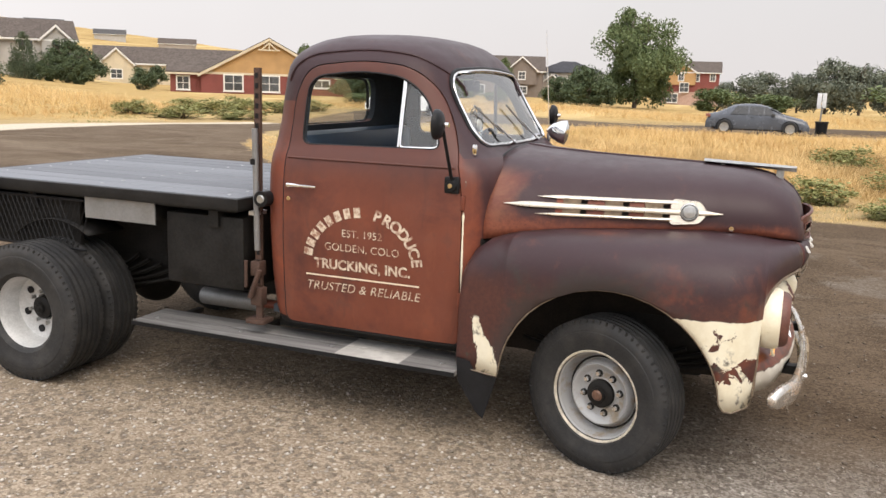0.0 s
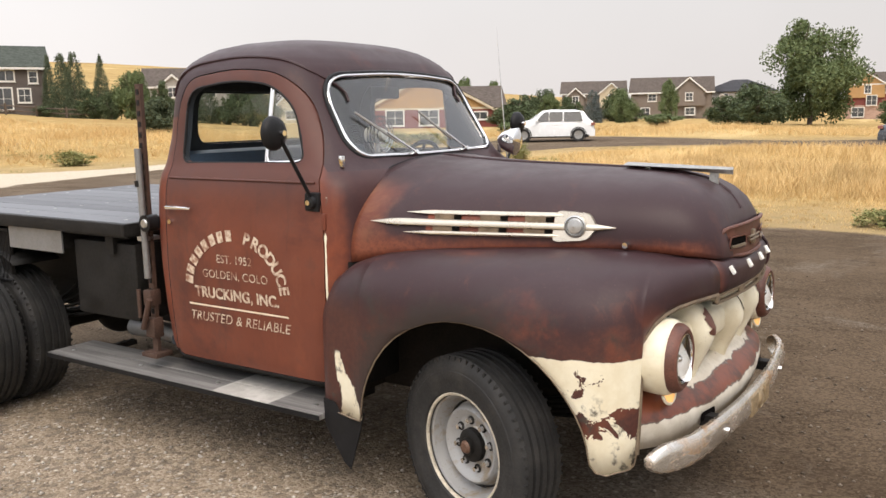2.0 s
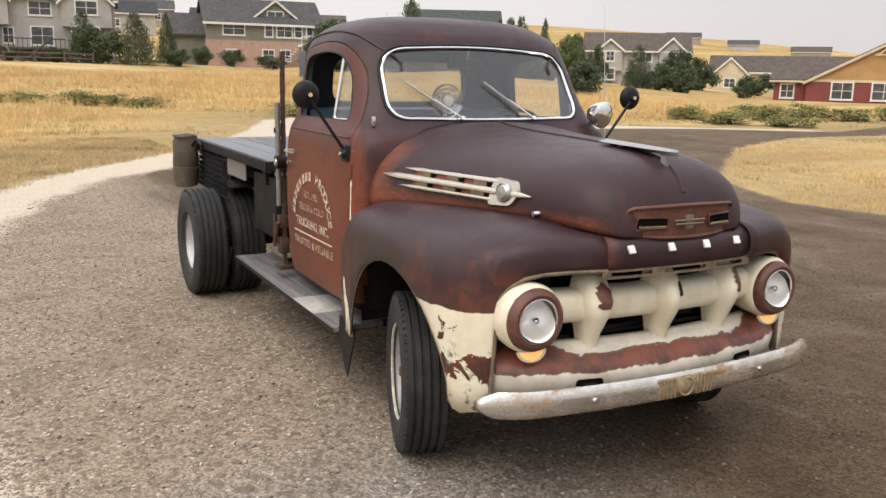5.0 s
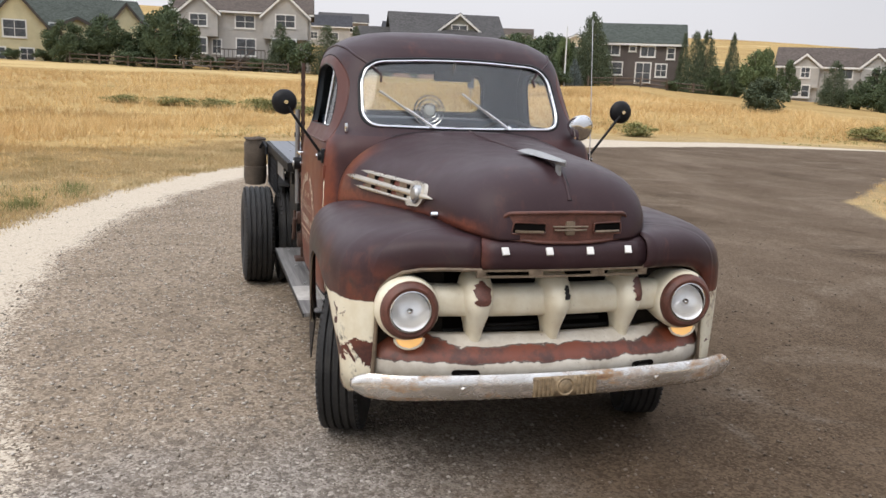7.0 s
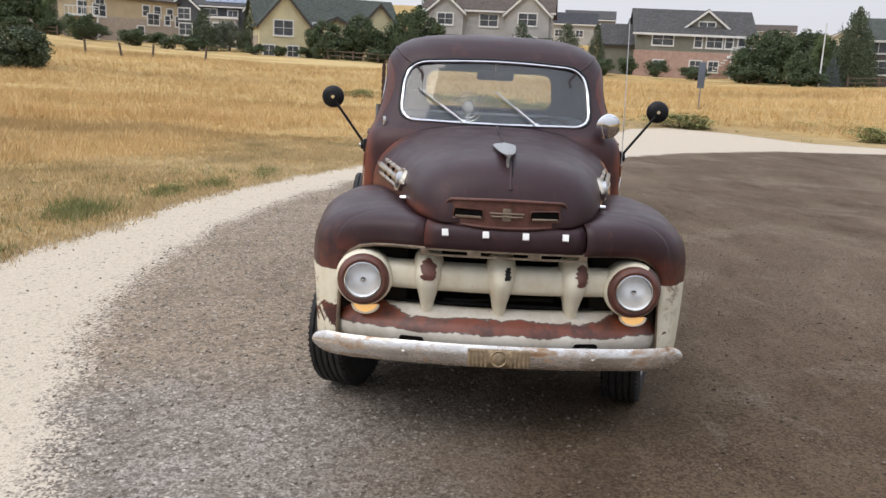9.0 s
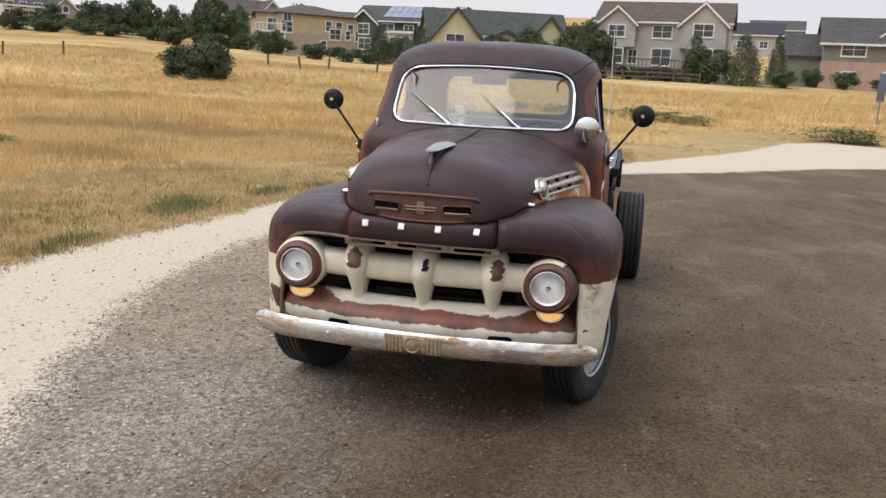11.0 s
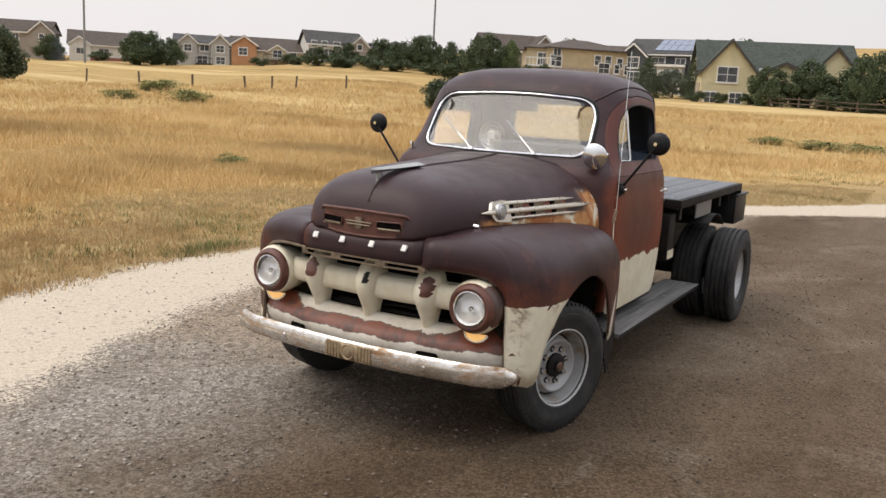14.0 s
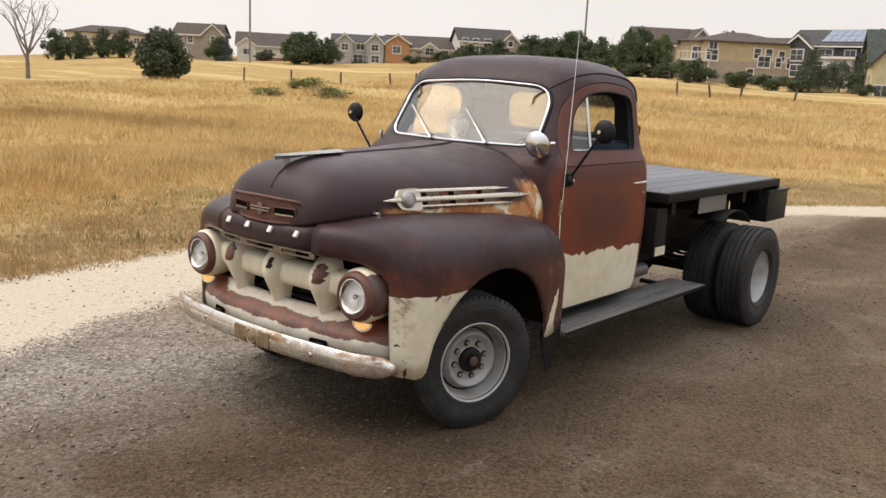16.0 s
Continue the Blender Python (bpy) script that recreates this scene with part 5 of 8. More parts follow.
        part("badge", bm, M_ALU, spear, "round bright badge")
        bm = bmesh.new()
        o = rounded([(0.175, 1.108), (0.175, 1.222), (0.30, 1.215), (0.335, 1.165), (0.30, 1.118)], 0.02, 3)
        lo = [on(p[0], p[1], 0.0) for p in o]
        hi = [on(p[0], p[1], 0.016) for p in o]
        sheet(bm, [lo, hi], wrap_v=True, cap=True)
        part("badge_plate", bm, M_TRIM, spear)
        c = on(0.44, 1.105, 0.0)
        part("hood_catch", rod(bmesh.new(), c, (c[0], c[1] + side * 0.028, c[2]), 0.014, 0.011, 12), M_CHROME, hood)
    # wings
    for side in (-1, 1):
        bm = bmesh.new()
        st = wing_stations()
        sheet(bm, wing_rows(st, side))
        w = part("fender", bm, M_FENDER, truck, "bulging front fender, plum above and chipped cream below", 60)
        solid(w, 0.010, -1 if side < 0 else 1)
        edge = [(ox - 0.012, side * (oy - 0.012), zb) for ox, oy, ix, iy, zt, zo, zb in st]
        part("rolled_edge", tube(bmesh.new(), edge[2:-9], 0.0032, 6), M_OLD_TRIM, w, "pale rolled wheel-arch edge")
        part("grille_edge", tube(bmesh.new(), edge[-10:], 0.010, 8), M_OLD_TRIM, w)
        # inner well
        bm = bmesh.new()
        rows = [[(x, side * y, 0.40 + (1.0 - 0.40) * k / 5) for k in range(6)] for x, y in ((-0.69, 0.74), (-0.69, 0.46), (0.50, 0.44), (0.56, 0.74))]
        sheet(bm, rows)
        part("inner_well", bm, M_WELL, w, smooth=0)
        # mud flap
        flap = bmesh.new()
        o = [(-0.712, 0.44), (-0.50, 0.41), (-0.525, 0.31), (-0.565, 0.165), (-0.60, 0.19), (-0.70, 0.33)]
        sheet(flap, [[(x, side * (0.845 + 0.03 * (0.45 - z) * 2), z) for x, z in o], [(x, side * (0.851 + 0.03 * (0.45 - z) * 2), z) for x, z in o]], wrap_v=True, cap=True)
        part("mud_flap", flap, M_BLACK, w, "torn black rubber flap", 0)
    bm = bmesh.new()
    ps = panel_stations()
    rows = wing_rows(ps, -1) + wing_rows(ps[::-1][1:], 1)
    sheet(bm, rows)
    panel = part("front_panel", bm, M_HOOD, truck, "plum nose panel below the hood", 60)
    solid(panel, 0.010)
    for y in (-0.268, -0.088, 0.089, 0.267):
        bm = box(bmesh.new(), -0.006, 0.006, -0.0145, 0.0145, -0.0165, 0.0165, 0.003, pose(0.788 - 0.27 * y * y, y, 1.008, 0, -32, -30 * y))
        part("nose_block", bm, M_LETTER, panel, "plain white raised block")
    # slotted trim below the panel
    def lip_x(y):
        return 0.789 - 0.27 * y * y
    bm = bmesh.new()
    ys = np.linspace(-0.375, 0.375, 31)
    for lo, hi in ((0.901, 0.909), (0.926, 0.934)):
        sheet(bm, [[(lip_x(y) + dx, y, z - 0.035 * y * y) for y in ys] for dx, z in ((-0.022, lo), (-0.006, lo), (-0.006, hi), (-0.022, hi))], wrap_u=True)
    for y, w in ((-0.355, 0.020), (-0.135, 0.030), (0.135, 0.030), (0.355, 0.020)):
        box(bm, lip_x(y) - 0.020, lip_x(y) - 0.008, y - w, y + w, 0.905 - 0.035 * y * y, 0.930 - 0.035 * y * y, 0.003)
    part("vent_trim", bm, M_OLD_TRIM, panel, "thin slotted tarnished trim strip")
    # grille
    bm = bmesh.new()
    rows = []
    for y in np.linspace(-0.56, 0.56, 33):
        cx = 0.665 - 0.16 * y * y
        rows.append([(cx - 0.055 + 0.085 * max(0, math.cos(a)) ** 0.6 if math.cos(a) > 0 else cx - 0.055, y, 0.772 + 0.067 * math.copysign(abs(math.sin(a)) ** 0.7, math.sin(a))) for a in np.linspace(-math.pi / 2, math.pi / 2, 13)])
    sheet(bm, rows)
    bar = part("grille_bar", bm, M_CREAM, truck, "broad cream grille bar with three teeth")
    for y0 in (-0.337, 0.0, 0.337):
        bm = bmesh.new()
        rows = []
        for z, w, fx in ((0.905, 0.022, 0.640), (0.895, 0.045, 0.675), (0.87, 0.062, 0.705), (0.835, 0.070, 0.732), (0.80, 0.072, 0.748), (0.765, 0.068, 0.748), (0.735, 0.060, 0.738), (0.70, 0.048, 0.722), (0.665, 0.038, 0.705), (0.63, 0.032, 0.69), (0.60, 0.030, 0.68), (0.575, 0.026, 0.676)):
            d = -0.16 * y0 * y0
            rows.append([(0.60 + d + (fx - 0.60) * max(0.0, math.cos(a)) ** 0.75, y0 + w * math.copysign(abs(math.sin(a)) ** 0.85, math.sin(a)), z) for a in np.linspace(-math.pi / 2, math.pi / 2, 13)])
        sheet(bm, rows)
        tooth = part("grille_tooth", bm, M_CREAM, bar, smooth=60)
        bm = bmesh.new()
        wide = {-0.337: 0.040, 0.0: 0.016, 0.337: 0.034}[y0]
        off = {-0.337: 0.0, 0.0: 0.025, 0.337: 0.028}[y0]
        rows = []
        ragged = random.Random(int(50 + 40 * y0))
        for z in np.linspace(0.775, 0.872, 12) if y0 else np.linspace(0.795, 0.85, 9):
            q = wide * math.sqrt(max(0.02, 1 - ((z - 0.823) / 0.052) ** 2))
            lo, hi = off - q * ragged.uniform(0.55, 1.15) + 0.1 * (z - 0.82), off + q * ragged.uniform(0.55, 1.15) - 0.12 * (z - 0.82)
            w = lerp(z, (0.765, 0.80, 0.835, 0.87), (0.068, 0.072, 0.070, 0.062))
            fx = lerp(z, (0.765, 0.80, 0.835, 0.87), (0.748, 0.748, 0.732, 0.705))
            row = []
            for y in np.linspace(lo, hi, 7):
                sa = max(-1, min(1, math.copysign((abs(y) / w) ** (1 / 0.85), y)))
                row.append((0.603 - 0.16 * y0 * y0 + (fx - 0.60) * math.sqrt(1 - sa * sa) ** 0.75, y0 + y, z))
            rows.append(row)
        sheet(bm, rows)
        part("paint_chip", bm, M_OXIDE if y0 else M_FRAME, tooth, "bare rusty patch" if y0 else "small bare black patch")
    # black board behind the bar, with the cavity's shade as its colour
    part("grille_cavity", box(bmesh.new(), 0.48, 0.50, -0.78, 0.78, 0.48, 0.98), M_OPENING_SHADE, bar)
    bm = bmesh.new()
    tube(bm, [(0.56, y, 0.655 + 0.01 * math.sin(y * 9)) for y in np.linspace(-0.26, 0.26, 12)], 0.008, 6)
    tube(bm, [(0.55, y, 0.625) for y in np.linspace(-0.45, 0.45, 12)], 0.010, 6)
    part("inner_rail", bm, M_FRAME, bar)
    # headlamps
    for side in (-1, 1):
        c = pose(0.70, side * 0.62 - 0.012, 0.757) @ pose(0, 0, 0, 0, 90, 0)
        bm = bmesh.new()
        lathe(bm, [(0.112, -0.22), (0.128, -0.12), (0.133, -0.06), (0.131, -0.035), (0.124, -0.020), (0.112, -0.014)], c, 40)
        pod = part("headlamp", bm, M_POD, truck, "round headlamp in a cream pod with rusty rim")
        bm = bmesh.new()
        lathe(bm, [(0.120, -0.020), (0.119, -0.006), (0.112, 0.008), (0.099, 0.017), (0.089, 0.015), (0.084, 0.004)], c, 40)
        part("bezel", bm, M_OXIDE, pod, "rusty brown lamp rim")
        bm = bmesh.new()
        lathe(bm, [(0.087, 0.008), (0.086, 0.014), (0.082, 0.015), (0.080, 0.008)], c, 40)
        part("lens_ring", bm, M_CHROME, pod)
        bm = bmesh.new()
        lathe(bm, [(0.0005, 0.026), (0.03, 0.024), (0.06, 0.018), (0.082, 0.008)], c, 40)
        part("lens", bm, M_LAMP_GLASS, pod, "clear headlamp lens").visible_shadow = False
        bm = bmesh.new()
        tip = pose(0.698, side * 0.62 - 0.012, 0.757) @ pose(0, 0, 0, 0, 64, 0)
        lathe(bm, [(0.081, -0.002), (0.068, -0.013), (0.050, -0.021), (0.028, -0.027), (0.0005, -0.029)], tip, 40)
        part("reflector", bm, M_LENS, pod, "bright headlamp reflector")
        bm = bmesh.new()
        lathe(bm, [(0.0005, 0.006), (0.009, 0.004), (0.014, -0.002), (0.016, -0.026)], tip, 20)
        part("bulb_shield", bm, M_CHROME, pod, "small bright bulb shield")
        bm = bmesh.new()
        rows = []
        for z, w in ((0.634, 0.056), (0.622, 0.055), (0.610, 0.049), (0.601, 0.036), (0.596, 0.014)):
            rows.append([(0.655 + 0.018 * math.cos(a), side * 0.622 + w * math.sin(a), z) for a in np.linspace(-math.pi / 2, math.pi / 2, 11)])
        sheet(bm, rows)
        lamp = part("parking_lamp", bm, M_AMBER, truck, "lit amber parking lamp")
        part("rim", tube(bmesh.new(), [(0.658 + 0.01 * math.cos(a), side * 0.622 + 0.060 * math.sin(a), 0.632 - 0.040 * math.cos(a)) for a in np.linspace(-math.pi / 2, math.pi / 2, 13)], 0.006, 6), M_CREAM, lamp)
    # apron
    bm = bmesh.new()
    rows = []
    for y in np.linspace(-0.765, 0.765, 41):
        fx = 0.765 - 0.22 * y * y - 0.10 * max(0, abs(y) - 0.62) * 4
        rows.append([(fx - 0.135, y, 0.632), (fx - 0.11, y, 0.625), (fx - 0.075, y, 0.604), (fx - 0.03, y, 0.572), (fx - 0.006, y, 0.545), (fx, y, 0.52), (fx - 0.004, y, 0.49), (fx - 0.02, y, 0.44)])
    sheet(bm, rows)
    apron = part("apron", bm, M_APRON, truck, "red primer apron with white lower band", 50)
    solid(apron, 0.008)
    for y in (-0.40, 0.40):
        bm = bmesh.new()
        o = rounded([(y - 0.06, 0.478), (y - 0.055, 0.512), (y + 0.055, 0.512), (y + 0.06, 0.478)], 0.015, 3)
        # flat black sheet; the hole's shade is put into its colour
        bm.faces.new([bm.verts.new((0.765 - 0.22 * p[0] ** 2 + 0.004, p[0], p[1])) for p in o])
        part("bracket_hole", bm, M_OPENING_SHADE, apron, smooth=0)
        part("bumper_iron", box(bmesh.new(), 0.45, 0.79, y - 0.025, y + 0.025, 0.455, 0.495), M_FRAME, truck)
    # bumper
    def bump_x(y):
        return 0.827 - 0.10 * y * y - 0.75 * max(0, abs(y) - 0.66) ** 1.6
    bm = bmesh.new()
    rows = []
    for y in sorted(set(np.linspace(-0.80, 0.80, 49)) | {q * w for q in (-1, 1) for w in (0.815, 0.828, 0.838, 0.846, 0.853, 0.858, 0.862)}):
        x, zc, e = bump_x(y), 0.452 + 0.012 * y * y, min(1.0, (0.864 - abs(y)) / 0.07) ** 0.45
        rows.append([(x - 0.035, y, zc + 0.052 * e), (x - 0.016, y, zc + 0.056 * e), (x - 0.004, y, zc + 0.042 * e), (x + 0.002, y, zc + 0.012 * e), (x, y, zc - 0.022 * e), (x - 0.012, y, zc - 0.046 * e), (x - 0.034, y, zc - 0.056 * e)])
    sheet(bm, rows, cap=True)
    bumper = part("bumper", bm, M_BUMPER, truck, "rust-stained chrome front bumper", 50)
    solid(bumper, 0.006)
    bm = bmesh.new()
    sheet(bm, [[(bump_x(y) + 0.0035 - 0.10 * (z - 0.453) ** 2 * 40, y, z) for y in np.linspace(-0.138, 0.138, 13)] for z in np.linspace(0.410, 0.496, 5)])
    solid(part("centre_plate", bm, M_MEDAL, bumper, "ribbed rusty centre plate"), 0.004)
    for k in range(15):
        y = -0.133 + 0.019 * k
        if abs(y) > 0.042:
            part("rib", box(bmesh.new(), bump_x(y) - 0.012, bump_x(y) + 0.006, y - 0.0065, y + 0.0065, 0.414, 0.492, 0.003), M_MEDAL, bumper)
    bm = bmesh.new()
    lathe(bm, [(0.0005, 0.010), (0.024, 0.009), (0.030, 0.004), (0.036, 0.008), (0.041, 0.004), (0.043, -0.01)], pose(0.827, 0, 0.453) @ pose(0, 0, 0, 0, 90, 0), 28)
    part("centre_medallion", bm, M_MEDAL, bumper, "round rusty bumper medallion")
    for y in (-0.43, 0.43):
        part("bolt", rod(bmesh.new(), (bump_x(y) - 0.01, y, 0.457), (bump_x(y) + 0.012, y, 0.457), 0.014, 0.010, 12), M_CHROME, bumper)


build_front()


def build_wheel(name, m, deep, parent, tyre_r, rim_r):
    """A wheel whose outer face looks along the local z of m."""
    bm = bmesh.new()
    prof = [(0.232, -0.085), (0.240, -0.100), (0.265, -0.112), (0.305, -0.120), (0.345, -0.117), (0.370, -0.108), (0.384, -0.094)]
    for c in (-0.094, -0.052, -0.012, 0.028, 0.068):
        prof += [(0.392, c + 0.004), (0.393, c + 0.028), (0.381, c + 0.031), (0.381, c + 0.037)]
    prof = prof[:-2] + [(0.391, 0.092), (0.384, 0.096), (0.370, 0.108), (0.345, 0.117), (0.335, 0.1165), (0.332, 0.119), (0.305, 0.120), (0.298, 0.117), (0.265, 0.112), (0.252, 0.110), (0.248, 0.105), (0.240, 0.100), (0.232, 0.085)]
    k = (tyre_r - rim_r) / (0.393 - 0.243)
    lathe(bm, [(rim_r + (q - 0.243) * k, h) for q, h in prof], m, 72)
    f = rim_r / 0.243
    wheel = thing(name, "", "")
    wheel.parent = parent
    tyre = part("tyre", bm, M_TYRE, wheel, "dusty black ribbed tyre", 30)
    # shoulder sipes
    bm = bmesh.new()
    for i in range(64):
        a = 2 * math.pi * i / 64
        for s in (-1, 1):
            q = m @ pose(0, 0, 0, 0, 0, math.degrees(a)) @ pose(rim_r + 0.1325 * k, 0, s * 0.094, 0, 0, 0)
            bmesh.ops.create_cube(bm, size=1, matrix=q @ Matrix.Diagonal((0.022, 0.010, 0.026, 1)))
    tagged(part("tread_pattern", bm, M_TYRE, tyre, smooth=0), kind="stuff")
    bm = bmesh.new()
    h = -0.055 if deep else 0.015
    if deep:
        prof = [(0.236, 0.092), (0.243, 0.100), (0.247, 0.094), (0.240, 0.085), (0.232, 0.070), (0.222, 0.050), (0.214, 0.0), (0.200, -0.035), (0.165, -0.052), (0.120, h), (0.085, h - 0.004), (0.080, h - 0.03)]
    else:
        prof = [(0.236, 0.092), (0.243, 0.100), (0.247, 0.094), (0.238, 0.082), (0.224, 0.076), (0.214, 0.030), (0.200, 0.004), (0.182, 0.004), (0.172, 0.044), (0.160, 0.056), (0.148, 0.052), (0.134, 0.030), (0.120, 0.024), (0.085, 0.024), (0.078, 0.030), (0.072, 0.024)]
    lathe(bm, [(q * f, h) for q, h in prof], m, 56)
    rim = part("rim", bm, M_WHITE_RIM if deep else M_RIM, wheel, "silver painted steel rim", 40)
    if not deep:
        ring = [m @ Vector((0.241 * f * math.cos(a), 0.241 * f * math.sin(a), 0.097)) for a in np.linspace(0, 2 * math.pi, 49)[:-1]]
        part("rim_lip", tube(bmesh.new(), ring, 0.0075, 6, True), M_WHITE_RIM if m.translation.y > 0 else M_LIP, rim, "worn rim lip")
        ring = [m @ Vector((0.192 * f * math.cos(a), 0.192 * f * math.sin(a), 0.006)) for a in np.linspace(0, 2 * math.pi, 49)[:-1]]
        # black bead laid in the groove; its shade is put into colour
        part("rim_groove", tube(bmesh.new(), ring, 0.005, 6, True), M_FRAME, rim)
    bm = bmesh.new()
    top = h + 0.035 if deep else 0.062
    lathe(bm, [(0.066, h - 0.02), (0.064, top - 0.012), (0.046, top), (0.034, top), (0.032, top + 0.016), (0.0005, top + 0.018)], m, 28)
    hub = part("hub", bm, M_FRAME, rim, "greasy rusty hub")
    c0, d0 = m @ Vector((0, 0, top + 0.016)), m.to_3x3() @ Vector((0, 0, 1))
    part("hub_cap", rod(bmesh.new(), c0, c0 + d0 * 0.012, 0.026, 0.018, 14), M_FRAME if deep else M_CAP, wheel)
    if deep:
        for k in range(6):
            a = k * math.pi / 3 + 0.3
            c = m @ Vector((0.132 * math.cos(a), 0.132 * math.sin(a), -0.051))
            d = m.to_3x3() @ Vector((0, 0, 1))
            # solid black plug for each hole, the shade inside given as colour
            part("hand_hole", rod(bmesh.new(), c - d * 0.02, c + d * 0.006, 0.021, n=14), M_BLACK, rim)
    for k in range(8):
        a = k * math.pi / 4 + 0.2
        c = m @ Vector((0.092 * math.cos(a), 0.092 * math.sin(a), (h if deep else 0.024)))
        d = m.to_3x3() @ Vector((0, 0, 1))
        if not deep:
            part("washer", rod(bmesh.new(), c - d * 0.004, c + d * 0.005, 0.017, n=12), M_FRAME, rim)
        part("lug_nut", rod(bmesh.new(), c - d * 0.004, c + d * 0.026, 0.013, 0.010, 6), M_CHROME if not deep else M_ALU, rim)
    return wheel


STEER = -18.0
REAR_AXLE = -3.18
for side in (-1, 1):
    face = pose(0, 0, 0, 90 if side < 0 else -90, 0, 0)
    build_wheel("front_wheel", pose(side * 0.025, side * 0.755, 0.352) @ pose(0, 0, 0, 0, 0, STEER) @ face @ Matrix.Diagonal((1, 1, 0.86, 1)), False, truck, 0.353, 0.210)
    build_wheel("outer_rear_wheel", pose(REAR_AXLE, side * 0.985, 0.387) @ face, True, truck, 0.388, 0.214)
    build_wheel("inner_rear_wheel", pose(REAR_AXLE, side * 0.715, 0.387) @ face, True, truck, 0.388, 0.214)


def build_body_rest():
    # running boards
    for side in (-1, 1):
        rb = None
        for k, (a, b) in enumerate(((0.612, 0.748), (0.751, 0.888))):
            bm = box(bmesh.new(), -2.60, -0.705, side * a, side * b, 0.352, 0.378, 0.004)
            if rb is None:
                rb = part("running_board", bm, M_BOARD, truck, "grey plank running board")
            else:
                part("plank", bm, M_BOARD, rb)
        part("edge_angle", box(bmesh.new(), -2.60, -0.705, side * 0.889, side * 0.893, 0.352, 0.374), M_BLACK, rb)
        for x in (-2.5, -1.95, -1.40, -0.80):
            part("bolt", rod(bmesh.new(), (x, side * 0.80, 0.377), (x, side * 0.80, 0.383), 0.010, n=10), M_ALU, rb)
            part("hanger", box(bmesh.new(), x - 0.02, x + 0.02, side * 0.42, side * 0.80, 0.325, 0.352), M_FRAME, rb)
        part("sill", box(bmesh.new(), -1.80, -0.72, side * 0.52, side * 0.66, 0.40, 0.50), M_FRAME, truck)
    # chassis
    for side in (-1, 1):
        part("frame_rail", box(bmesh.new(), -3.95, 0.44, side * 0.38, side * 0.45, 0.50, 0.66, 0.008), M_FRAME, truck)
    for x in (-3.8, -3.0, -2.3, -1.6, -0.9, -0.2, 0.38):
        part("cross_member", box(bmesh.new(), x - 0.04, x + 0.04, -0.40, 0.40, 0.52, 0.62), M_FRAME, truck)
    bm = bmesh.new()
    rod(bm, (REAR_AXLE, -0.9, 0.388), (REAR_AXLE, 0.9, 0.388), 0.06)
    bmesh.ops.create_uvsphere(bm, u_segments=20, v_segments=12, radius=0.17, matrix=Matrix.Translation((REAR_AXLE, 0, 0.388)))
    part("rear_axle", bm, M_FRAME, truck)
    part("front_axle", rod(bmesh.new(), (0, -0.75, 0.37), (0, 0.75, 0.37), 0.045), M_FRAME, truck)
    part("drive_shaft", rod(bmesh.new(), (REAR_AXLE, 0, 0.40), (-0.9, 0, 0.52), 0.045), M_FRAME, truck)
    # unseen parts below the nose, added to keep light off the ground there
    part("oil_pan", box(bmesh.new(), -0.55, 0.36, -0.24, 0.24, 0.31, 0.50, 0.04), M_FRAME, truck)
    part("radiator_support", box(bmesh.new(), 0.42, 0.47, -0.46, 0.46, 0.36, 0.86, 0.01), M_FRAME, truck)
    part("tie_rod", rod(bmesh.new(), (-0.16, -0.66, 0.30), (-0.16, 0.66, 0.30), 0.016), M_FRAME, truck)
    for side in (-1, 1):
        bm = bmesh.new()
        for k in range(4):
            tube(bm, [(t * (0.50 - 0.07 * k), side * 0.46, 0.40 + 0.016 * k + 0.07 * t * t) for t in np.linspace(-1, 1, 11)], 0.011, 6)
        part("front_leaf_spring", bm, M_FRAME, truck)
    part("engine_block", box(bmesh.new(), -0.62, 0.35, -0.32, 0.32, 0.50, 0.95, 0.05), M_FRAME, truck)
    for side in (-1, 1):
        bm = bmesh.new()
        for k in range(5):
            tube(bm, [(REAR_AXLE + t * (0.62 - 0.08 * k), side * 0.50, 0.44 + 0.022 * k + 0.12 * t * t) for t in np.linspace(-1, 1, 13)], 0.012, 6)
        part("leaf_spring", bm, M_FRAME, truck)
        part("muffler", rod(bmesh.new(), (-2.45, side * 0.45, 0.44), (-2.05, side * 0.45, 0.44), 0.050, n=16), M_STEEL, truck)
        part("exhaust_pipe", tube(bmesh.new(), [(-2.05, side * 0.45, 0.44), (-1.6, side * 0.42, 0.44), (-0.6, side * 0.3, 0.5)], 0.025), M_RUST, truck)
    # under-deck lockers
    part("side_locker", box(bmesh.new(), -2.42, -1.93, -0.80, -0.46, 0.60, 0.985, 0.012), M_FRAME, truck, "black steel under-deck locker")
    locker = part("side_locker", box(bmesh.new(), -2.06, -1.90, 0.46, 0.80, 0.66, 0.985, 0.012), M_FRAME, truck)
    part("pale_strip", box(bmesh.new(), -2.05, -1.91, 0.80, 0.806, 0.66, 0.72), M_CREAM, locker)
    # deck
    deck = part("flatbed", box(bmesh.new(), -3.92, -1.95, -0.825, 0.825, 1.015, 1.065, 0.006), M_BLACK, truck, "flat load deck of grey planks in a black frame")
    for k in range(10):
        y0 = -0.835 + 0.167 * k
        part("plank", box(bmesh.new(), -3.95, -1.94, y0 + 0.003, y0 + 0.164, 1.068, 1.094, 0.003), M_DECK, deck)
        for x in (-3.8, -2.9, -2.05):
            part("screw", rod(bmesh.new(), (x, y0 + 0.087, 1.092), (x, y0 + 0.087, 1.096), 0.009, n=8), M_ALU, deck)
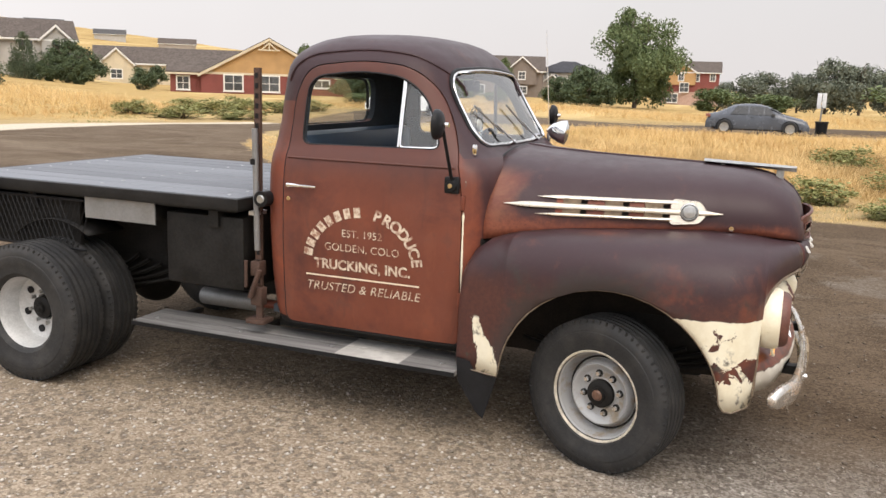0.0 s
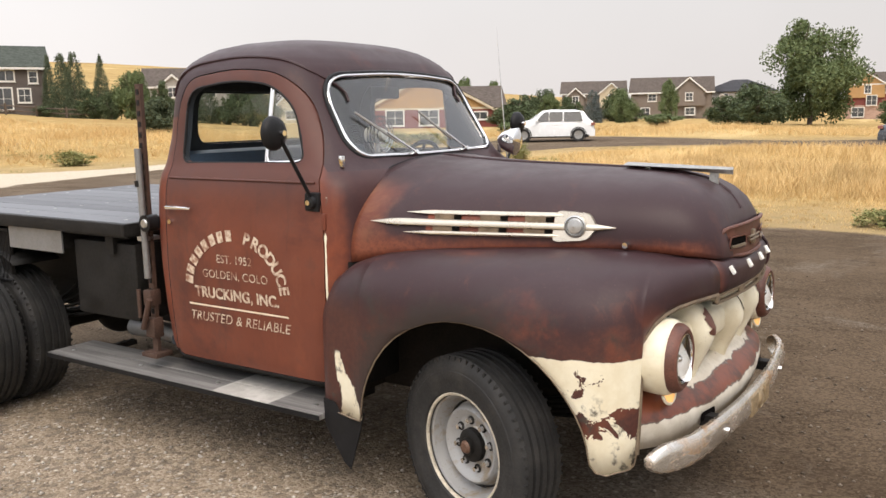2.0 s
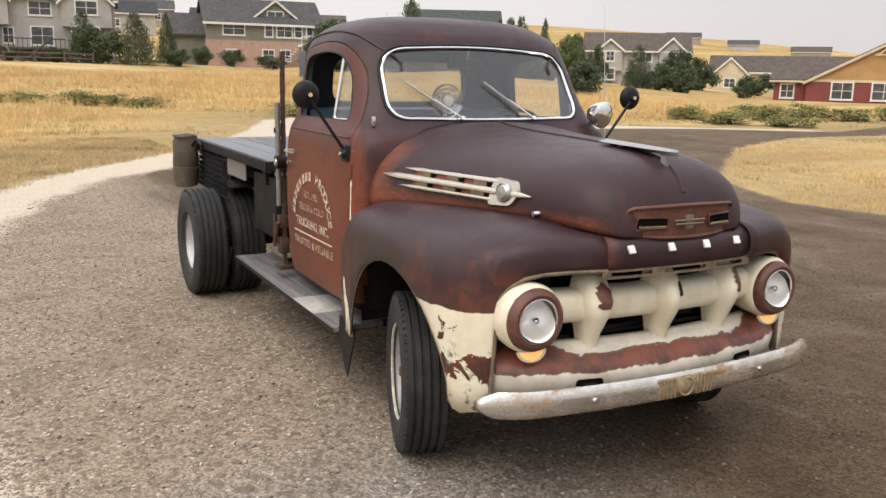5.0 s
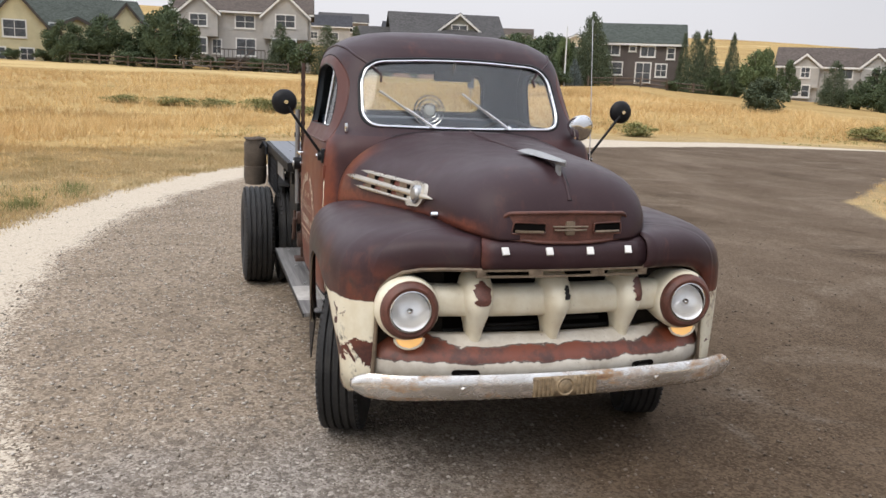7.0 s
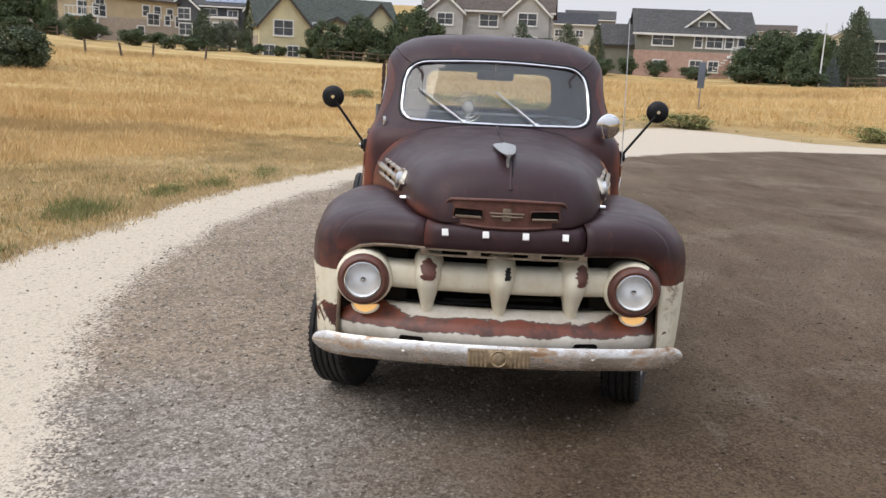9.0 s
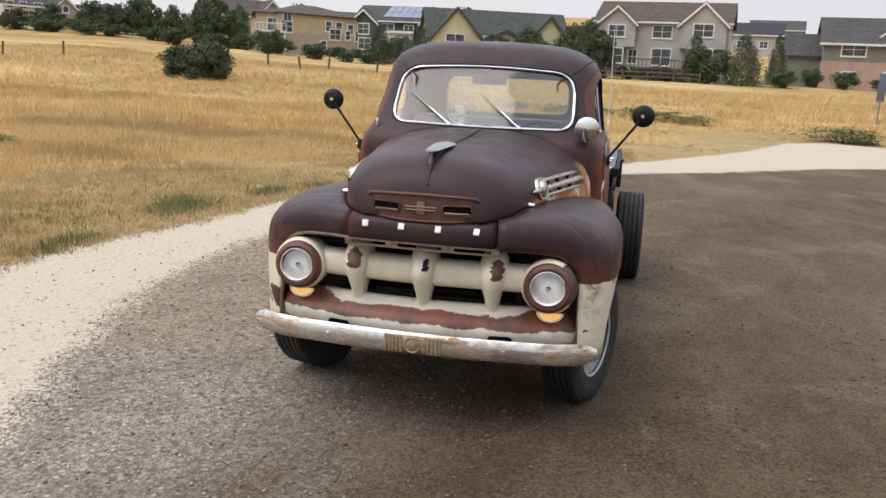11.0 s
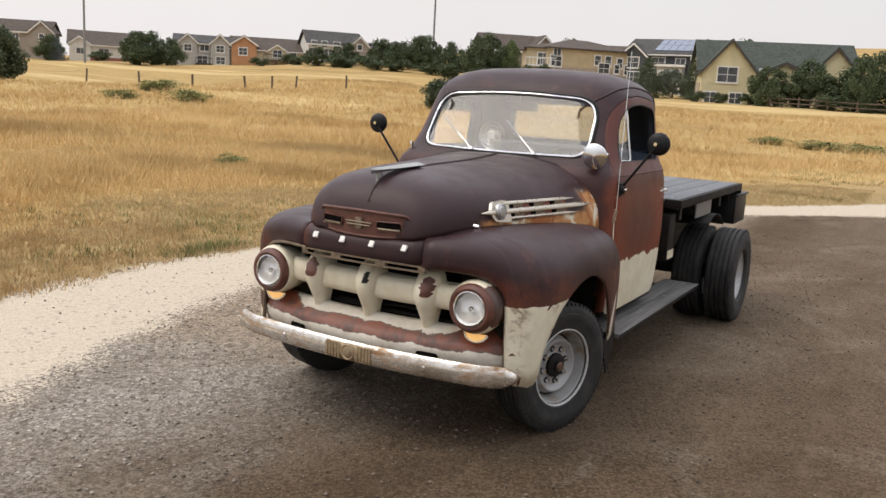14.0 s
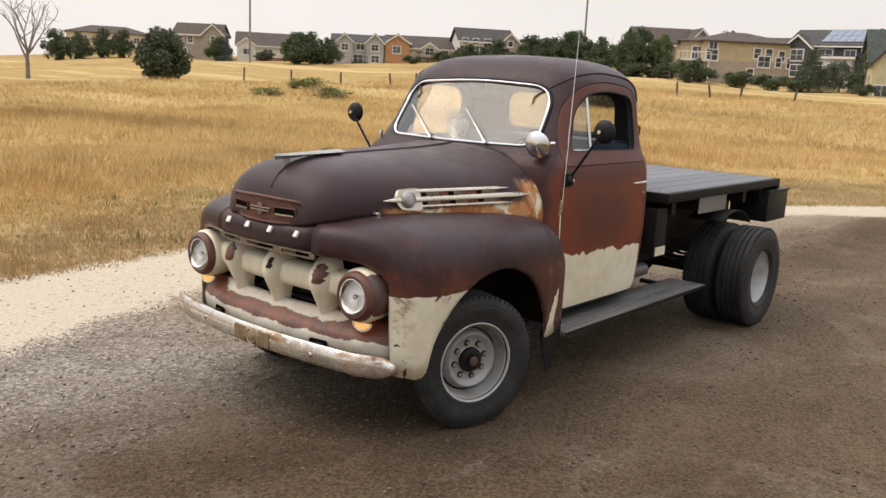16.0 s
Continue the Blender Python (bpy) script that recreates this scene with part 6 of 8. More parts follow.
    for side in (-1, 1):
        part("side_rail", box(bmesh.new(), -3.96, -1.93, side * 0.838, side * 0.866, 1.030, 1.092, 0.006), M_FRAME, deck)
        part("pale_plate", box(bmesh.new(), -2.94, -2.46, side * 0.834, side * 0.842, 0.91, 1.026), M_STEEL, deck, "pale metal plate below the deck edge")
        bm = bmesh.new()
        rows = [[(REAR_AXLE + 0.46 * math.cos(a), side * y, 0.42 + 0.46 * math.sin(a)) for y in (0.56, 0.84)] for a in np.linspace(1.0, 2.3, 13)]
        sheet(bm, rows)
        solid(part("mudguard", bm, M_FRAME, deck, "thin black rear mudguard"), 0.006)
    part("front_beam", box(bmesh.new(), -1.945, -1.915, -0.866, 0.866, 1.03, 1.092, 0.006), M_FRAME, deck)
    part("tail_beam", box(bmesh.new(), -3.985, -3.955, -0.866, 0.866, 0.98, 1.092, 0.006), M_FRAME, deck)
    for x in (-3.7, -3.35, -2.9, -2.5, -2.1):
        part("joist", box(bmesh.new(), x - 0.03, x + 0.03, -0.82, 0.82, 0.93, 1.014), M_FRAME, deck)
    for s in (-0.42, 0.42):
        part("runner", box(bmesh.new(), -3.95, -1.95, s - 0.04, s + 0.04, 0.66, 0.93), M_FRAME, deck)
    # mesh side panel at the rear, right
    bm = bmesh.new()
    for k in range(27):
        x = -3.95 + 0.036 * k
        for d in (-1, 1):
            x1 = x + d * 0.12
            rod(bm, (x, -0.838, 0.72), (x1, -0.838, 1.0), 0.0028, n=4)
    for z in (0.72, 1.0):
        rod(bm, (-4.0, -0.838, z), (-2.95, -0.838, z), 0.007, n=6)
    part("mesh_panel", bm, M_BLACK, deck, "black expanded-metal side panel")
    part("mesh_backing", box(bmesh.new(), -3.95, -3.02, -0.80, -0.78, 0.70, 1.0), M_FRAME, deck)
    # tool box at the rear, left
    tb = part("tool_box", box(bmesh.new(), -4.17, -3.72, 0.56, 0.88, 0.74, 0.985, 0.008), M_BLACK, deck, "black steel tool box")
    part("lid", box(bmesh.new(), -4.18, -3.71, 0.55, 0.895, 0.985, 1.005, 0.006), M_BLACK, tb)
    part("latch", box(bmesh.new(), -3.715, -3.70, 0.76, 0.79, 0.93, 0.985, 0.003), M_STEEL, tb)
    # mirrors
    for side in (-1, 1):
        base, top = Vector((-0.785, side * 0.785, 1.24)), Vector((-0.765, side * 0.975, 1.50))
        mir = part("side_mirror", rod(bmesh.new(), base, top, 0.008), M_BLACK, truck, "round black mirror on a thin arm")
        bm = bmesh.new()
        c = Matrix.Translation((-0.785, side * 0.99, 1.525)) @ (Vector((1, side * -0.05, 0.0)).to_track_quat("Z", "Y").to_matrix().to_4x4())
        lathe(bm, [(0.0005, 0.026), (0.035, 0.024), (0.058, 0.014), (0.067, 0.0), (0.067, -0.010), (0.060, -0.012)], c, 32)
        part("mirror_back", bm, M_BLACK, mir)
        bm = bmesh.new()
        lathe(bm, [(0.060, -0.012), (0.0005, -0.011)], c, 32)
        part("mirror_glass", bm, M_CHROME, mir, "mirror glass")
        bm = bmesh.new()
        box(bm, -0.825, -0.750, side * 0.760, side * 0.796, 1.200, 1.280, 0.012)
        rod(bm, (-0.785, side * 0.79, 1.24), (-0.785, side * 0.812, 1.24), 0.030, 0.024, 16)
        part("mirror_bracket", bm, M_BLACK, mir)
        part("bolt", rod(bmesh.new(), (-0.785, side * 0.80, 1.24), (-0.785, side * 0.822, 1.24), 0.011, n=10), M_CHROME, mir)
        part("clamp", rod(bmesh.new(), (-0.755, side * 0.985, 1.525), (-0.735, side * 0.985, 1.525), 0.011, n=10), M_CHROME, mir)
    # spot lamp, left pillar
    m = Matrix.Translation((-0.63, 0.665, 1.435)) @ (Vector((1, 0.18, -0.10)).to_track_quat("Z", "Y").to_matrix().to_4x4())
    bm = bmesh.new()
    lathe(bm, [(0.0005, -0.10), (0.020, -0.094), (0.045, -0.070), (0.064, -0.030), (0.072, 0.0), (0.074, 0.012), (0.066, 0.018)], m, 32)
    spot = part("spot_lamp", bm, M_CHROME, truck, "chrome spot lamp on the windscreen pillar")
    bm = bmesh.new()
    lathe(bm, [(0.066, 0.016), (0.045, 0.028), (0.0005, 0.033)], m, 32)
    part("lens", bm, M_CHROME, spot)
    part("stalk", rod(bmesh.new(), (-0.74, 0.70, 1.44), (-0.68, 0.67, 1.437), 0.012), M_CHROME, spot)
    # whip aerial, left cowl
    an = part("aerial", rod(bmesh.new(), (-0.725, 0.790, 1.06), (-0.80, 0.775, 2.05), 0.0035, 0.002, 6), M_CHROME, truck, "thin chrome whip aerial")
    part("mount", rod(bmesh.new(), (-0.722, 0.775, 1.04), (-0.727, 0.79, 1.12), 0.011, n=8), M_CHROME, an)
    # fuel cap, right rear corner
    bm = bmesh.new()
    rod(bm, (-1.80, -0.77, 1.10), (-1.80, -0.835, 1.10), 0.040, n=20)
    cap_ob = part("filler_neck", bm, M_BLACK, truck)
    part("filler_cap", rod(bmesh.new(), (-1.80, -0.835, 1.10), (-1.80, -0.842, 1.10), 0.022, 0.018, 20), M_ALU, cap_ob, "grey fuel filler cap")
    # left rear grab rail
    part("rear_rail", tube(bmesh.new(), [(-1.86, 0.60, 1.30), (-1.92, 0.60, 1.32), (-1.92, 0.60, 1.52), (-1.86, 0.60, 1.54)], 0.008), M_RUST, truck)


build_body_rest()


def pieces(bm):
    """The loose pieces of a mesh, each as a mesh of its own."""
    left, out = set(bm.verts), []
    while left:
        todo, group = [left.pop()], set()
        while todo:
            v = todo.pop()
            group.add(v)
            for e in v.link_edges:
                w = e.other_vert(v)
                if w in left:
                    left.discard(w)
                    todo.append(w)
        one, twin = bmesh.new(), {}
        for v in group:
            twin[v] = one.verts.new(v.co)
        for f in {f for v in group for f in v.link_faces}:
            one.faces.new([twin[v] for v in f.verts])
        out.append(one)
    return sorted(out, key=lambda b: min(tuple(v.co) for v in b.verts))


def build_sign():
    """The painted sign on the right door, line by line."""
    cx, cz, r = -1.240, 0.812, 0.236

    def paint(name, bm, mat=M_SIGN):
        for v in bm.verts:
            v.co.y = -cab_side_y(v.co.x, v.co.z) - 0.003
        part(name, bm, mat, truck, "", 0)

    def lay(bm, src, x, z, spin=0.0):
        merge(bm, src, Matrix.Translation((x, 0, z)) @ pose(0, 0, 0, 90, 0, 0) @ pose(0, 0, 0, 0, 0, spin))
        return bm
    line = ["bar"] * 8 + [" "] + list("PRODUCE")
    for k, ch in enumerate(line):
        a = 170 - 160 * k / (len(line) - 1)
        x, z = cx + r * 1.16 * math.cos(radians(a)), cz + r * math.sin(radians(a))
        if ch == "bar":
            b = bmesh.new()
            bmesh.ops.create_grid(b, x_segments=1, y_segments=1, size=0.5, matrix=Matrix.Translation((0, 0.026, 0)) @ Matrix.Diagonal((0.036, 0.050, 1, 1)))
            paint("sign_bar", lay(bmesh.new(), b, x, z, a - 90))
        elif ch != " ":
            paint("sign_letter", lay(bmesh.new(), flat_text(ch, 0.076, bold=0.0024), x, z, a - 90))
    for words, size, z, shear, bold in (("EST. 1952", 0.052, 0.948, 0.0, 0.0), ("GOLDEN, COLO", 0.053, 0.876, 0.0, 0.0), ("TRUCKING, INC.", 0.067, 0.782, 0.0, 0.0024), ("TRUSTED & RELIABLE", 0.063, 0.668, 0.25, 0.0)):
        for letter in pieces(lay(bmesh.new(), flat_text(words, size, 1.05, shear, bold), cx, z)):
            paint("sign_letter", letter)
    bm = bmesh.new()
    sheet(bm, [[(x, 0, z) for z in (0.738, 0.746)] for x in np.linspace(cx - 0.31, cx + 0.31, 12)])
    paint("sign_rule", bm, M_SIGN_RULE)


build_sign()


def build_jack():
    jack = part("farm_jack", box(bmesh.new(), -1.895, -1.860, -0.835, -0.815, 0.43, 1.72), M_IRON, None, "rusty farm jack strapped upright behind the cab")
    tagged(jack, "", "jack")
    jack.matrix_world = truck.matrix_world @ Matrix.Translation((0.025, 0.055, 0.03))
    for k in range(22):
        # solid black blocks show the holes' shade; the bar is not pierced
        part("bar_hole", box(bmesh.new(), -1.886, -1.869, -0.839, -0.811, 0.62 + 0.05 * k, 0.645 + 0.05 * k), M_BLACK, jack)
    part("handle_tube", rod(bmesh.new(), (-1.865, -0.86, 0.80), (-1.875, -0.86, 1.42), 0.016, n=14), M_STEEL, jack, "grey handle tube")
    part("handle_collar", rod(bmesh.new(), (-1.88, -0.86, 1.24), (-1.881, -0.86, 1.27), 0.021, n=14), M_BLACK, jack)
    bm = bmesh.new()
    box(bm, -1.915, -1.845, -0.86, -0.80, 0.50, 0.60, 0.012)
    box(bm, -1.91, -1.85, -0.865, -0.80, 0.66, 0.74, 0.012)
    rod(bm, (-1.90, -0.88, 0.55), (-1.84, -0.88, 0.70), 0.014)
    rod(bm, (-1.93, -0.87, 0.60), (-1.93, -0.87, 0.74), 0.010)
    part("climbing_gear", bm, M_IRON, jack, "rusty climbing gear")
    bm = bmesh.new()
    box(bm, -1.935, -1.825, -0.875, -0.775, 0.405, 0.43, 0.006)
    part("foot_plate", bm, M_IRON, jack)
    bm = bmesh.new()
    box(bm, -1.91, -1.86, -0.87, -0.78, 0.98, 1.0)
    part("bracket", bm, M_ALU, jack)
    # rolled canvas bag
    roll = bmesh.new()
    rows = []
    for z, r in ((0.72, 0.05), (0.73, 0.085), (0.80, 0.095), (0.88, 0.098), (0.885, 0.092), (0.90, 0.099), (1.0, 0.097), (1.08, 0.092), (1.11, 0.075), (1.115, 0.03)):
        rows.append([(-3.78 + 1.0 * r * math.cos(a) + 0.006 * math.sin(5 * a + z * 30), -0.965 + r * math.sin(a) + 0.005 * math.sin(3 * a + z * 20), z) for a in np.linspace(0, 2 * math.pi, 25)[:-1]])
    sheet(roll, rows, wrap_v=True, cap=True)
    bag = part("canvas_bag", roll, M_CANVAS, None, "stained canvas bag hung on the flatbed corner")
    tagged(bag, "", "bag")
    bag.matrix_world = truck.matrix_world
    bm = bmesh.new()
    for r in (0.085, 0.055, 0.025):
        tube(bm, [(-3.78 + 1.2 * r * math.cos(a), -0.965 + r * math.sin(a), 1.122 + 0.004 * math.sin(3 * a)) for a in np.linspace(0, 2 * math.pi, 21)[:-1]], 0.011, 6, True)
    part("rolled_top", bm, M_CANVAS, bag)
    part("strap", tube(bmesh.new(), [(-3.70, -0.93, 1.05), (-3.66, -0.90, 1.10), (-3.60, -0.88, 1.06), (-3.60, -0.88, 1.0)], 0.012), M_BLACK, bag)


build_jack()

# ---- houses ----
def place(x, y, yaw=0.0, scale=1.0, lift=0.0):
    return Matrix.Translation((x, y, float(rise(x, y)) + lift)) @ pose(0, 0, 0, 0, 0, yaw) @ Matrix.Scale(scale, 4)


def window(parent, u, z, w, h, y, bars=1):
    """A white-framed window: casing, sill, and panes set back between the bars."""
    win = part("window", box(bmesh.new(), u - w / 2 - 0.12, u + w / 2 + 0.12, y - 0.07, y + 0.05, z - 0.12, z + h + 0.12), M_HOUSE_TRIM, parent, "", 0)
    part("sill", box(bmesh.new(), u - w / 2 - 0.18, u + w / 2 + 0.18, y - 0.12, y + 0.02, z - 0.18, z - 0.10), M_HOUSE_TRIM, win, "", 0)
    n, rows = bars + 1, 2 if h > 1.15 else 1
    for k in range(n):
        a = u - w / 2 + w * k / n
        for q in range(rows):
            c = z + h * q / rows
            part("pane", box(bmesh.new(), a + 0.035, a + w / n - 0.035, y - 0.085, y - 0.02, c + 0.03, c + h / rows - 0.03), M_WINDOW, win, "", 0)


def gable_roof(bm, x0, x1, y0, y1, ze, zr, over=0.45, thick=0.22, along="x"):
    """Two slabs over a box, the ridge along x or y."""
    if along == "x":
        ym = (y0 + y1) / 2
        s = (zr - ze) / (ym - y0)
        a = [(y0 - over, ze - over * s), (ym, zr), (y1 + over, ze - over * s)]
        rows = [[(x, p[0], p[1] + d) for p in a] for x, d in ((x0 - over, 0), (x0 - over, thick), (x1 + over, thick), (x1 + over, 0))]
    else:
        xm = (x0 + x1) / 2
        s = (zr - ze) / (xm - x0)
        a = [(x0 - over, ze - over * s), (xm, zr), (x1 + over, ze - over * s)]
        rows = [[(p[0], y, p[1] + d) for p in a] for y, d in ((y0 - over, 0), (y0 - over, thick), (y1 + over, thick), (y1 + over, 0))]
    sheet(bm, rows, wrap_u=True)
    for i in (0, -1):
        bm.faces.new([bm.verts.new(r[i]) for r in rows])
    return bm


def gable_box(bm, x0, x1, y0, y1, z0, ze, zr, along="x"):
    """Walls with pointed ends."""
    if along == "x":
        ym = (y0 + y1) / 2
        o = [(y0, z0), (y0, ze), (ym, zr), (y1, ze), (y1, z0)]
        rows = [[(x, p[0], p[1]) for p in o] for x in (x0, x1)]
    else:
        xm = (x0 + x1) / 2
        o = [(x0, z0), (x0, ze), (xm, zr), (x1, ze), (x1, z0)]
        rows = [[(p[0], y, p[1]) for p in o] for y in (y0, y1)]
    sheet(bm, rows, wrap_v=True, cap=True)
    return bm


def hip_roof(bm, x0, x1, y0, y1, ze, zr, over=0.45):
    x0, x1, y0, y1 = x0 - over, x1 + over, y0 - over, y1 + over
    k = min(x1 - x0, y1 - y0) / 2 * 0.98
    low = [(x0, y0, ze), (x1, y0, ze), (x1, y1, ze), (x0, y1, ze)]
    eave = [(p[0], p[1], ze + 0.18) for p in low]
    ym = (y0 + y1) / 2
    top = [(x0 + k, ym - 0.05, zr), (x1 - k, ym - 0.05, zr), (x1 - k, ym + 0.05, zr), (x0 + k, ym + 0.05, zr)]
    sheet(bm, [low, eave, top], wrap_v=True, cap=True)
    return bm


def house(label, x, y, yaw, w, d, eave, ridge, wall, roof, lower=None, band=2.6, style="x", gables=(), windows=(), trim=None, turn=0.0, deck=None, solar=None):
    """A house whose front looks back along yaw, the way from the yard to it."""
    h = thing("house", label, "house", place(x, y, yaw - 90 + turn))
    x0, x1, y0, y1 = -w / 2, w / 2, 0.0, d
    trim = trim or M_HOUSE_TRIM
    if style == "hip":
        part("wall", box(bmesh.new(), x0, x1, y0, y1, -2.5, eave), wall, h, "", 0)
        part("roof", hip_roof(bmesh.new(), x0, x1, y0, y1, eave, ridge), roof, h, "", 0)
    else:
        part("wall", gable_box(bmesh.new(), x0, x1, y0, y1, -2.5, eave, ridge, style), wall, h, "", 0)
        part("roof", gable_roof(bmesh.new(), x0, x1, y0, y1, eave + 0.03, ridge + 0.03, along=style), roof, h, "", 0)
        bm = bmesh.new()
        if style == "x":
            part("fascia", box(bm, x0 - 0.5, x1 + 0.5, y0 - 0.52, y0 - 0.46, eave - 0.55 * (ridge - eave) / (d / 2) * 0.8 - 0.08, eave - 0.05), trim, h, "", 0)
        else:
            s = (ridge - eave) / (w / 2)
            for sx in (-1, 1):
                sheet(bm, [[(0, y0 - 0.5, ridge + 0.10), (sx * (w / 2 + 0.5), y0 - 0.5, eave - 0.5 * s + 0.10)], [(0, y0 - 0.5, ridge - 0.22), (sx * (w / 2 + 0.5), y0 - 0.5, eave - 0.5 * s - 0.22)], [(0, y0 - 0.42, ridge - 0.22), (sx * (w / 2 + 0.5), y0 - 0.42, eave - 0.5 * s - 0.22)]])
            part("bargeboard", bm, trim, h, "", 0)
    if lower:
        part("stone_base", box(bmesh.new(), x0 - 0.06, x1 + 0.06, y0 - 0.06, y1 + 0.06, -2.5, band), lower, h, "", 0)
    for u, gw, ge, gr, out, gwall in gables:
        g = part("gable_bay", gable_box(bmesh.new(), u - gw / 2, u + gw / 2, y0 - out, y0 + d * 0.5, ge - 2.8 if ge > 4 else -2.5, ge, gr, "y"), gwall or wall, h, "", 0)
        part("bay_roof", gable_roof(bmesh.new(), u - gw / 2, u + gw / 2, y0 - out, y0 + d * 0.5, ge + 0.03, gr + 0.03, 0.35, 0.2, "y"), roof, g, "", 0)
        bm = bmesh.new()
        s = (gr - ge) / (gw / 2)
        for sx in (-1, 1):
            sheet(bm, [[(u, y0 - out - 0.40, gr + 0.14), (u + sx * (gw / 2 + 0.4), y0 - out - 0.40, ge - 0.4 * s + 0.14)], [(u, y0 - out - 0.40, gr - 0.18), (u + sx * (gw / 2 + 0.4), y0 - out - 0.40, ge - 0.4 * s - 0.18)], [(u, y0 - out - 0.3, gr - 0.18), (u + sx * (gw / 2 + 0.4), y0 - out - 0.3, ge - 0.4 * s - 0.18)]])
        part("bargeboard", bm, trim, g, "", 0)
    for item in windows:
        u, z, ww, hh = item[:4]
        out = item[4] if len(item) > 4 else 0.0
        window(h, u, z, ww, hh, y0 - out - (0.06 if lower and z < band else 0), 1 if ww > 0.9 else 0)
    if solar:
        s = (ridge - eave) / (d / 2)
        for k in range(6):
            for q in range(2):
                u, ya, yb = solar[0] + (solar[1] - solar[0]) * k / 6, 0.5 + 2.3 * q, 2.7 + 2.3 * q
                ub = u + (solar[1] - solar[0]) / 6 - 0.06
                bm = bmesh.new()
                sheet(bm, [[(x, y, eave + 0.30 + s * y + dz) for x, y in ((u, ya), (ub, ya), (ub, yb), (u, yb))] for dz in (0.0, 0.06)], wrap_v=True, cap=True)
                part("solar_panel", bm, M_SOLAR, h, "blue-grey solar panel on the roof" if k + q == 0 else "", 0)
    if deck:
        u0, u1, dz, mat = deck
        part("deck", box(bmesh.new(), u0, u1, -2.6, -0.02, dz - 0.25, dz), mat, h, "", 0)
        for u in (u0 + 0.15, (u0 + u1) / 2, u1 - 0.15):
            part("deck_post", box(bmesh.new(), u - 0.1, u + 0.1, -2.5, -2.3, -2.5, dz - 0.25), mat, h, "", 0)
        rail = part("deck_rail", box(bmesh.new(), u0, u1, -2.6, -2.52, dz + 0.88, dz + 1.0), mat, h, "", 0)
        k = max(4, int((u1 - u0) / 0.45))
        bm = bmesh.new()
        for i in range(k + 1):
            u = u0 + (u1 - u0) * i / k
            box(bm, u - 0.035, u + 0.035, -2.59, -2.53, dz, dz + 0.88)
        part("balusters", bm, mat, rail, "", 0)
    return h


h = house("grey-green house on a pink brick base with white stair", -106.4, 32.7, 163, 14.5, 11, 5.5, 8.6, S_GREEN, R_GREY, B_PINK, 3.3, "x", [(1.6, 5.6, 6.3, 8.5, -1.4, S_GREEN)],
          [(-3.9, 4.0, 2.6, 1.5), (0.5, 3.9, 0.9, 1.6), (2.5, 3.9, 1.9, 1.6), (4.3, 3.9, 0.9, 1.6), (6.2, 3.2, 1.6, 2.0), (-4.2, 0.9, 1.3, 1.2), (0.4, 0.9, 1.4, 1.3), (2.6, 0.9, 1.2, 1.3), (1.6, 5.9, 2.0, 1.2, -1.4)], deck=(4.2, 7.9, 3.0, M_HOUSE_TRIM), turn=8)
part("side_wing", gable_box(bmesh.new(), -11.2, -7.3, 2, 9, -2, 4.0, 6.5, "x"), S_GREEN, h, "", 0)
part("wing_roof", gable_roof(bmesh.new(), -11.2, -7.3, 2, 9, 4.03, 6.53), R_GREY, h, "", 0)
bm = bmesh.new()
for k in range(9):
    box(bm, 3.9 - 0.32 * k, 4.25 - 0.32 * k, -2.6, -1.6, 2.75 - 0.32 * k - 0.12, 2.75 - 0.32 * k)
part("stair", bm, M_HOUSE_TRIM, h, "white outside stair", 0)
h = house("pale grey three-storey house with two white-trimmed gables", -103.7, 6.2, 177, 15.5, 11, 6.9, 9.4, S_GREY, R_BROWN, None, 0, "x", [(-5.2, 4.4, 6.6, 8.5, 0.9, S_GREY), (4.9, 5.2, 6.6, 9.0, 1.2, S_GREY)],
      [(-5.2, 5.0, 1.9, 1.3, 0.9), (0.1, 5.0, 2.2, 1.4), (4.9, 5.2, 2.2, 1.4, 1.2), (-5.4, 1.9, 2.2, 1.7, 0.9), (-3.2, 1.9, 1.0, 1.6, 0.0), (4.7, 2.0, 2.8, 1.8, 1.2), (0.2, 1.8, 2.2, 1.9), (4.6, -0.6, 1.5, 1.3, 1.2)], deck=(-3.0, 2.6, 1.4, M_DECKWOOD), turn=-6)
bm = bmesh.new()
for k in range(10):
    box(bm, 0.6 - 0.3 * k, 0.95 - 0.3 * k, -3.6, -2.7, 1.2 - 0.26 * k, 1.32 - 0.26 * k)
rod(bm, (1.2, -3.6, 2.2), (-2.2, -3.6, -0.6), 0.08)
part("stair", bm, M_DECKWOOD, h, "dark wooden stair", 0)
house("pale yellow house with stone base and long slate-grey roof", -102.7, -13.0, -172, 17.5, 12, 3.8, 7.5, S_YELLOW, R_GREEN, B_STONE, 2.4, "x", [(-5.7, 6.0, 3.7, 7.2, 1.6, S_YELLOW), (5.9, 5.4, 3.7, 6.8, 1.0, S_YELLOW), (0.2, 3.8, 3.9, 4.8, 2.6, S_YELLOW)],
      [(-5.9, 2.5, 2.2, 1.7, 1.6), (-7.6, 0.1, 1.3, 1.2, 1.66), (-4.8, 0.1, 1.3, 1.2, 1.66), (-1.6, 2.4, 1.0, 1.8), (3.6, 2.4, 1.6, 1.4), (7.5, 2.3, 1.8, 1.6), (7.8, 0.1, 1.4, 1.2)], trim=M_DECKWOOD, turn=10, deck=(-2.6, 2.6, 2.5, M_DECKWOOD))
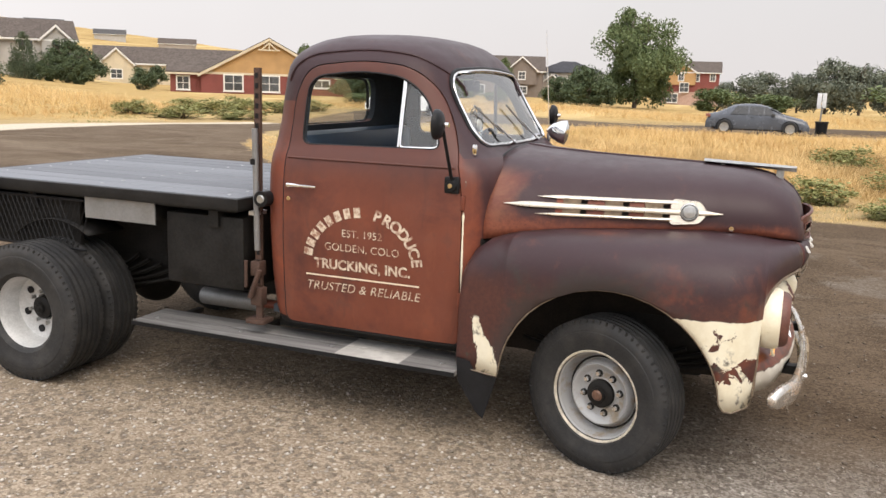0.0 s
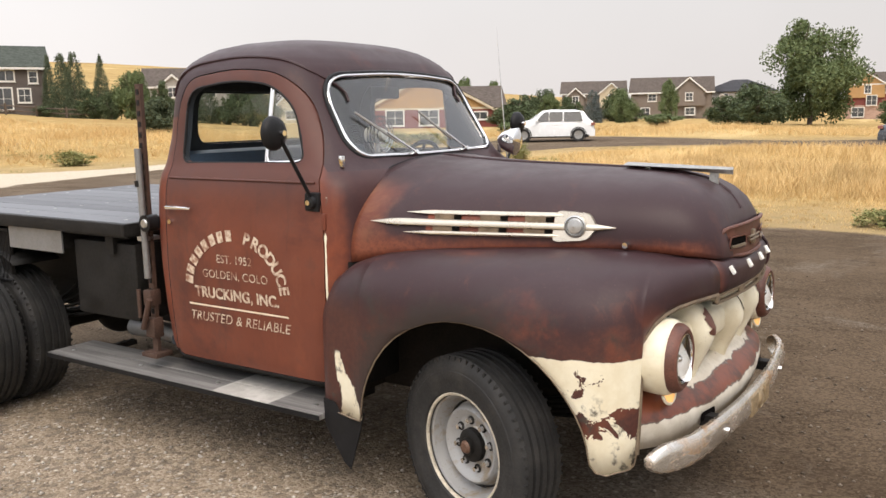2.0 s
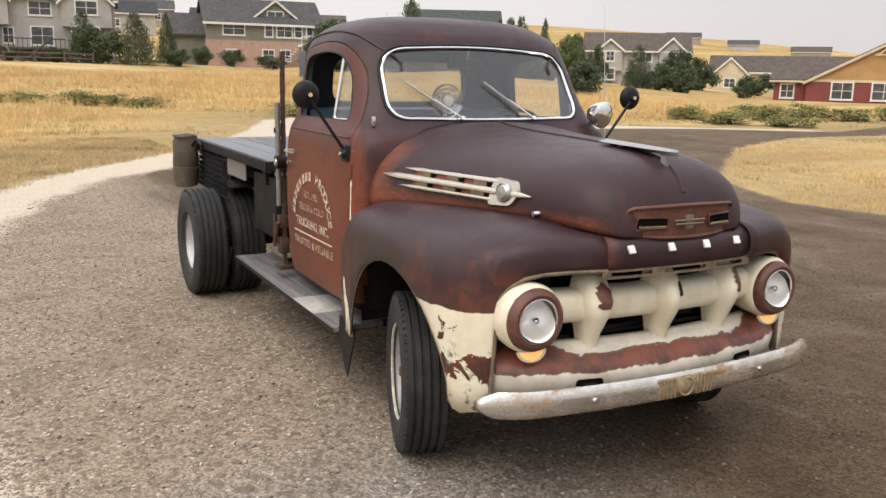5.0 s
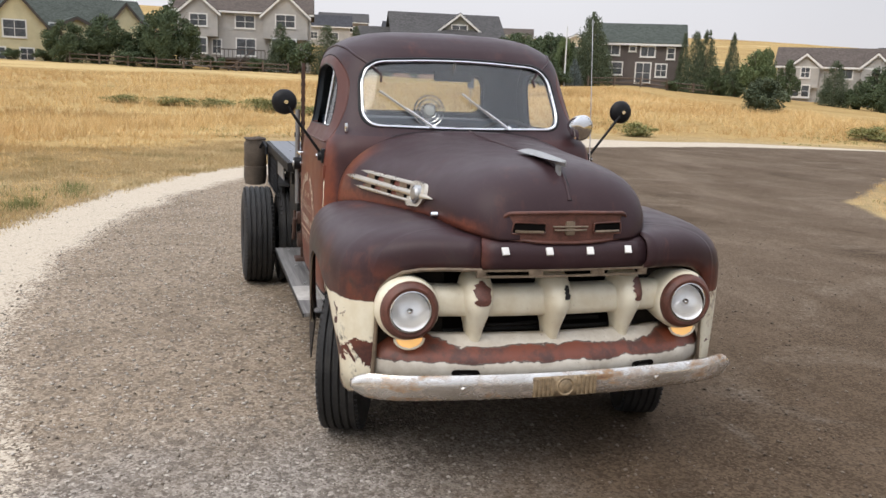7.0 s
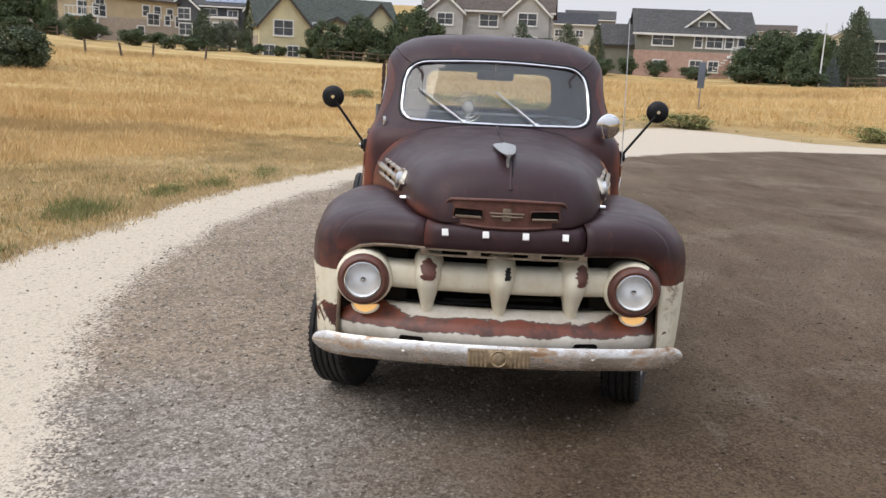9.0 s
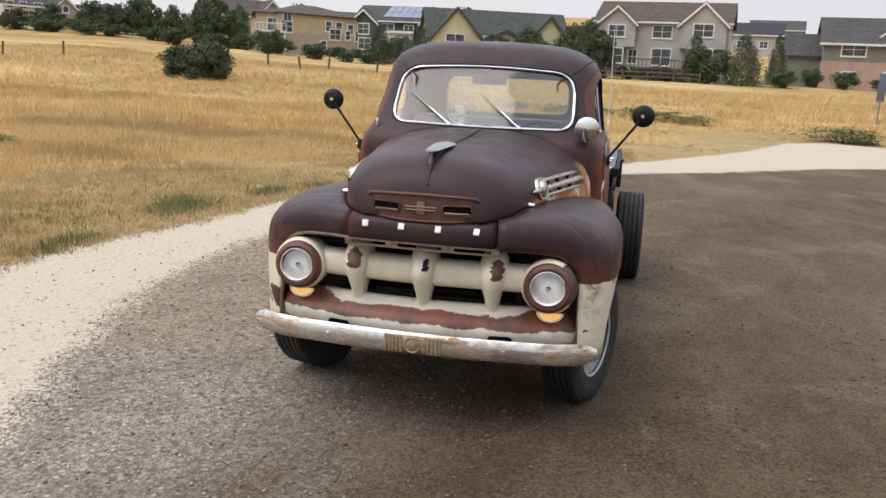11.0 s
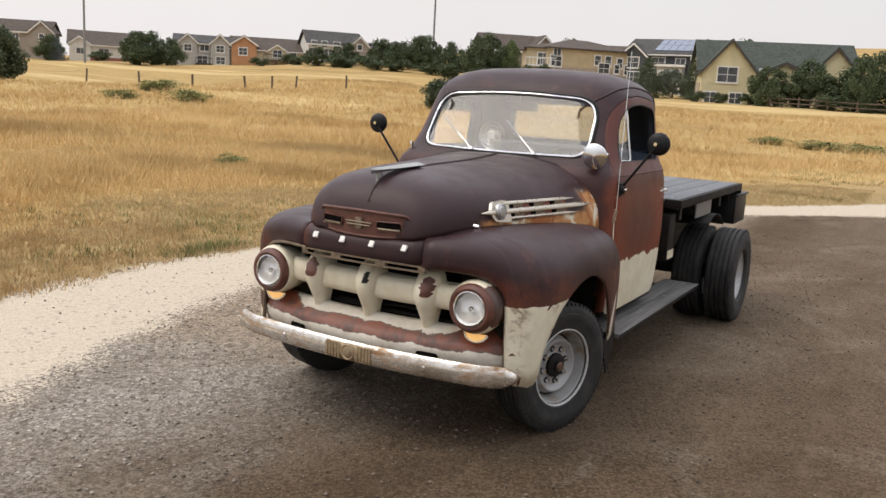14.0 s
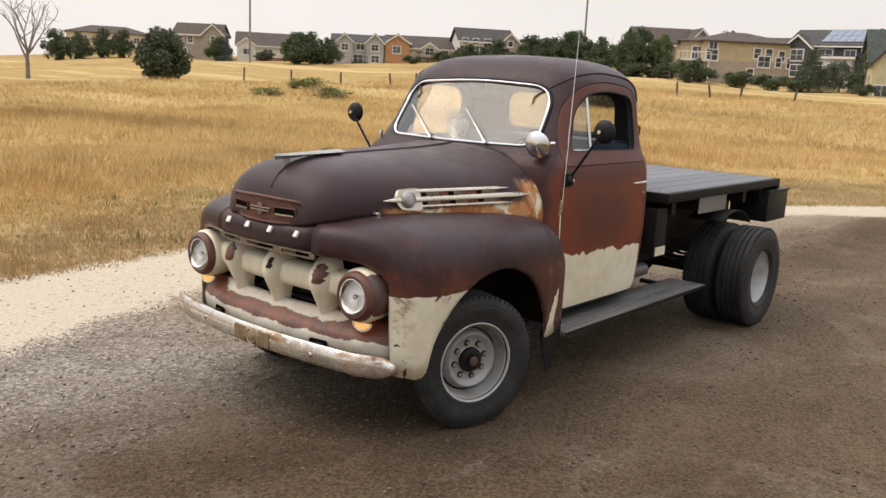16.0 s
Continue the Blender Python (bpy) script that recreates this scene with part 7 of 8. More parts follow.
house("charcoal three-storey house with white trim", -117.5, -29.9, -166, 12.5, 11, 5.5, 7.7, S_DARK, R_GREY, None, 0, "x", [(-4.8, 3.9, 5.1, 6.8, 0.7, S_DARK), (0.6, 3.6, 3.9, 3.9, 1.2, S_WHITE), (5.2, 3.2, 5.4, 7.4, 0.4, S_DARK)],
      [(-4.8, 3.5, 1.6, 1.4, 0.7), (-1.4, 3.6, 1.8, 1.4), (1.7, 3.8, 1.3, 1.1), (5.0, 3.6, 1.2, 1.5, 0.4), (0.6, 1.5, 2.6, 1.6, 1.2), (-4.6, 1.4, 1.7, 1.5, 0.7), (-2.2, 1.4, 1.6, 1.5)], turn=-14, solar=(-2.2, 3.8))
house("tan stucco house with stone base and covered porch", -113.0, -39.6, -160, 13, 10.5, 5.4, 7.1, S_TAN, R_BROWN, B_STONE, 3.0, "hip", [],
      [(-5.3, 3.0, 1.6, 1.5), (-5.2, 4.5, 1.1, 0.9), (1.0, 3.5, 0.9, 1.3), (2.6, 3.5, 0.9, 1.3), (4.4, 3.3, 0.8, 1.3), (2.0, 2.4, 1.6, 1.4), (4.0, 2.5, 0.7, 1.2), (5.6, 2.4, 0.8, 1.3), (0.2, 0.9, 0.9, 1.2)], turn=24)
p = house("small roofed porch in tan and white", -109.0, -45.6, -157, 4.0, 5.0, 5.2, 6.0, S_TAN, R_BROWN, None, 0, "hip", [], [(0.3, 3.0, 1.4, 1.6)], deck=(-2.0, 2.0, 2.9, M_HOUSE_TRIM))
house("taupe house with long brown roof", -127.6, -58.3, -155, 9.5, 9, 4, 6.6, S_TAUPE, R_BROWN, None, 0, "x", [(5.0, 4.6, 4.2, 6.5, 0.8, S_TAUPE)], [(-3.6, 2.3, 1.6, 1.2), (-0.6, 2.3, 1.3, 1.2), (5.0, 2.2, 1.2, 1.3, 0.8)], turn=18)
house("low beige house with a hipped grey roof", -139.9, -89.3, -147, 12, 12, 1.7, 4.4, S_CREAM, R_GREY, None, 0, "hip", [(-2.6, 4.2, 1.6, 3.3, 0.8, S_CREAM)], [(-2.8, 2.0, 1.8, 1.5, 0.8), (-4.6, 2.0, 1.4, 1.4), (1.8, 0.8, 1.6, 1.4)])
house("white two-storey house with grey roof", -130.8, -97.0, -143, 10.5, 8, 3.3, 5.7, S_WHITE, R_GREY, None, 0, "x", [(4.5, 4.0, 3.2, 5.0, 0.7, S_TAUPE)], [(-4.2, 2.7, 1.0, 1.1), (-2.2, 2.7, 1.0, 1.1), (0.2, 2.7, 1.2, 1.1), (-4.4, 1.0, 1.6, 1.4), (-1.4, 1.0, 1.5, 1.4), (4.5, 2.6, 0.9, 1.0, 0.7)], turn=14)
house("orange and cream house with a deck and brown roof", -125.3, -108.7, -139, 14, 10, 2.7, 5, S_CREAM, R_BROWN, None, 0, "x", [(-4.6, 4.6, 3.5, 5.0, 0.9, S_ORANGE), (1.6, 3.4, 2.6, 3.7, 1.6, S_CREAM)], [(-4.8, 1.5, 1.5, 1.3, 0.9), (1.6, 1.4, 1.6, 1.3, 1.6), (4.6, 1.5, 1.2, 1.1)], deck=(-1.0, 3.6, 0.9, M_DECKWOOD))
house("grey two-gabled house with dark deck", -117.5, -117.1, -135, 11.5, 10, 3.9, 5.4, S_GREY, R_GREY, None, 0, "x", [(-3.4, 3.2, 4.0, 5.4, 0.7, S_GREY), (2.4, 3.4, 4.0, 5.6, 0.9, S_GREY)], [(-3.4, 2.3, 1.3, 1.2, 0.7), (-0.4, 2.5, 1.6, 1.1), (2.4, 2.4, 1.4, 1.2, 0.9), (2.5, 0.2, 1.6, 1.3, 0.9), (-0.8, 0.2, 1.8, 1.4)], deck=(-2.0, 1.0, 0.2, M_DECKWOOD))
house("low house, white above brick, with brown roof", -109.5, -134.2, -129, 14.0, 11, 2.9, 5.4, S_WHITE, R_BROWN, B_RED, 0.6, "x", [(-5.2, 3.6, 2.9, 4.2, 0.6, S_WHITE)], [(-5.0, 1.0, 1.6, 1.1, 0.6), (-1.0, 1.0, 1.8, 1.2), (3.0, 1.0, 1.6, 1.2)])
house("tall taupe house with a side gable", -99.5, -145.6, -124, 9, 8, 4.9, 7, S_TAUPE, R_BROWN, None, 0, "x", [(3.4, 4.2, 5.0, 6.9, 0.6, S_TAUPE)], [(-3.2, 3.2, 1.0, 1.3), (-1.2, 3.2, 1.0, 1.3), (3.4, 3.4, 0.8, 1.2, 0.6), (-2.6, 0.7, 1.4, 1.4)], turn=-16)
house("long cream house with brown roof", -96.0, -172.1, -119, 17.0, 10, 4.4, 6.2, S_CREAM, R_BROWN, None, 0, "hip", [], [(-5.0, 2.6, 1.2, 1.2), (-2.0, 2.6, 1.4, 1.2), (2.0, 2.6, 1.4, 1.2), (5.5, 2.6, 1.2, 1.2)])
house("dark brown two-storey house with green-grey roof", -89.6, 51.6, 150, 10.0, 10, 5.0, 7.4, S_BROWN, R_GREEN, None, 0, "x", [], [(-3.4, 3.6, 1.9, 1.1), (-0.9, 4.1, 0.7, 0.5), (0.9, 3.5, 1.6, 1.1), (3.6, 3.3, 0.8, 1.2), (-3.2, 1.3, 2.4, 1.4), (0.5, 0.4, 1.7, 2.3), (2.6, 1.2, 1.2, 1.4)])
house("pale grey two-storey house with two small gables", -85.6, 76.8, 139, 13.5, 10, 4.6, 6.9, S_GREY, R_BROWN, None, 0, "x", [(-3.4, 3.2, 4.7, 6.0, 0.5, S_GREY), (4.6, 3.2, 4.7, 6.2, 0.5, S_GREY)], [(-3.4, 3.2, 1.0, 1.2, 0.5), (1.2, 3.2, 1.6, 1.1), (4.6, 3.3, 0.9, 1.1, 0.5), (-4.4, 0.8, 0.9, 1.4, 0.5), (-3.2, 0.8, 0.9, 1.4, 0.5), (4.4, 0.7, 1.4, 1.4, 0.5)])
h = house("long lodge, red below and ochre gable, dark shingle roof", -54.9, 82.8, 124, 20.0, 12, 2.4, 4.9, S_RED, R_BROWN, None, 0, "x", [(1.0, 15.0, 2.3, 6.3, 1.6, S_OCHRE)], [(-8.6, 0.5, 1.3, 1.4), (-3.0, 0.5, 2.0, 1.7, 1.65), (1.0, 0.5, 2.2, 1.7, 1.65), (7.0, 1.1, 1.7, 0.8, 1.65)], trim=S_CREAM)
part("red_wall", box(bmesh.new(), -6.55, 8.55, -1.64, -1.5, -2.0, 2.25), S_RED, h, "", 0)
part("cream_band", box(bmesh.new(), -6.6, 8.6, -1.70, -1.5, 2.25, 2.5), S_CREAM, h, "", 0)
dr = part("door", box(bmesh.new(), 3.55, 4.65, -1.74, -1.55, -0.4, 1.75), M_HOUSE_TRIM, h, "white glazed door", 0)
part("pane", box(bmesh.new(), 3.8, 4.4, -1.76, -1.6, 0.1, 1.5), M_WINDOW, dr, "", 0)
bm = bmesh.new()
for a, b in (((-0.2, 5.1), (2.2, 5.1)), ((1.0, 5.1), (1.0, 6.0)), ((0.1, 5.1), (1.0, 5.9)), ((1.9, 5.1), (1.0, 5.9))):
    rod(bm, (a[0], -1.95, a[1]), (b[0], -1.95, b[1]), 0.09, n=6)
part("gable_truss", bm, S_CREAM, h, "", 0)
house("cream house with brown roof among trees", -92.3, 106.5, 131, 12.0, 10, 3.2, 5.6, S_CREAM, R_BROWN, None, 0, "x", [(-3.0, 5.0, 3.0, 5.3, 1.0, S_CREAM)], [(-3.0, 0.8, 1.6, 1.3, 1.0), (2.6, 0.9, 1.6, 1.2)])
house("red three-storey house with pink base and ochre gable", -15.3, 191.5, 94, 12.0, 10, 7.2, 9.4, S_RED, R_BROWN, B_PINK, 2.9, "x", [(-2.2, 6.6, 7.2, 9.4, 0.5, S_OCHRE)], [(-4.4, 5.3, 1.1, 1.5), (-2.0, 5.3, 1.1, 1.5, 0.5), (1.2, 5.3, 1.2, 1.5), (4.6, 5.4, 1.0, 1.6), (-1.2, 2.9, 1.8, 1.9, 0.5), (-3.6, 0.6, 2.2, 1.8, 0.5)])
house("taupe house with cream gable", -61.8, 154.9, 111, 12.0, 10, 5.0, 7.2, S_UMBER, R_BROWN, None, 0, "x", [(3.4, 4.4, 5.0, 6.8, 0.6, S_CREAM), (-3.4, 3.2, 4.6, 6.0, 0.8, S_UMBER)], [(3.4, 3.4, 1.1, 1.2, 0.6), (-3.4, 3.2, 1.1, 1.2, 0.8), (-3.0, 0.6, 1.6, 1.5, 0.8)])
house("taupe house with porch columns", -46.5, 154.8, 106, 14.5, 10, 5.0, 7.6, S_UMBER, R_BROWN, None, 0, "x", [(3.2, 5.4, 5.2, 7.5, 0.8, S_UMBER)], [(3.2, 3.4, 1.2, 1.3, 0.8), (-3.4, 3.4, 1.4, 1.2), (3.4, 0.8, 1.6, 1.2, 0.8), (-4.6, 0.6, 1.5, 1.5)])
house("grey house with dark hipped roof", -36.1, 162.8, 102, 12.5, 10, 4.9, 7.3, S_GREY, R_DARK, None, 0, "hip", [(-3.0, 4.0, 3.0, 4.6, 1.2, S_TAUPE)], [(-2.6, 3.4, 1.2, 1.2), (2.4, 3.4, 1.4, 1.2), (2.6, 0.6, 1.6, 1.4)])
house("green-grey house on the rise behind", -169.6, 49.5, 163, 22.0, 11, 4.0, 6.2, S_GREY, R_DARK, None, 0, "x", [(4.0, 7.0, 4.2, 6.3, 0.8, S_YELLOW)], [(4.0, 2.0, 1.8, 1.3, 0.8), (-4.0, 1.8, 1.6, 1.2)])
house("grey house on the rise behind", -189.5, 33.9, 169, 10.5, 10, 3.6, 5.6, S_TAUPE, R_GREY, None, 0, "x", [], [(-2.0, 1.4, 1.4, 1.2), (2.0, 1.4, 1.4, 1.2)])
house("dark-roofed house on the rise behind", -166.2, 25.9, 170, 10.0, 10, 3.8, 6.0, S_GREY, R_DARK, None, 0, "x", [], [(-2.0, 1.4, 1.4, 1.2), (2.0, 1.4, 1.4, 1.2)])
house("tan house on the crest", -182.9, 87.6, 154, 8.5, 9, 3.2, 5.2, S_CREAM, R_BROWN, None, 0, "y", [], [(0.0, 1.2, 1.4, 1.2)])
house("taupe house behind the tan one", -143.8, -45.9, -162, 8.0, 10, 3.8, 5.6, S_TAUPE, R_BROWN, None, 0, "x", [], [(2.0, 1.8, 1.2, 1.2)])
house("far roof on the hill", -343.6, 339.5, 135, 18, 10, 3.4, 6.0, S_TAUPE, R_GREY)
house("far roof on the hill", -280.4, 362.0, 127, 18, 10, 3.2, 5.8, S_TAUPE, R_BROWN)
house("far roof on the hill", -313.3, 351.5, 131, 15, 10, 3.2, 5.6, S_GREY, R_GREY)
house("far roof on the hill", -311.3, 122.2, 158, 15, 10, 3.4, 5.8, S_TAUPE, R_BROWN)

# ---- trees ----
def leaf_cloud(rng, centres, radii, count, size):
    """Many small leaf blades round clump centres."""
    k = rng.integers(0, len(centres), count)
    d = rng.normal(size=(count, 3))
    d /= np.linalg.norm(d, axis=1)[:, None]
    c = centres[k] + d * (radii[k] * rng.random(count) ** 0.45)[:, None]
    a, b = rng.normal(size=(count, 3)), rng.normal(size=(count, 3))
    a /= np.linalg.norm(a, axis=1)[:, None]
    b = np.cross(a, b)
    b /= np.linalg.norm(b, axis=1)[:, None]
    s = (size * (0.6 + 0.8 * rng.random(count)))[:, None]
    a, b = a * s, b * s * 0.6
    v = np.stack([c - a, c - b * 0.9, c + a, c + b], 1).reshape(-1, 3)
    return v, np.arange(len(v)).reshape(-1, 4)


def crown(name, parent, v, f, material, label=""):
    ob = mesh_object(name, v, f, material, label)
    ob.parent = parent
    return ob


def limb(bm, rng, a, d, length, r, depth):
    a = Vector(a)
    pts, dirn = [a], Vector(d).normalized()
    for k in range(4):
        dirn = (dirn + Vector(rng.normal(size=3)) * 0.13 + Vector((0, 0, 0.06))).normalized()
        pts.append(pts[-1] + dirn * (length / 4))
    for k in range(4):
        rod(bm, pts[k], pts[k + 1], r * (1 - 0.17 * k), r * (1 - 0.17 * (k + 1)), 6)
    if depth:
        for k in range(3):
            side = (dirn + Vector(rng.normal(size=3)) * 0.75).normalized()
            limb(bm, rng, pts[2 + k % 3], side, length * 0.62, r * 0.5, depth - 1)


def broadleaf(label, material, seed, leaves=8000, squat=1.0, low=0.02, size=0.021):
    """A tree one metre high and about one wide, to be scaled."""
    rng = np.random.default_rng(seed)
    t = thing("tree", label, "tree")
    bm = bmesh.new()
    rod(bm, (0, 0, -0.08), (0.01, 0, 0.30), 0.026, 0.019, 8)
    for k in range(7):
        a = k * 0.9 + rng.random()
        limb(bm, rng, (0.01, 0, 0.16 + 0.045 * k), (math.cos(a), math.sin(a), 1.0 + 0.2 * k), 0.34, 0.012, 1)
    part("trunk", bm, M_BARK, t)
    n = 64
    u = rng.normal(size=(n, 3))
    u /= np.linalg.norm(u, axis=1)[:, None]
    rad = rng.random(n) ** 0.4
    c = u * rad[:, None] * np.array([0.38 * squat, 0.38 * squat, (0.97 - low) / 2 - 0.07]) + np.array([0, 0, (0.97 + low) / 2])
    c[:, :2] *= (1.15 - 0.5 * np.clip((c[:, 2:3] - 0.45) / 0.55, 0, 1))
    r = 0.075 + 0.085 * rng.random(n)
    v, f = leaf_cloud(rng, c, r, leaves, size)
    crown("crown", t, v, f, material)
    return t


def conifer(label, material, seed, leaves=4200, wide=0.26):
    rng = np.random.default_rng(seed)
    t = thing("conifer", label, "tree")
    part("trunk", rod(bmesh.new(), (0, 0, -0.06), (0, 0, 0.92), 0.022, 0.004, 7), M_BARK, t)
    cs, rs = [], []
    for k in range(15):
        z = 0.07 + 0.90 * k / 14
        w = wide * (1 - (z - 0.05) / 0.97) ** 0.62 + 0.012
        m = max(2, int(9 * (1 - k / 16)))
        for j in range(m):
            a = 2 * math.pi * (j + rng.random() * 0.7) / m + k
            q = w * (0.62 + 0.40 * rng.random())
            cs.append((q * math.cos(a) * 0.75, q * math.sin(a) * 0.75, z - 0.02))
            rs.append(0.045 + w * 0.30)
    v, f = leaf_cloud(rng, np.array(cs), np.array(rs), int(leaves * 1.6), 0.0155)
    crown("crown", t, v, f, material)
    return t


def shrub(label, material, seed, leaves=2200, name="bush"):
    rng = np.random.default_rng(seed)
    t = thing(name, label, "bush")
    bm = bmesh.new()
    for k in range(6):
        a = k * 1.05
        limb(bm, rng, (0, 0, -0.05), (0.7 * math.cos(a), 0.7 * math.sin(a), 1), 0.5, 0.016, 0)
    part("stems", bm, M_BARK, t)
    n = 26 if leaves < 6000 else 54
    u = rng.normal(size=(n, 3))
    u /= np.linalg.norm(u, axis=1)[:, None]
    c = u * (rng.random(n) ** 0.4)[:, None] * np.array([0.40, 0.40, 0.36]) + np.array([0, 0, 0.46])
    if leaves >= 6000:
        a, q, c[:, 2] = rng.random(n) * 6.283, np.sqrt(rng.random(n)), 0.10 + 0.72 * rng.random(n)
        q = q * 0.40 * np.interp(c[:, 2], (0.1, 0.35, 0.82), (0.85, 1.0, 0.45))
        c[:, 0], c[:, 1] = q * np.cos(a), q * np.sin(a)
    c[:, 2] = np.maximum(c[:, 2], 0.10)
    v, f = leaf_cloud(rng, c, 0.11 + 0.09 * rng.random(n), int(leaves * 1.8), 0.025)
    v[:, 2] = np.maximum(v[:, 2], -0.02)
    crown("crown", t, v, f, material)
    return t


def plant(proto, x, y, w, h, spin):
    """A copy of a one-metre plant, w wide and h high, where it grows."""
    return copy_thing(proto, Matrix.Translation((x, y, float(rise(x, y)) - 0.05)) @ pose(0, 0, 0, 0, 0, spin) @ Matrix.Diagonal((w, w, h, 1)))


def stand(proto, spots):
    """Sets the first spot with the plant itself and the others with copies."""
    for k, (x, y, w, h) in enumerate(spots):
        plant(proto, x, y, w, h, (k * 67) % 360)
    for o in (*proto.children_recursive, proto):
        bpy.data.objects.remove(o)


stand(broadleaf("tall leafy cottonwood tree", M_LEAF, 11, 36000, 1.1, 0.0, 0.0125), [(-13.9, 98.0, 11.5, 12.2)])
stand(broadleaf("leafy green garden tree", M_LEAF_DARK, 12, 16000, 1.15, -0.12, 0.019), [(-93.7, -12.4, 5.0, 4.6), (-96.3, -8.7, 5.8, 5.6), (-96.7, -2.4, 7.4, 6.8), (-98.0, 38.2, 6.5, 6.4), (-96.5, 40.8, 6.5, 5.8), (-95.6, 43.0, 6.2, 6.8), (-97.5, 45.4, 6.5, 6.2), (-107.0, -52.7, 7.6, 7.4), (-120.6, -71.2, 6.4, 6.4), (-93.8, -3.4, 3.7, 6.1)])
stand(broadleaf("leafy green garden tree", M_LEAF, 13, 12000, 1.0, -0.06, 0.020), [(-106.8, -49.2, 3.6, 6.4), (-41.0, 113.1, 4.4, 5.2), (-37.8, 125.0, 3.4, 6.6), (-61.0, 104.0, 4.0, 7.4), (-89.2, 41.4, 3.1, 6.0), (-75.7, 57.9, 4.4, 5.5), (-76.8, 60.0, 2.7, 5.9), (-38.8, 108.7, 4.1, 4.1), (-52.4, 114.3, 4.0, 4.7), (-96.7, 178.8, 6.0, 10.0)])
stand(broadleaf("grey-green leafy tree beyond the road", M_LEAF_GREY, 14, 9000, 1.15, 0.0), [(-4.5, 124.8, 4.6, 4.6), (-0.1, 124.9, 8.2, 6.2), (4.6, 124.8, 6.6, 6.2), (8.2, 124.6, 8.4, 8.4), (12.4, 124.4, 8.2, 7.6), (17.8, 125.5, 9.0, 7.0), (24.9, 126.7, 9.0, 7.5), (-106.6, -26.1, 4.6, 4.2)])
stand(conifer("dark green bushy garden conifer", M_NEEDLE, 21, 7000, 0.60), [(-103.6, -28.6, 4.4, 5.0), (-105.3, -22.6, 4.4, 6.0), (-97.0, 15.1, 4.6, 5.6), (-98.6, 9.9, 3.6, 5.6), (-86.8, 43.9, 5.2, 7.3), (-90.4, 45.6, 5.4, 8.4), (-82.3, 55.9, 3.4, 7.1), (-83.8, 55.5, 3.3, 6.9), (-72.4, 65.4, 3.6, 4.8)])
stand(conifer("narrow dark green garden spruce", M_NEEDLE, 22, 6500, 0.50), [(-102.3, 19.5, 3.0, 5.8), (-86.2, 55.5, 2.1, 6.8), (-84.1, 60.7, 2.6, 7.3)])
stand(conifer("small blue-grey garden spruce", M_NEEDLE_BLUE, 23, 3600, 0.40), [(-44.8, 111.7, 3.8, 4.8), (-94.8, -129.9, 4.2, 4.2), (-84.8, 40.9, 2.8, 3.0), (-44.3, 112.1, 3.2, 4.6)])
stand(shrub("dark green juniper bush in the meadow", M_NEEDLE, 31, 7000), [(-44.4, -25.0, 3.0, 2.1), (-43.7, -22.8, 3.7, 2.45), (-46.2, 36.8, 3.3, 2.5)])
stand(shrub("broad dark juniper in the meadow", M_NEEDLE, 32, 9000), [(-35.6, -57.6, 4.9, 4.3)])
stand(broadleaf("dark tree in the row of gardens", M_LEAF_DARK, 15, 9000, 1.08, -0.10, 0.023), [(-121.9, -88.2, 5.6, 4.4), (-110.5, -56.4, 5.0, 6.4), (-116.2, -63.6, 5.5, 5.6), (-117.9, -74.7, 5.0, 4.6), (-125.1, -82.9, 6.0, 5.0), (-81.2, 80.2, 6.0, 5.4), (-87.6, 90.5, 6.0, 5.0), (-65.3, 115.3, 6.0, 5.5), (-30.0, 144.7, 6.0, 5.0), (-23.9, 134.4, 6.0, 4.6), (-53.0, 144.5, 6.0, 6.0), (-145.0, 14.3, 7.0, 6.0), (-150.3, 40.5, 8.0, 6.5), (-155.7, 63.1, 9.0, 6.0), (-134.5, -16.1, 7.0, 7.0), (-132.2, -50.4, 7.0, 7.0), (-118.9, -92.2, 5.2, 3.6), (-98.8, -114.1, 7.0, 6.0), (-103.2, -111.1, 5.0, 5.0), (-103.8, -116.0, 4.4, 6.2), (-101.9, -118.2, 4.4, 6.0), (-94.6, -131.5, 5.0, 4.8), (-80.1, -139.7, 4.2, 5.4), (-77.3, -141.2, 4.0, 5.6), (-73.9, -143.1, 4.6, 5.0), (-66.1, -135.5, 5.2, 5.4), (-19.9, 96.9, 5.0, 5.2), (-40.5, 79.8, 5.2, 3.4), (-165.6, -1.1, 9.0, 7.0), (-178.4, 60.9, 9.0, 6.0), (-174.4, 76.3, 10.0, 5.0), (-155.1, -26.7, 8.0, 7.5), (-129.2, -77.9, 8.0, 6.0), (-88.0, 38.9, 3.7, 4.1), (-79.7, 56.1, 3.6, 3.5), (-76.9, 56.3, 2.9, 3.3), (-73.0, 59.8, 2.7, 4.7), (-70.0, 66.6, 3.3, 3.0), (-67.3, 67.8, 3.3, 3.8), (-17.3, 88.0, 6.4, 4.4), (-21.5, 90.9, 4.4, 3.4), (-43.3, 84.2, 5.6, 2.9), (-63.5, 136.0, 6.0, 6.0), (-69.7, 142.1, 7.0, 5.4), (-57.0, 132.0, 5.0, 4.4)])
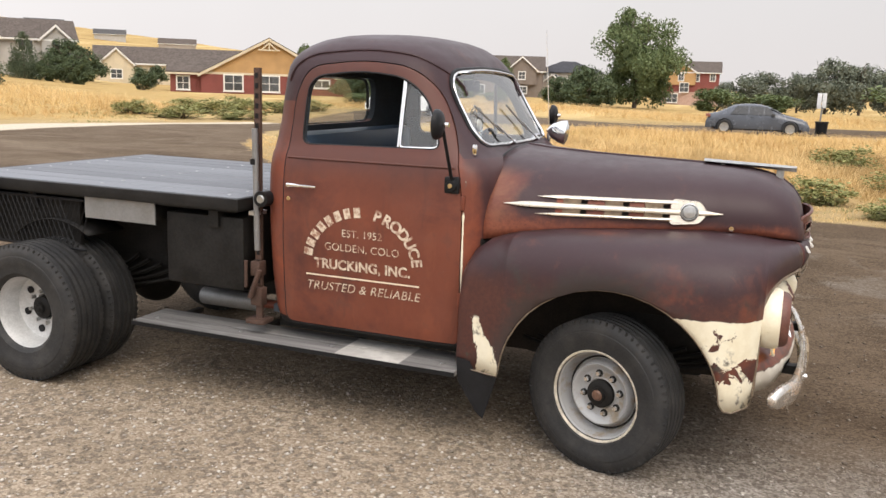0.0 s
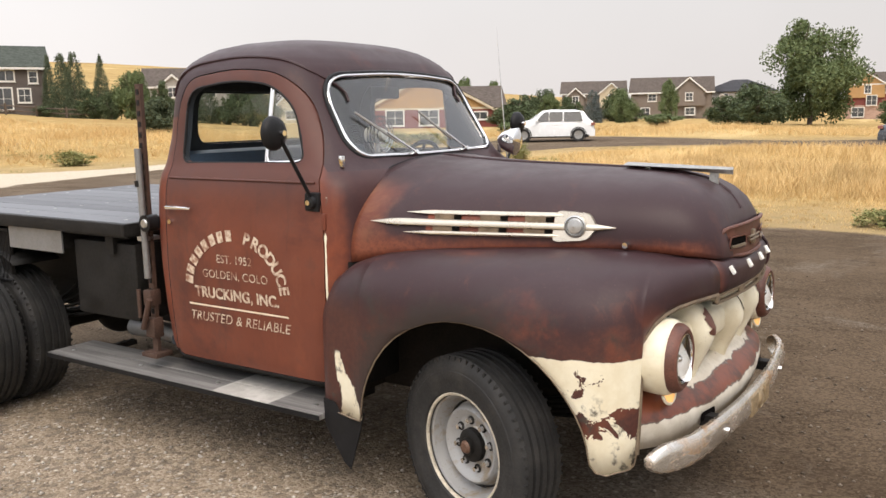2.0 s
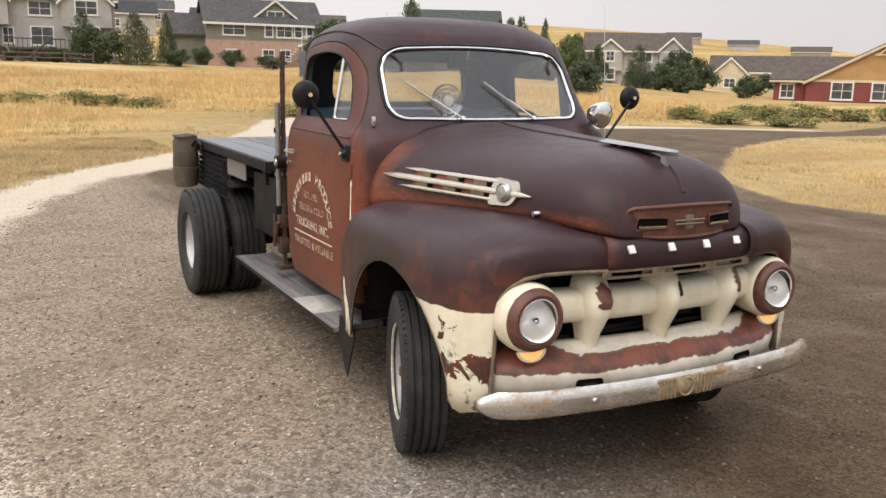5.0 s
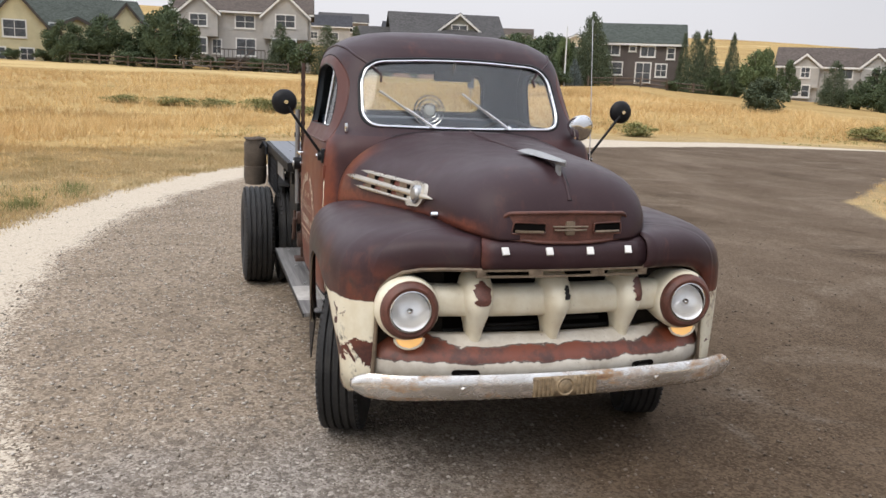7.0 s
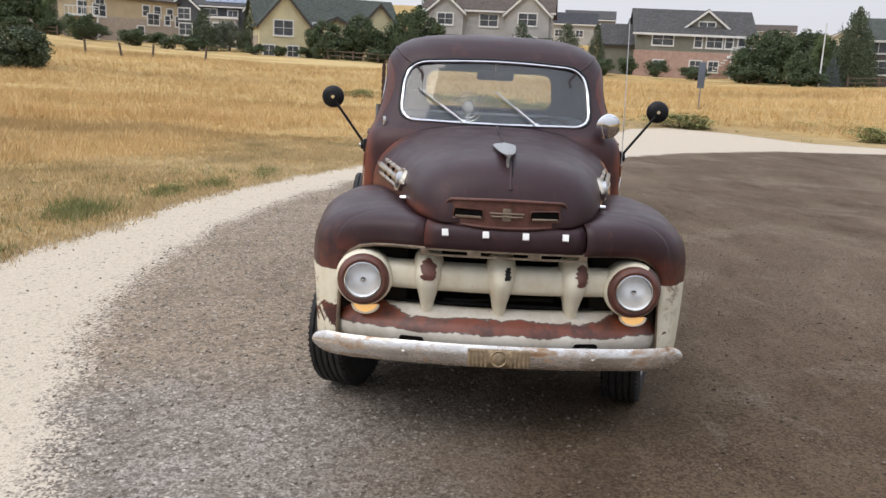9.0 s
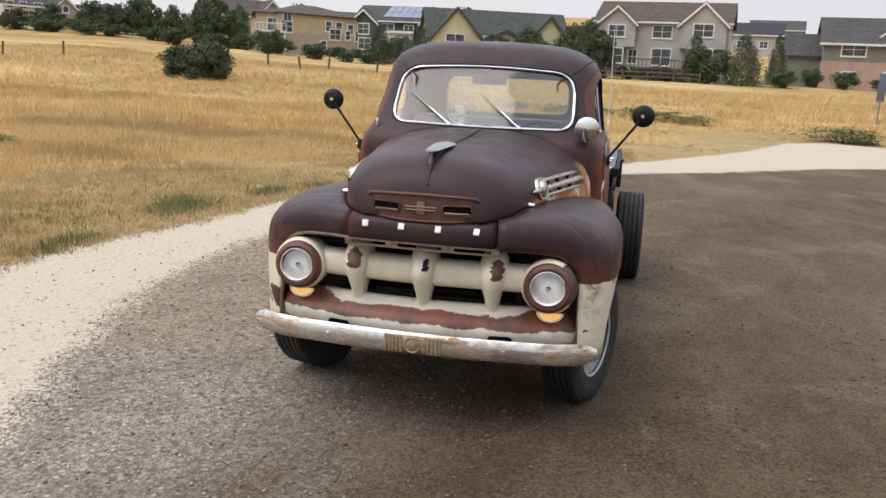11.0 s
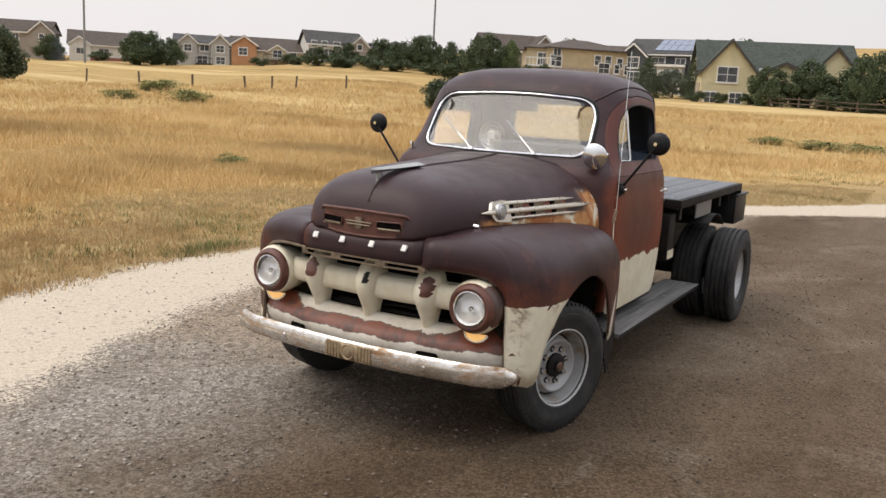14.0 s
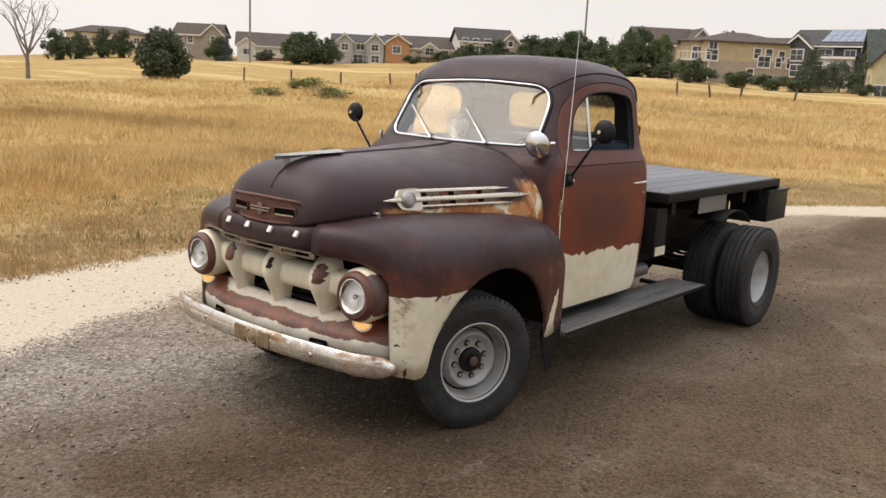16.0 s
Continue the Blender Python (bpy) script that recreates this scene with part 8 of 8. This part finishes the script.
stand(shrub("rounded green garden bush", M_LEAF_DARK, 33, 2400), [(-109.5, -69.6, 6.0, 2.4), (-106.4, -58.3, 5.0, 3.0), (-109.6, -73.6, 5.0, 2.0), (-113.9, -82.7, 6.0, 2.4), (-117.0, -86.8, 5.0, 2.6), (-103.8, -42.4, 5.0, 2.4), (-100.8, -29.0, 4.0, 2.0), (-103.2, -51.2, 5.0, 2.6), (-116.3, -103.1, 4.0, 2.0), (-109.6, -121.3, 5.0, 2.0), (-101.6, -127.4, 5.0, 2.2), (-95.3, 19.2, 4.0, 2.4), (-94.3, 29.5, 4.0, 2.0), (-99.4, 2.5, 3.0, 2.0), (-97.3, 7.0, 3.0, 2.0), (-83.6, 37.8, 4.5, 2.0), (-81.5, 51.7, 3.0, 1.6), (-75.9, 69.1, 4.5, 2.6), (-72.8, 71.5, 4.0, 2.4), (-62.7, 71.9, 4.0, 2.6), (-75.1, 88.5, 5.0, 3.6), (-69.1, 92.5, 5.0, 3.0), (-42.5, 121.8, 5.0, 2.4), (-49.7, 132.1, 6.0, 2.4), (-31.2, 134.3, 6.0, 2.2), (-58.2, 123.6, 6.0, 2.8), (-112.1, -64.5, 6.0, 2.6), (-98.8, -41.6, 4.6, 3.8), (-101.2, -36.2, 5.0, 2.6), (-101.7, -32.6, 5.0, 2.4), (-104.2, -47.2, 4.6, 2.6), (-92.7, 35.1, 6.4, 2.8), (-100.5, 26.8, 3.6, 2.6), (-100.5, 23.3, 3.4, 2.8), (-97.6, 11.5, 5.4, 5.0), (-96.7, -14.9, 3.0, 1.6), (-95.6, -18.0, 2.6, 1.5), (-96.1, -20.7, 2.6, 1.6), (-93.1, -6.1, 4.0, 2.0), (-115.9, -78.7, 7.0, 2.6), (-121.3, -99.1, 6.0, 2.4), (-86.7, 39.4, 4.0, 1.8)])
stand(shrub("low green scrub beyond the road", M_LEAF, 34, 3000), [(-5.2, 100.4, 7.0, 3.4), (0.8, 103.5, 8.0, 3.0), (13.2, 83.0, 9.0, 4.6), (19.3, 85.2, 9.0, 4.6), (-25.5, 82.6, 5.0, 1.6), (-31.6, 61.8, 4.0, 1.3)])
stand(shrub("green weed clump at the roadside", M_WEED, 35, 1400, "weed_clump"), [(-25.0, 14.9, 2.0, 0.7), (-27.8, 9.0, 3.4, 0.7), (-25.8, 26.7, 2.6, 0.8), (-24.0, 30.3, 2.8, 0.9), (-25.1, 33.9, 2.6, 1.0), (-23.1, 37.6, 3.0, 0.9), (2.3, 16.6, 1.8, 0.8), (5.0, 19.2, 2.2, 1.0), (6.4, 14.6, 1.8, 0.9), (3.9, 10.8, 1.6, 0.5), (7.4, 20.8, 3.0, 1.3), (-26.6, 31.4, 2.4, 0.8), (-31.3, -33.9, 3.2, 0.9), (-28.8, -36.5, 2.6, 0.7), (-39.3, -3.9, 2.6, 0.5), (-38.9, -1.6, 2.8, 0.55), (-38.8, 0.2, 2.4, 0.6), (-37.3, 2.1, 2.6, 0.8), (-36.7, 3.4, 2.4, 0.7), (-34.8, 4.6, 2.6, 0.6), (-40.0, -45.0, 3.4, 1.0), (-38.6, -44.8, 2.6, 0.9), (-23.4, 34.4, 3.6, 0.8), (-11.2, 21.8, 1.1, 0.7), (-22.9, 26.2, 3.4, 0.7), (-20.8, 27.6, 3.0, 0.6), (-9.4, -10.3, 0.9, 0.4), (-1.6, 9.1, 1.3, 0.42), (0.6, 9.2, 1.1, 0.38), (2.5, 9.0, 1.4, 0.42), (4.6, 9.1, 1.2, 0.4), (1.4, 10.6, 1.6, 0.55), (3.0, 12.6, 1.7, 0.6), (-3.4, 8.8, 1.0, 0.35)])

# bare tree
dead = thing("bare_tree", "leafless grey tree at the meadow's edge", "tree", place(-29.3, -67.0, 0, 6.6))
_rng, bm = np.random.default_rng(5), bmesh.new()
rod(bm, (0, 0, -0.05), (0, 0, 0.30), 0.030, 0.022, 8)
for _k in range(7):
    _a = _k * 0.9
    limb(bm, _rng, (0, 0, 0.22 + 0.02 * _k), (0.55 * math.cos(_a), 0.55 * math.sin(_a), 1.1), 0.48, 0.014, 2)
part("trunk", bm, M_DEADWOOD, dead)

# ---- cars ----
def build_car(name, label, m, paint, length, height, suv):
    car = thing(name, label, "car", m)
    L, W = length / 2, 0.91
    if suv:
        top = ((-L, 0.62), (-L + 0.05, 0.98), (-L + 0.25, 1.08), (-L + 0.55, height - 0.10), (-L + 1.0, height - 0.02), (0.0, height), (0.45, height - 0.05), (1.12, 1.08), (L - 0.35, 0.92), (L - 0.05, 0.72), (L, 0.55))
    else:
        top = ((-L, 0.60), (-L + 0.05, 0.92), (-L + 0.55, 1.02), (-L + 1.25, height - 0.08), (-0.55, height), (0.10, height - 0.02), (0.55, height - 0.14), (1.22, 0.98), (L - 0.35, 0.80), (L - 0.06, 0.66), (L, 0.50))
    belt = 0.98 if suv else 0.92
    bm, rows = bmesh.new(), []
    for x in np.linspace(-L, L, 41):
        zt = lerp(x, [p[0] for p in top], [p[1] for p in top])
        e = 1 - 0.12 * abs(x / L) ** 4
        row = []
        for k in range(15):
            a = math.pi * k / 14
            c, s = math.cos(a), math.sin(a)
            y = -W * e * math.copysign(abs(c) ** 0.35, c)
            z = 0.26 + (zt - 0.26) * abs(s) ** 0.45
            if z > belt:
                y *= 1 - 0.26 * (z - belt) / 0.5
            row.append((x, y, z))
        rows.append(row)
    sheet(bm, rows, cap=True)
    body = part("body", bm, paint, car, "", 40)
    part("sill", box(bmesh.new(), -L + 0.3, L - 0.3, -W + 0.03, W - 0.03, 0.20, 0.34, 0.03), M_BLACK, body)
    lo, hi = belt + 0.03, height - 0.12
    xs = ((-L + 0.62, -0.62), (-0.56, 0.10), (0.14, 0.78)) if suv else ((-L + 1.12, -0.42), (-0.36, 0.28), (0.32, 0.86))
    for side in (-1, 1):
        for k, (a, b) in enumerate(xs):
            bm = bmesh.new()
            a1 = a + (0.10 if suv else 0.30) * (k == 0)
            b1 = b - (0.42 if k == 2 else 0)
            o = [(a, lo), (a1, hi), (max(a1 + 0.1, b1), hi - 0.02 * (k == 2)), (b, lo)]
            bm.faces.new([bm.verts.new((x, side * (W * (1 - 0.26 * (z - belt) / 0.5) + 0.012), z)) for x, z in o])
            part("window", bm, M_CARGLASS, body, "dark car window", 0)
        for x in (-L * 0.62, L * 0.64):
            w = thing("wheel", "", "")
            w.parent = car
            wm = pose(x, side * (W - 0.03), 0.33) @ pose(0, 0, 0, 90 if side < 0 else -90, 0, 0)
            bm = bmesh.new()
            lathe(bm, [(0.20, -0.09), (0.31, -0.10), (0.335, -0.07), (0.335, 0.07), (0.31, 0.10), (0.215, 0.095)], wm, 28)
            part("tyre", bm, M_TYRE, w)
            bm = bmesh.new()
            lathe(bm, [(0.215, 0.09), (0.20, 0.06), (0.06, 0.05), (0.055, 0.075), (0.001, 0.075)], wm, 28)
            part("rim", bm, M_ALU, w)
            bm = bmesh.new()
            for k in range(5):
                a = k * 1.2566
                p0, p1 = wm @ Vector((0.05 * math.cos(a), 0.05 * math.sin(a), 0.075)), wm @ Vector((0.20 * math.cos(a), 0.20 * math.sin(a), 0.085))
                rod(bm, p0, p1, 0.022, n=6)
            part("spokes", bm, M_ALU, w)
            bm = bmesh.new()
            lathe(bm, [(0.36, 0.072), (0.395, 0.082), (0.40, 0.06)], wm, 28)
            part("arch", bm, M_BLACK, body)
        part("mirror", box(bmesh.new(), 0.66, 0.80, side * 0.90, side * 1.06, belt, belt + 0.12, 0.02), paint, body)
        part("tail_lamp", box(bmesh.new(), -L - 0.004, -L + 0.20, side * 0.60, side * (W - 0.03), 0.78, 0.92, 0.02), B_RED, body, "red tail lamp")
        part("door_handle", box(bmesh.new(), -0.30, -0.14, side * (W - 0.01), side * (W + 0.015), 0.82, 0.85, 0.004), paint, body)
    part("screen", box(bmesh.new(), 0, 0.012, -0.66, 0.66, 0, 0.62, 0, pose(1.14, 0, belt + 0.06, 0, -58 if suv else -62, 0)), M_CARGLASS, body)
    return car


build_car("parked_sedan", "dark grey sedan parked on the road", place(0.2, 40.1, 0), M_CARPAINT, 4.7, 1.46, False)
build_car("parked_suv", "white family car parked on the road", place(-17.0, 37.1, 205), M_CARWHITE, 4.35, 1.60, True)
build_car("parked_van", "pale car behind the yellow house's hedge", place(-104.9, -19.9, 100), M_CARWHITE, 4.6, 1.55, True)

# ---- fences, posts, signs ----
def rail_fence(x0, y0, x1, y1, step=2.6):
    f = thing("rail_fence", "weathered split-rail fence along the gardens", "fence")
    n = max(1, int(math.hypot(x1 - x0, y1 - y0) / step))
    pts = [(x0 + (x1 - x0) * k / n, y0 + (y1 - y0) * k / n) for k in range(n + 1)]
    for x, y in pts:
        z = float(rise(x, y))
        part("post", box(bmesh.new(), x - 0.08, x + 0.08, y - 0.08, y + 0.08, z - 0.3, z + 1.15), M_FENCE, f, "", 0)
    for (ax, ay), (bx, by) in zip(pts, pts[1:]):
        for h in (0.45, 0.92):
            part("rail", rod(bmesh.new(), (ax, ay, float(rise(ax, ay)) + h), (bx, by, float(rise(bx, by)) + h), 0.06, n=6), M_FENCE, f, "", 0)


rail_fence(-92.7, 10.1, -91.5, -11.9)
rail_fence(-84.6, 42.5, -79.5, 56.2)
rail_fence(-104.8, -54.3, -102.3, -45.9)
post = thing("fence_post", "lone wooden post in the dry meadow", "post", None, "", "meadow posts")
part("shaft", box(bmesh.new(), -0.07, 0.07, -0.07, 0.07, -0.3, 1.15, 0.015), M_FENCE, post, "", 0)
part("wire", rod(bmesh.new(), (0, -0.9, 0.9), (0, 0.9, 0.9), 0.006, n=4), M_STEEL, post)
for x, y, t in ((-68.4, -26.2, 12), (-69.2, -23.9, -6), (-70.7, -19.9, -9), (-53.5, -49.7, 8), (-55.0, -48.0, 0), (-56.3, -46.4, -4), (-47.4, -56.0, 3), (-67.2, -28.7, 4), (-50.5, -53.0, 0), (-44.1, -58.5, -3)):
    copy_thing(post, place(x, y, x * 7 % 90) @ pose(0, 0, 0, t, 0, 0))
post.matrix_world = place(-59.0, -42.9, 20)
for x, y, h in ((-130.4, -75.4, 24.0), (-92.0, -119.1, 22.0)):
    u = thing("utility_pole", "tall thin grey pole behind the houses", "pole", place(x, y), "", "far poles")
    part("mast", rod(bmesh.new(), (0, 0, -0.5), (0, 0, h), 0.20, 0.13, 8), M_STEEL, u)
u = thing("street_lamp", "slender pale light pole near the dark house", "lamp post", place(-83.6, 39.1))
part("mast", rod(bmesh.new(), (0, 0, -0.3), (0, 0, 6.4), 0.10, 0.06, 8), M_SIGNBACK, u)
s = thing("street_sign", "narrow dull blue sign on a thin post", "sign", place(-41.1, 13.8, 40))
part("post", rod(bmesh.new(), (0, 0, -0.3), (0, 0, 1.3), 0.035, n=8), M_STEEL, s)
part("plate", box(bmesh.new(), -0.20, 0.20, -0.02, 0.02, 1.15, 2.5, 0.01), M_SIGNBLUE, s)
s = thing("road_sign", "white double sign plate on a post by the road", "sign", place(3.1, 42.1, 0))
part("post", rod(bmesh.new(), (0, 0, -0.3), (0.05, 0, 1.35), 0.04, n=8), M_STEEL, s)
part("plate", box(bmesh.new(), -0.20, 0.00, -0.03, 0.0, 1.25, 2.0, 0.01), M_SIGNBACK, s)
part("plate", box(bmesh.new(), 0.03, 0.22, -0.03, 0.0, 1.28, 2.0, 0.01), M_SIGNBACK, s)
b = thing("litter_bin", "black litter bin beside the road sign", "bin", place(3.2, 41.8))
bm = bmesh.new()
lathe(bm, [(0.001, 0), (0.26, 0), (0.30, 0.55), (0.33, 0.56), (0.33, 0.62), (0.28, 0.62), (0.26, 0.1)], Matrix.Identity(4), 20)
part("drum", bm, M_BLACK, b)

# ---- loose ground cover ----
def scatter_grass(name, label, material, x, y, h, spread, blades, seed):
    """Tufts of thin blades, one mesh."""
    rng = np.random.default_rng(seed)
    n = len(x)
    z = rise(x, y)
    X, Y, Z, Hh = (np.repeat(q, blades) for q in (x, y, z, h))
    m = n * blades
    a = rng.random(m) * 2 * math.pi
    r = spread * rng.random(m) * np.repeat(0.5 + rng.random(n), blades)
    bx, by = X + r * np.cos(a), Y + r * np.sin(a)
    hh = Hh * (0.45 + 0.6 * rng.random(m))
    lean = hh * (0.2 + 0.7 * rng.random(m))
    la = a + rng.normal(size=m) * 0.7
    tx, ty = bx + lean * np.cos(la), by + lean * np.sin(la)
    w = (0.006 + 0.018 * hh) * (0.7 + 0.6 * rng.random(m))
    wa = rng.random(m) * 2 * math.pi
    v = np.empty((m, 3, 3), np.float32)
    v[:, 0] = np.stack([bx - w * np.cos(wa), by - w * np.sin(wa), Z - 0.02], 1)
    v[:, 1] = np.stack([bx + w * np.cos(wa), by + w * np.sin(wa), Z - 0.02], 1)
    v[:, 2] = np.stack([tx, ty, Z + hh], 1)
    return mesh_object(name, v.reshape(-1, 3), np.arange(m * 3).reshape(-1, 3), material, label, "grass", "stuff")


def meadow_points(count, seed, x0, x1, y0, y1, margin=0.10):
    rng = np.random.default_rng(seed)
    x, y = x0 + (x1 - x0) * rng.random(count), y0 + (y1 - y0) * rng.random(count)
    edge = -inside(BARE, x, y)
    keep = (edge > margin - 0.25 * rng.random(count))
    return x[keep], y[keep], edge[keep]


def patchy(x, y, k, ox=0.0):
    return np.sin(x * k + 1.7 * np.sin(y * k * 0.7 + ox)) * np.sin(y * k * 1.3 + ox + 1.1 * np.sin(x * k * 0.6))


def build_grass():
    parts = []
    for count, seed, area in ((60000, 1, (-16, 6, -14, -2.5)), (26000, 2, (-30, 4, -30, 4)), (30000, 3, (-14, 10, 7, 20)), (20000, 4, (-16, 40, 8, 36)), (36000, 5, (-75, -8, -55, 40)), (9000, 6, (-30, 40, 40, 75)), (14000, 7, (4, 26, -18, -2.5))):
        parts.append(meadow_points(count, seed, *area))
    x, y, e = (np.concatenate(q) for q in zip(*parts))
    tall = np.clip((e - 2.4 - 1.6 * patchy(x, y, 0.45, 3.0)) / 4.5, 0, 1)
    r = np.hypot(x - 2, y)
    h = (0.05 + 0.27 * tall) * (0.8 + 0.3 * patchy(x, y, 0.5)) * (1 + 0.5 * np.clip((r - 15) / 40, 0, 1))
    h[y > 5] *= 1.25
    keep = np.random.default_rng(9).random(len(x)) < np.clip(0.35 + 0.65 * tall + 0.3 * patchy(x, y, 0.9, 2.0), 0.15, 1)
    x, y, h = x[keep], y[keep], h[keep]
    x2, y2, e2 = meadow_points(150000, 12, -19, 6, -10, 1.5, 0.02)
    near = (e2 + 2.2 * np.random.default_rng(15).random(len(x2)) < 4.4 + 1.5 * patchy(x2, y2, 0.45, 3.0)) & (np.random.default_rng(13).random(len(x2)) < 0.55 + 0.4 * patchy(x2, y2, 2.3, 1.0))
    scatter_grass("short_turf", "short olive-brown turf along the verge", M_TURF, x2[near], y2[near], 0.03 + 0.05 * np.random.default_rng(14).random(int(near.sum())), 0.08, 6, 23)
    scatter_grass("dry_grass", "dry golden meadow grass round the yard", M_DRY, x, y, h, 0.10, 6, 21)
    x, y, e = meadow_points(26000, 31, -40, 14, -14, 36, 0.45)
    k = ((patchy(x, y, 0.8, 4.0) > 0.35) & (e < 1.6) & (patchy(x, y, 3.1) > 0.0)) | ((patchy(x, y, 0.28, 1.0) > 0.80))
    rng = np.random.default_rng(33)
    x, y = [x[k]], [y[k]]
    for cx, cy, sx, sy, m in ((-4.75, -4.15, 0.26, 0.16, 260), (-5.2, -4.35, 0.20, 0.14, 60), (-6.5, -3.75, 0.25, 0.10, 110), (-7.4, -3.35, 0.25, 0.10, 80), (-2.4, -4.05, 0.28, 0.09, 90), (-8.9, -2.95, 0.3, 0.10, 60), (-3.4, -4.9, 0.35, 0.25, 40), (-1.4, -4.6, 0.4, 0.25, 30)):
        px, py = rng.normal(cx, sx, m), rng.normal(cy, sy, m)
        out = -inside(BARE, px, py) > 0.0
        x.append(px[out])
        y.append(py[out])
    x, y = np.concatenate(x), np.concatenate(y)
    scatter_grass("green_weeds", "low green weeds along the verge", M_WEED, x, y, 0.05 + 0.09 * np.random.default_rng(8).random(len(x)), 0.12, 7, 22)


build_grass()


def build_stones():
    """Loose stones lying on the yard and the verge, one mesh."""
    rng = np.random.default_rng(41)
    x, y = -9 + 15 * rng.random(48000), -4.2 + 9.5 * rng.random(48000)
    keep = (inside(BARE, x, y) > -0.1) & ((inside(VERGE, x, y) < 0.1) | (rng.random(len(x)) < 0.10)) & (rng.random(len(x)) < np.clip(0.75 - 0.16 * y, 0.12, 1))
    x, y = x[keep], y[keep]
    n = len(x)
    s = 0.0035 + 0.010 * rng.random(n) ** 3
    base = np.array([(1, 0, 0), (-1, 0, 0), (0, 1, 0), (0, -1, 0), (0, 0, 0.75), (0, 0, -0.5)])
    v = base[None] * (0.7 + 0.6 * rng.random((n, 6, 1))) * s[:, None, None]
    a = rng.random(n) * 6.283
    c, q = np.cos(a)[:, None], np.sin(a)[:, None]
    vx, vy = v[..., 0] * c - v[..., 1] * q, v[..., 0] * q + v[..., 1] * c
    v = np.stack([vx + x[:, None], vy + y[:, None], v[..., 2] + rise(x, y)[:, None] + 0.3 * s[:, None]], -1)
    tri = np.array([(0, 2, 4), (2, 1, 4), (1, 3, 4), (3, 0, 4), (2, 0, 5), (1, 2, 5), (3, 1, 5), (0, 3, 5)])
    f = (np.arange(n)[:, None, None] * 6 + tri[None]).reshape(-1, 3)
    mesh_object("loose_gravel", v.reshape(-1, 3), f, M_STONES, "loose grey gravel stones on the yard", "gravel", "stuff")


build_stones()
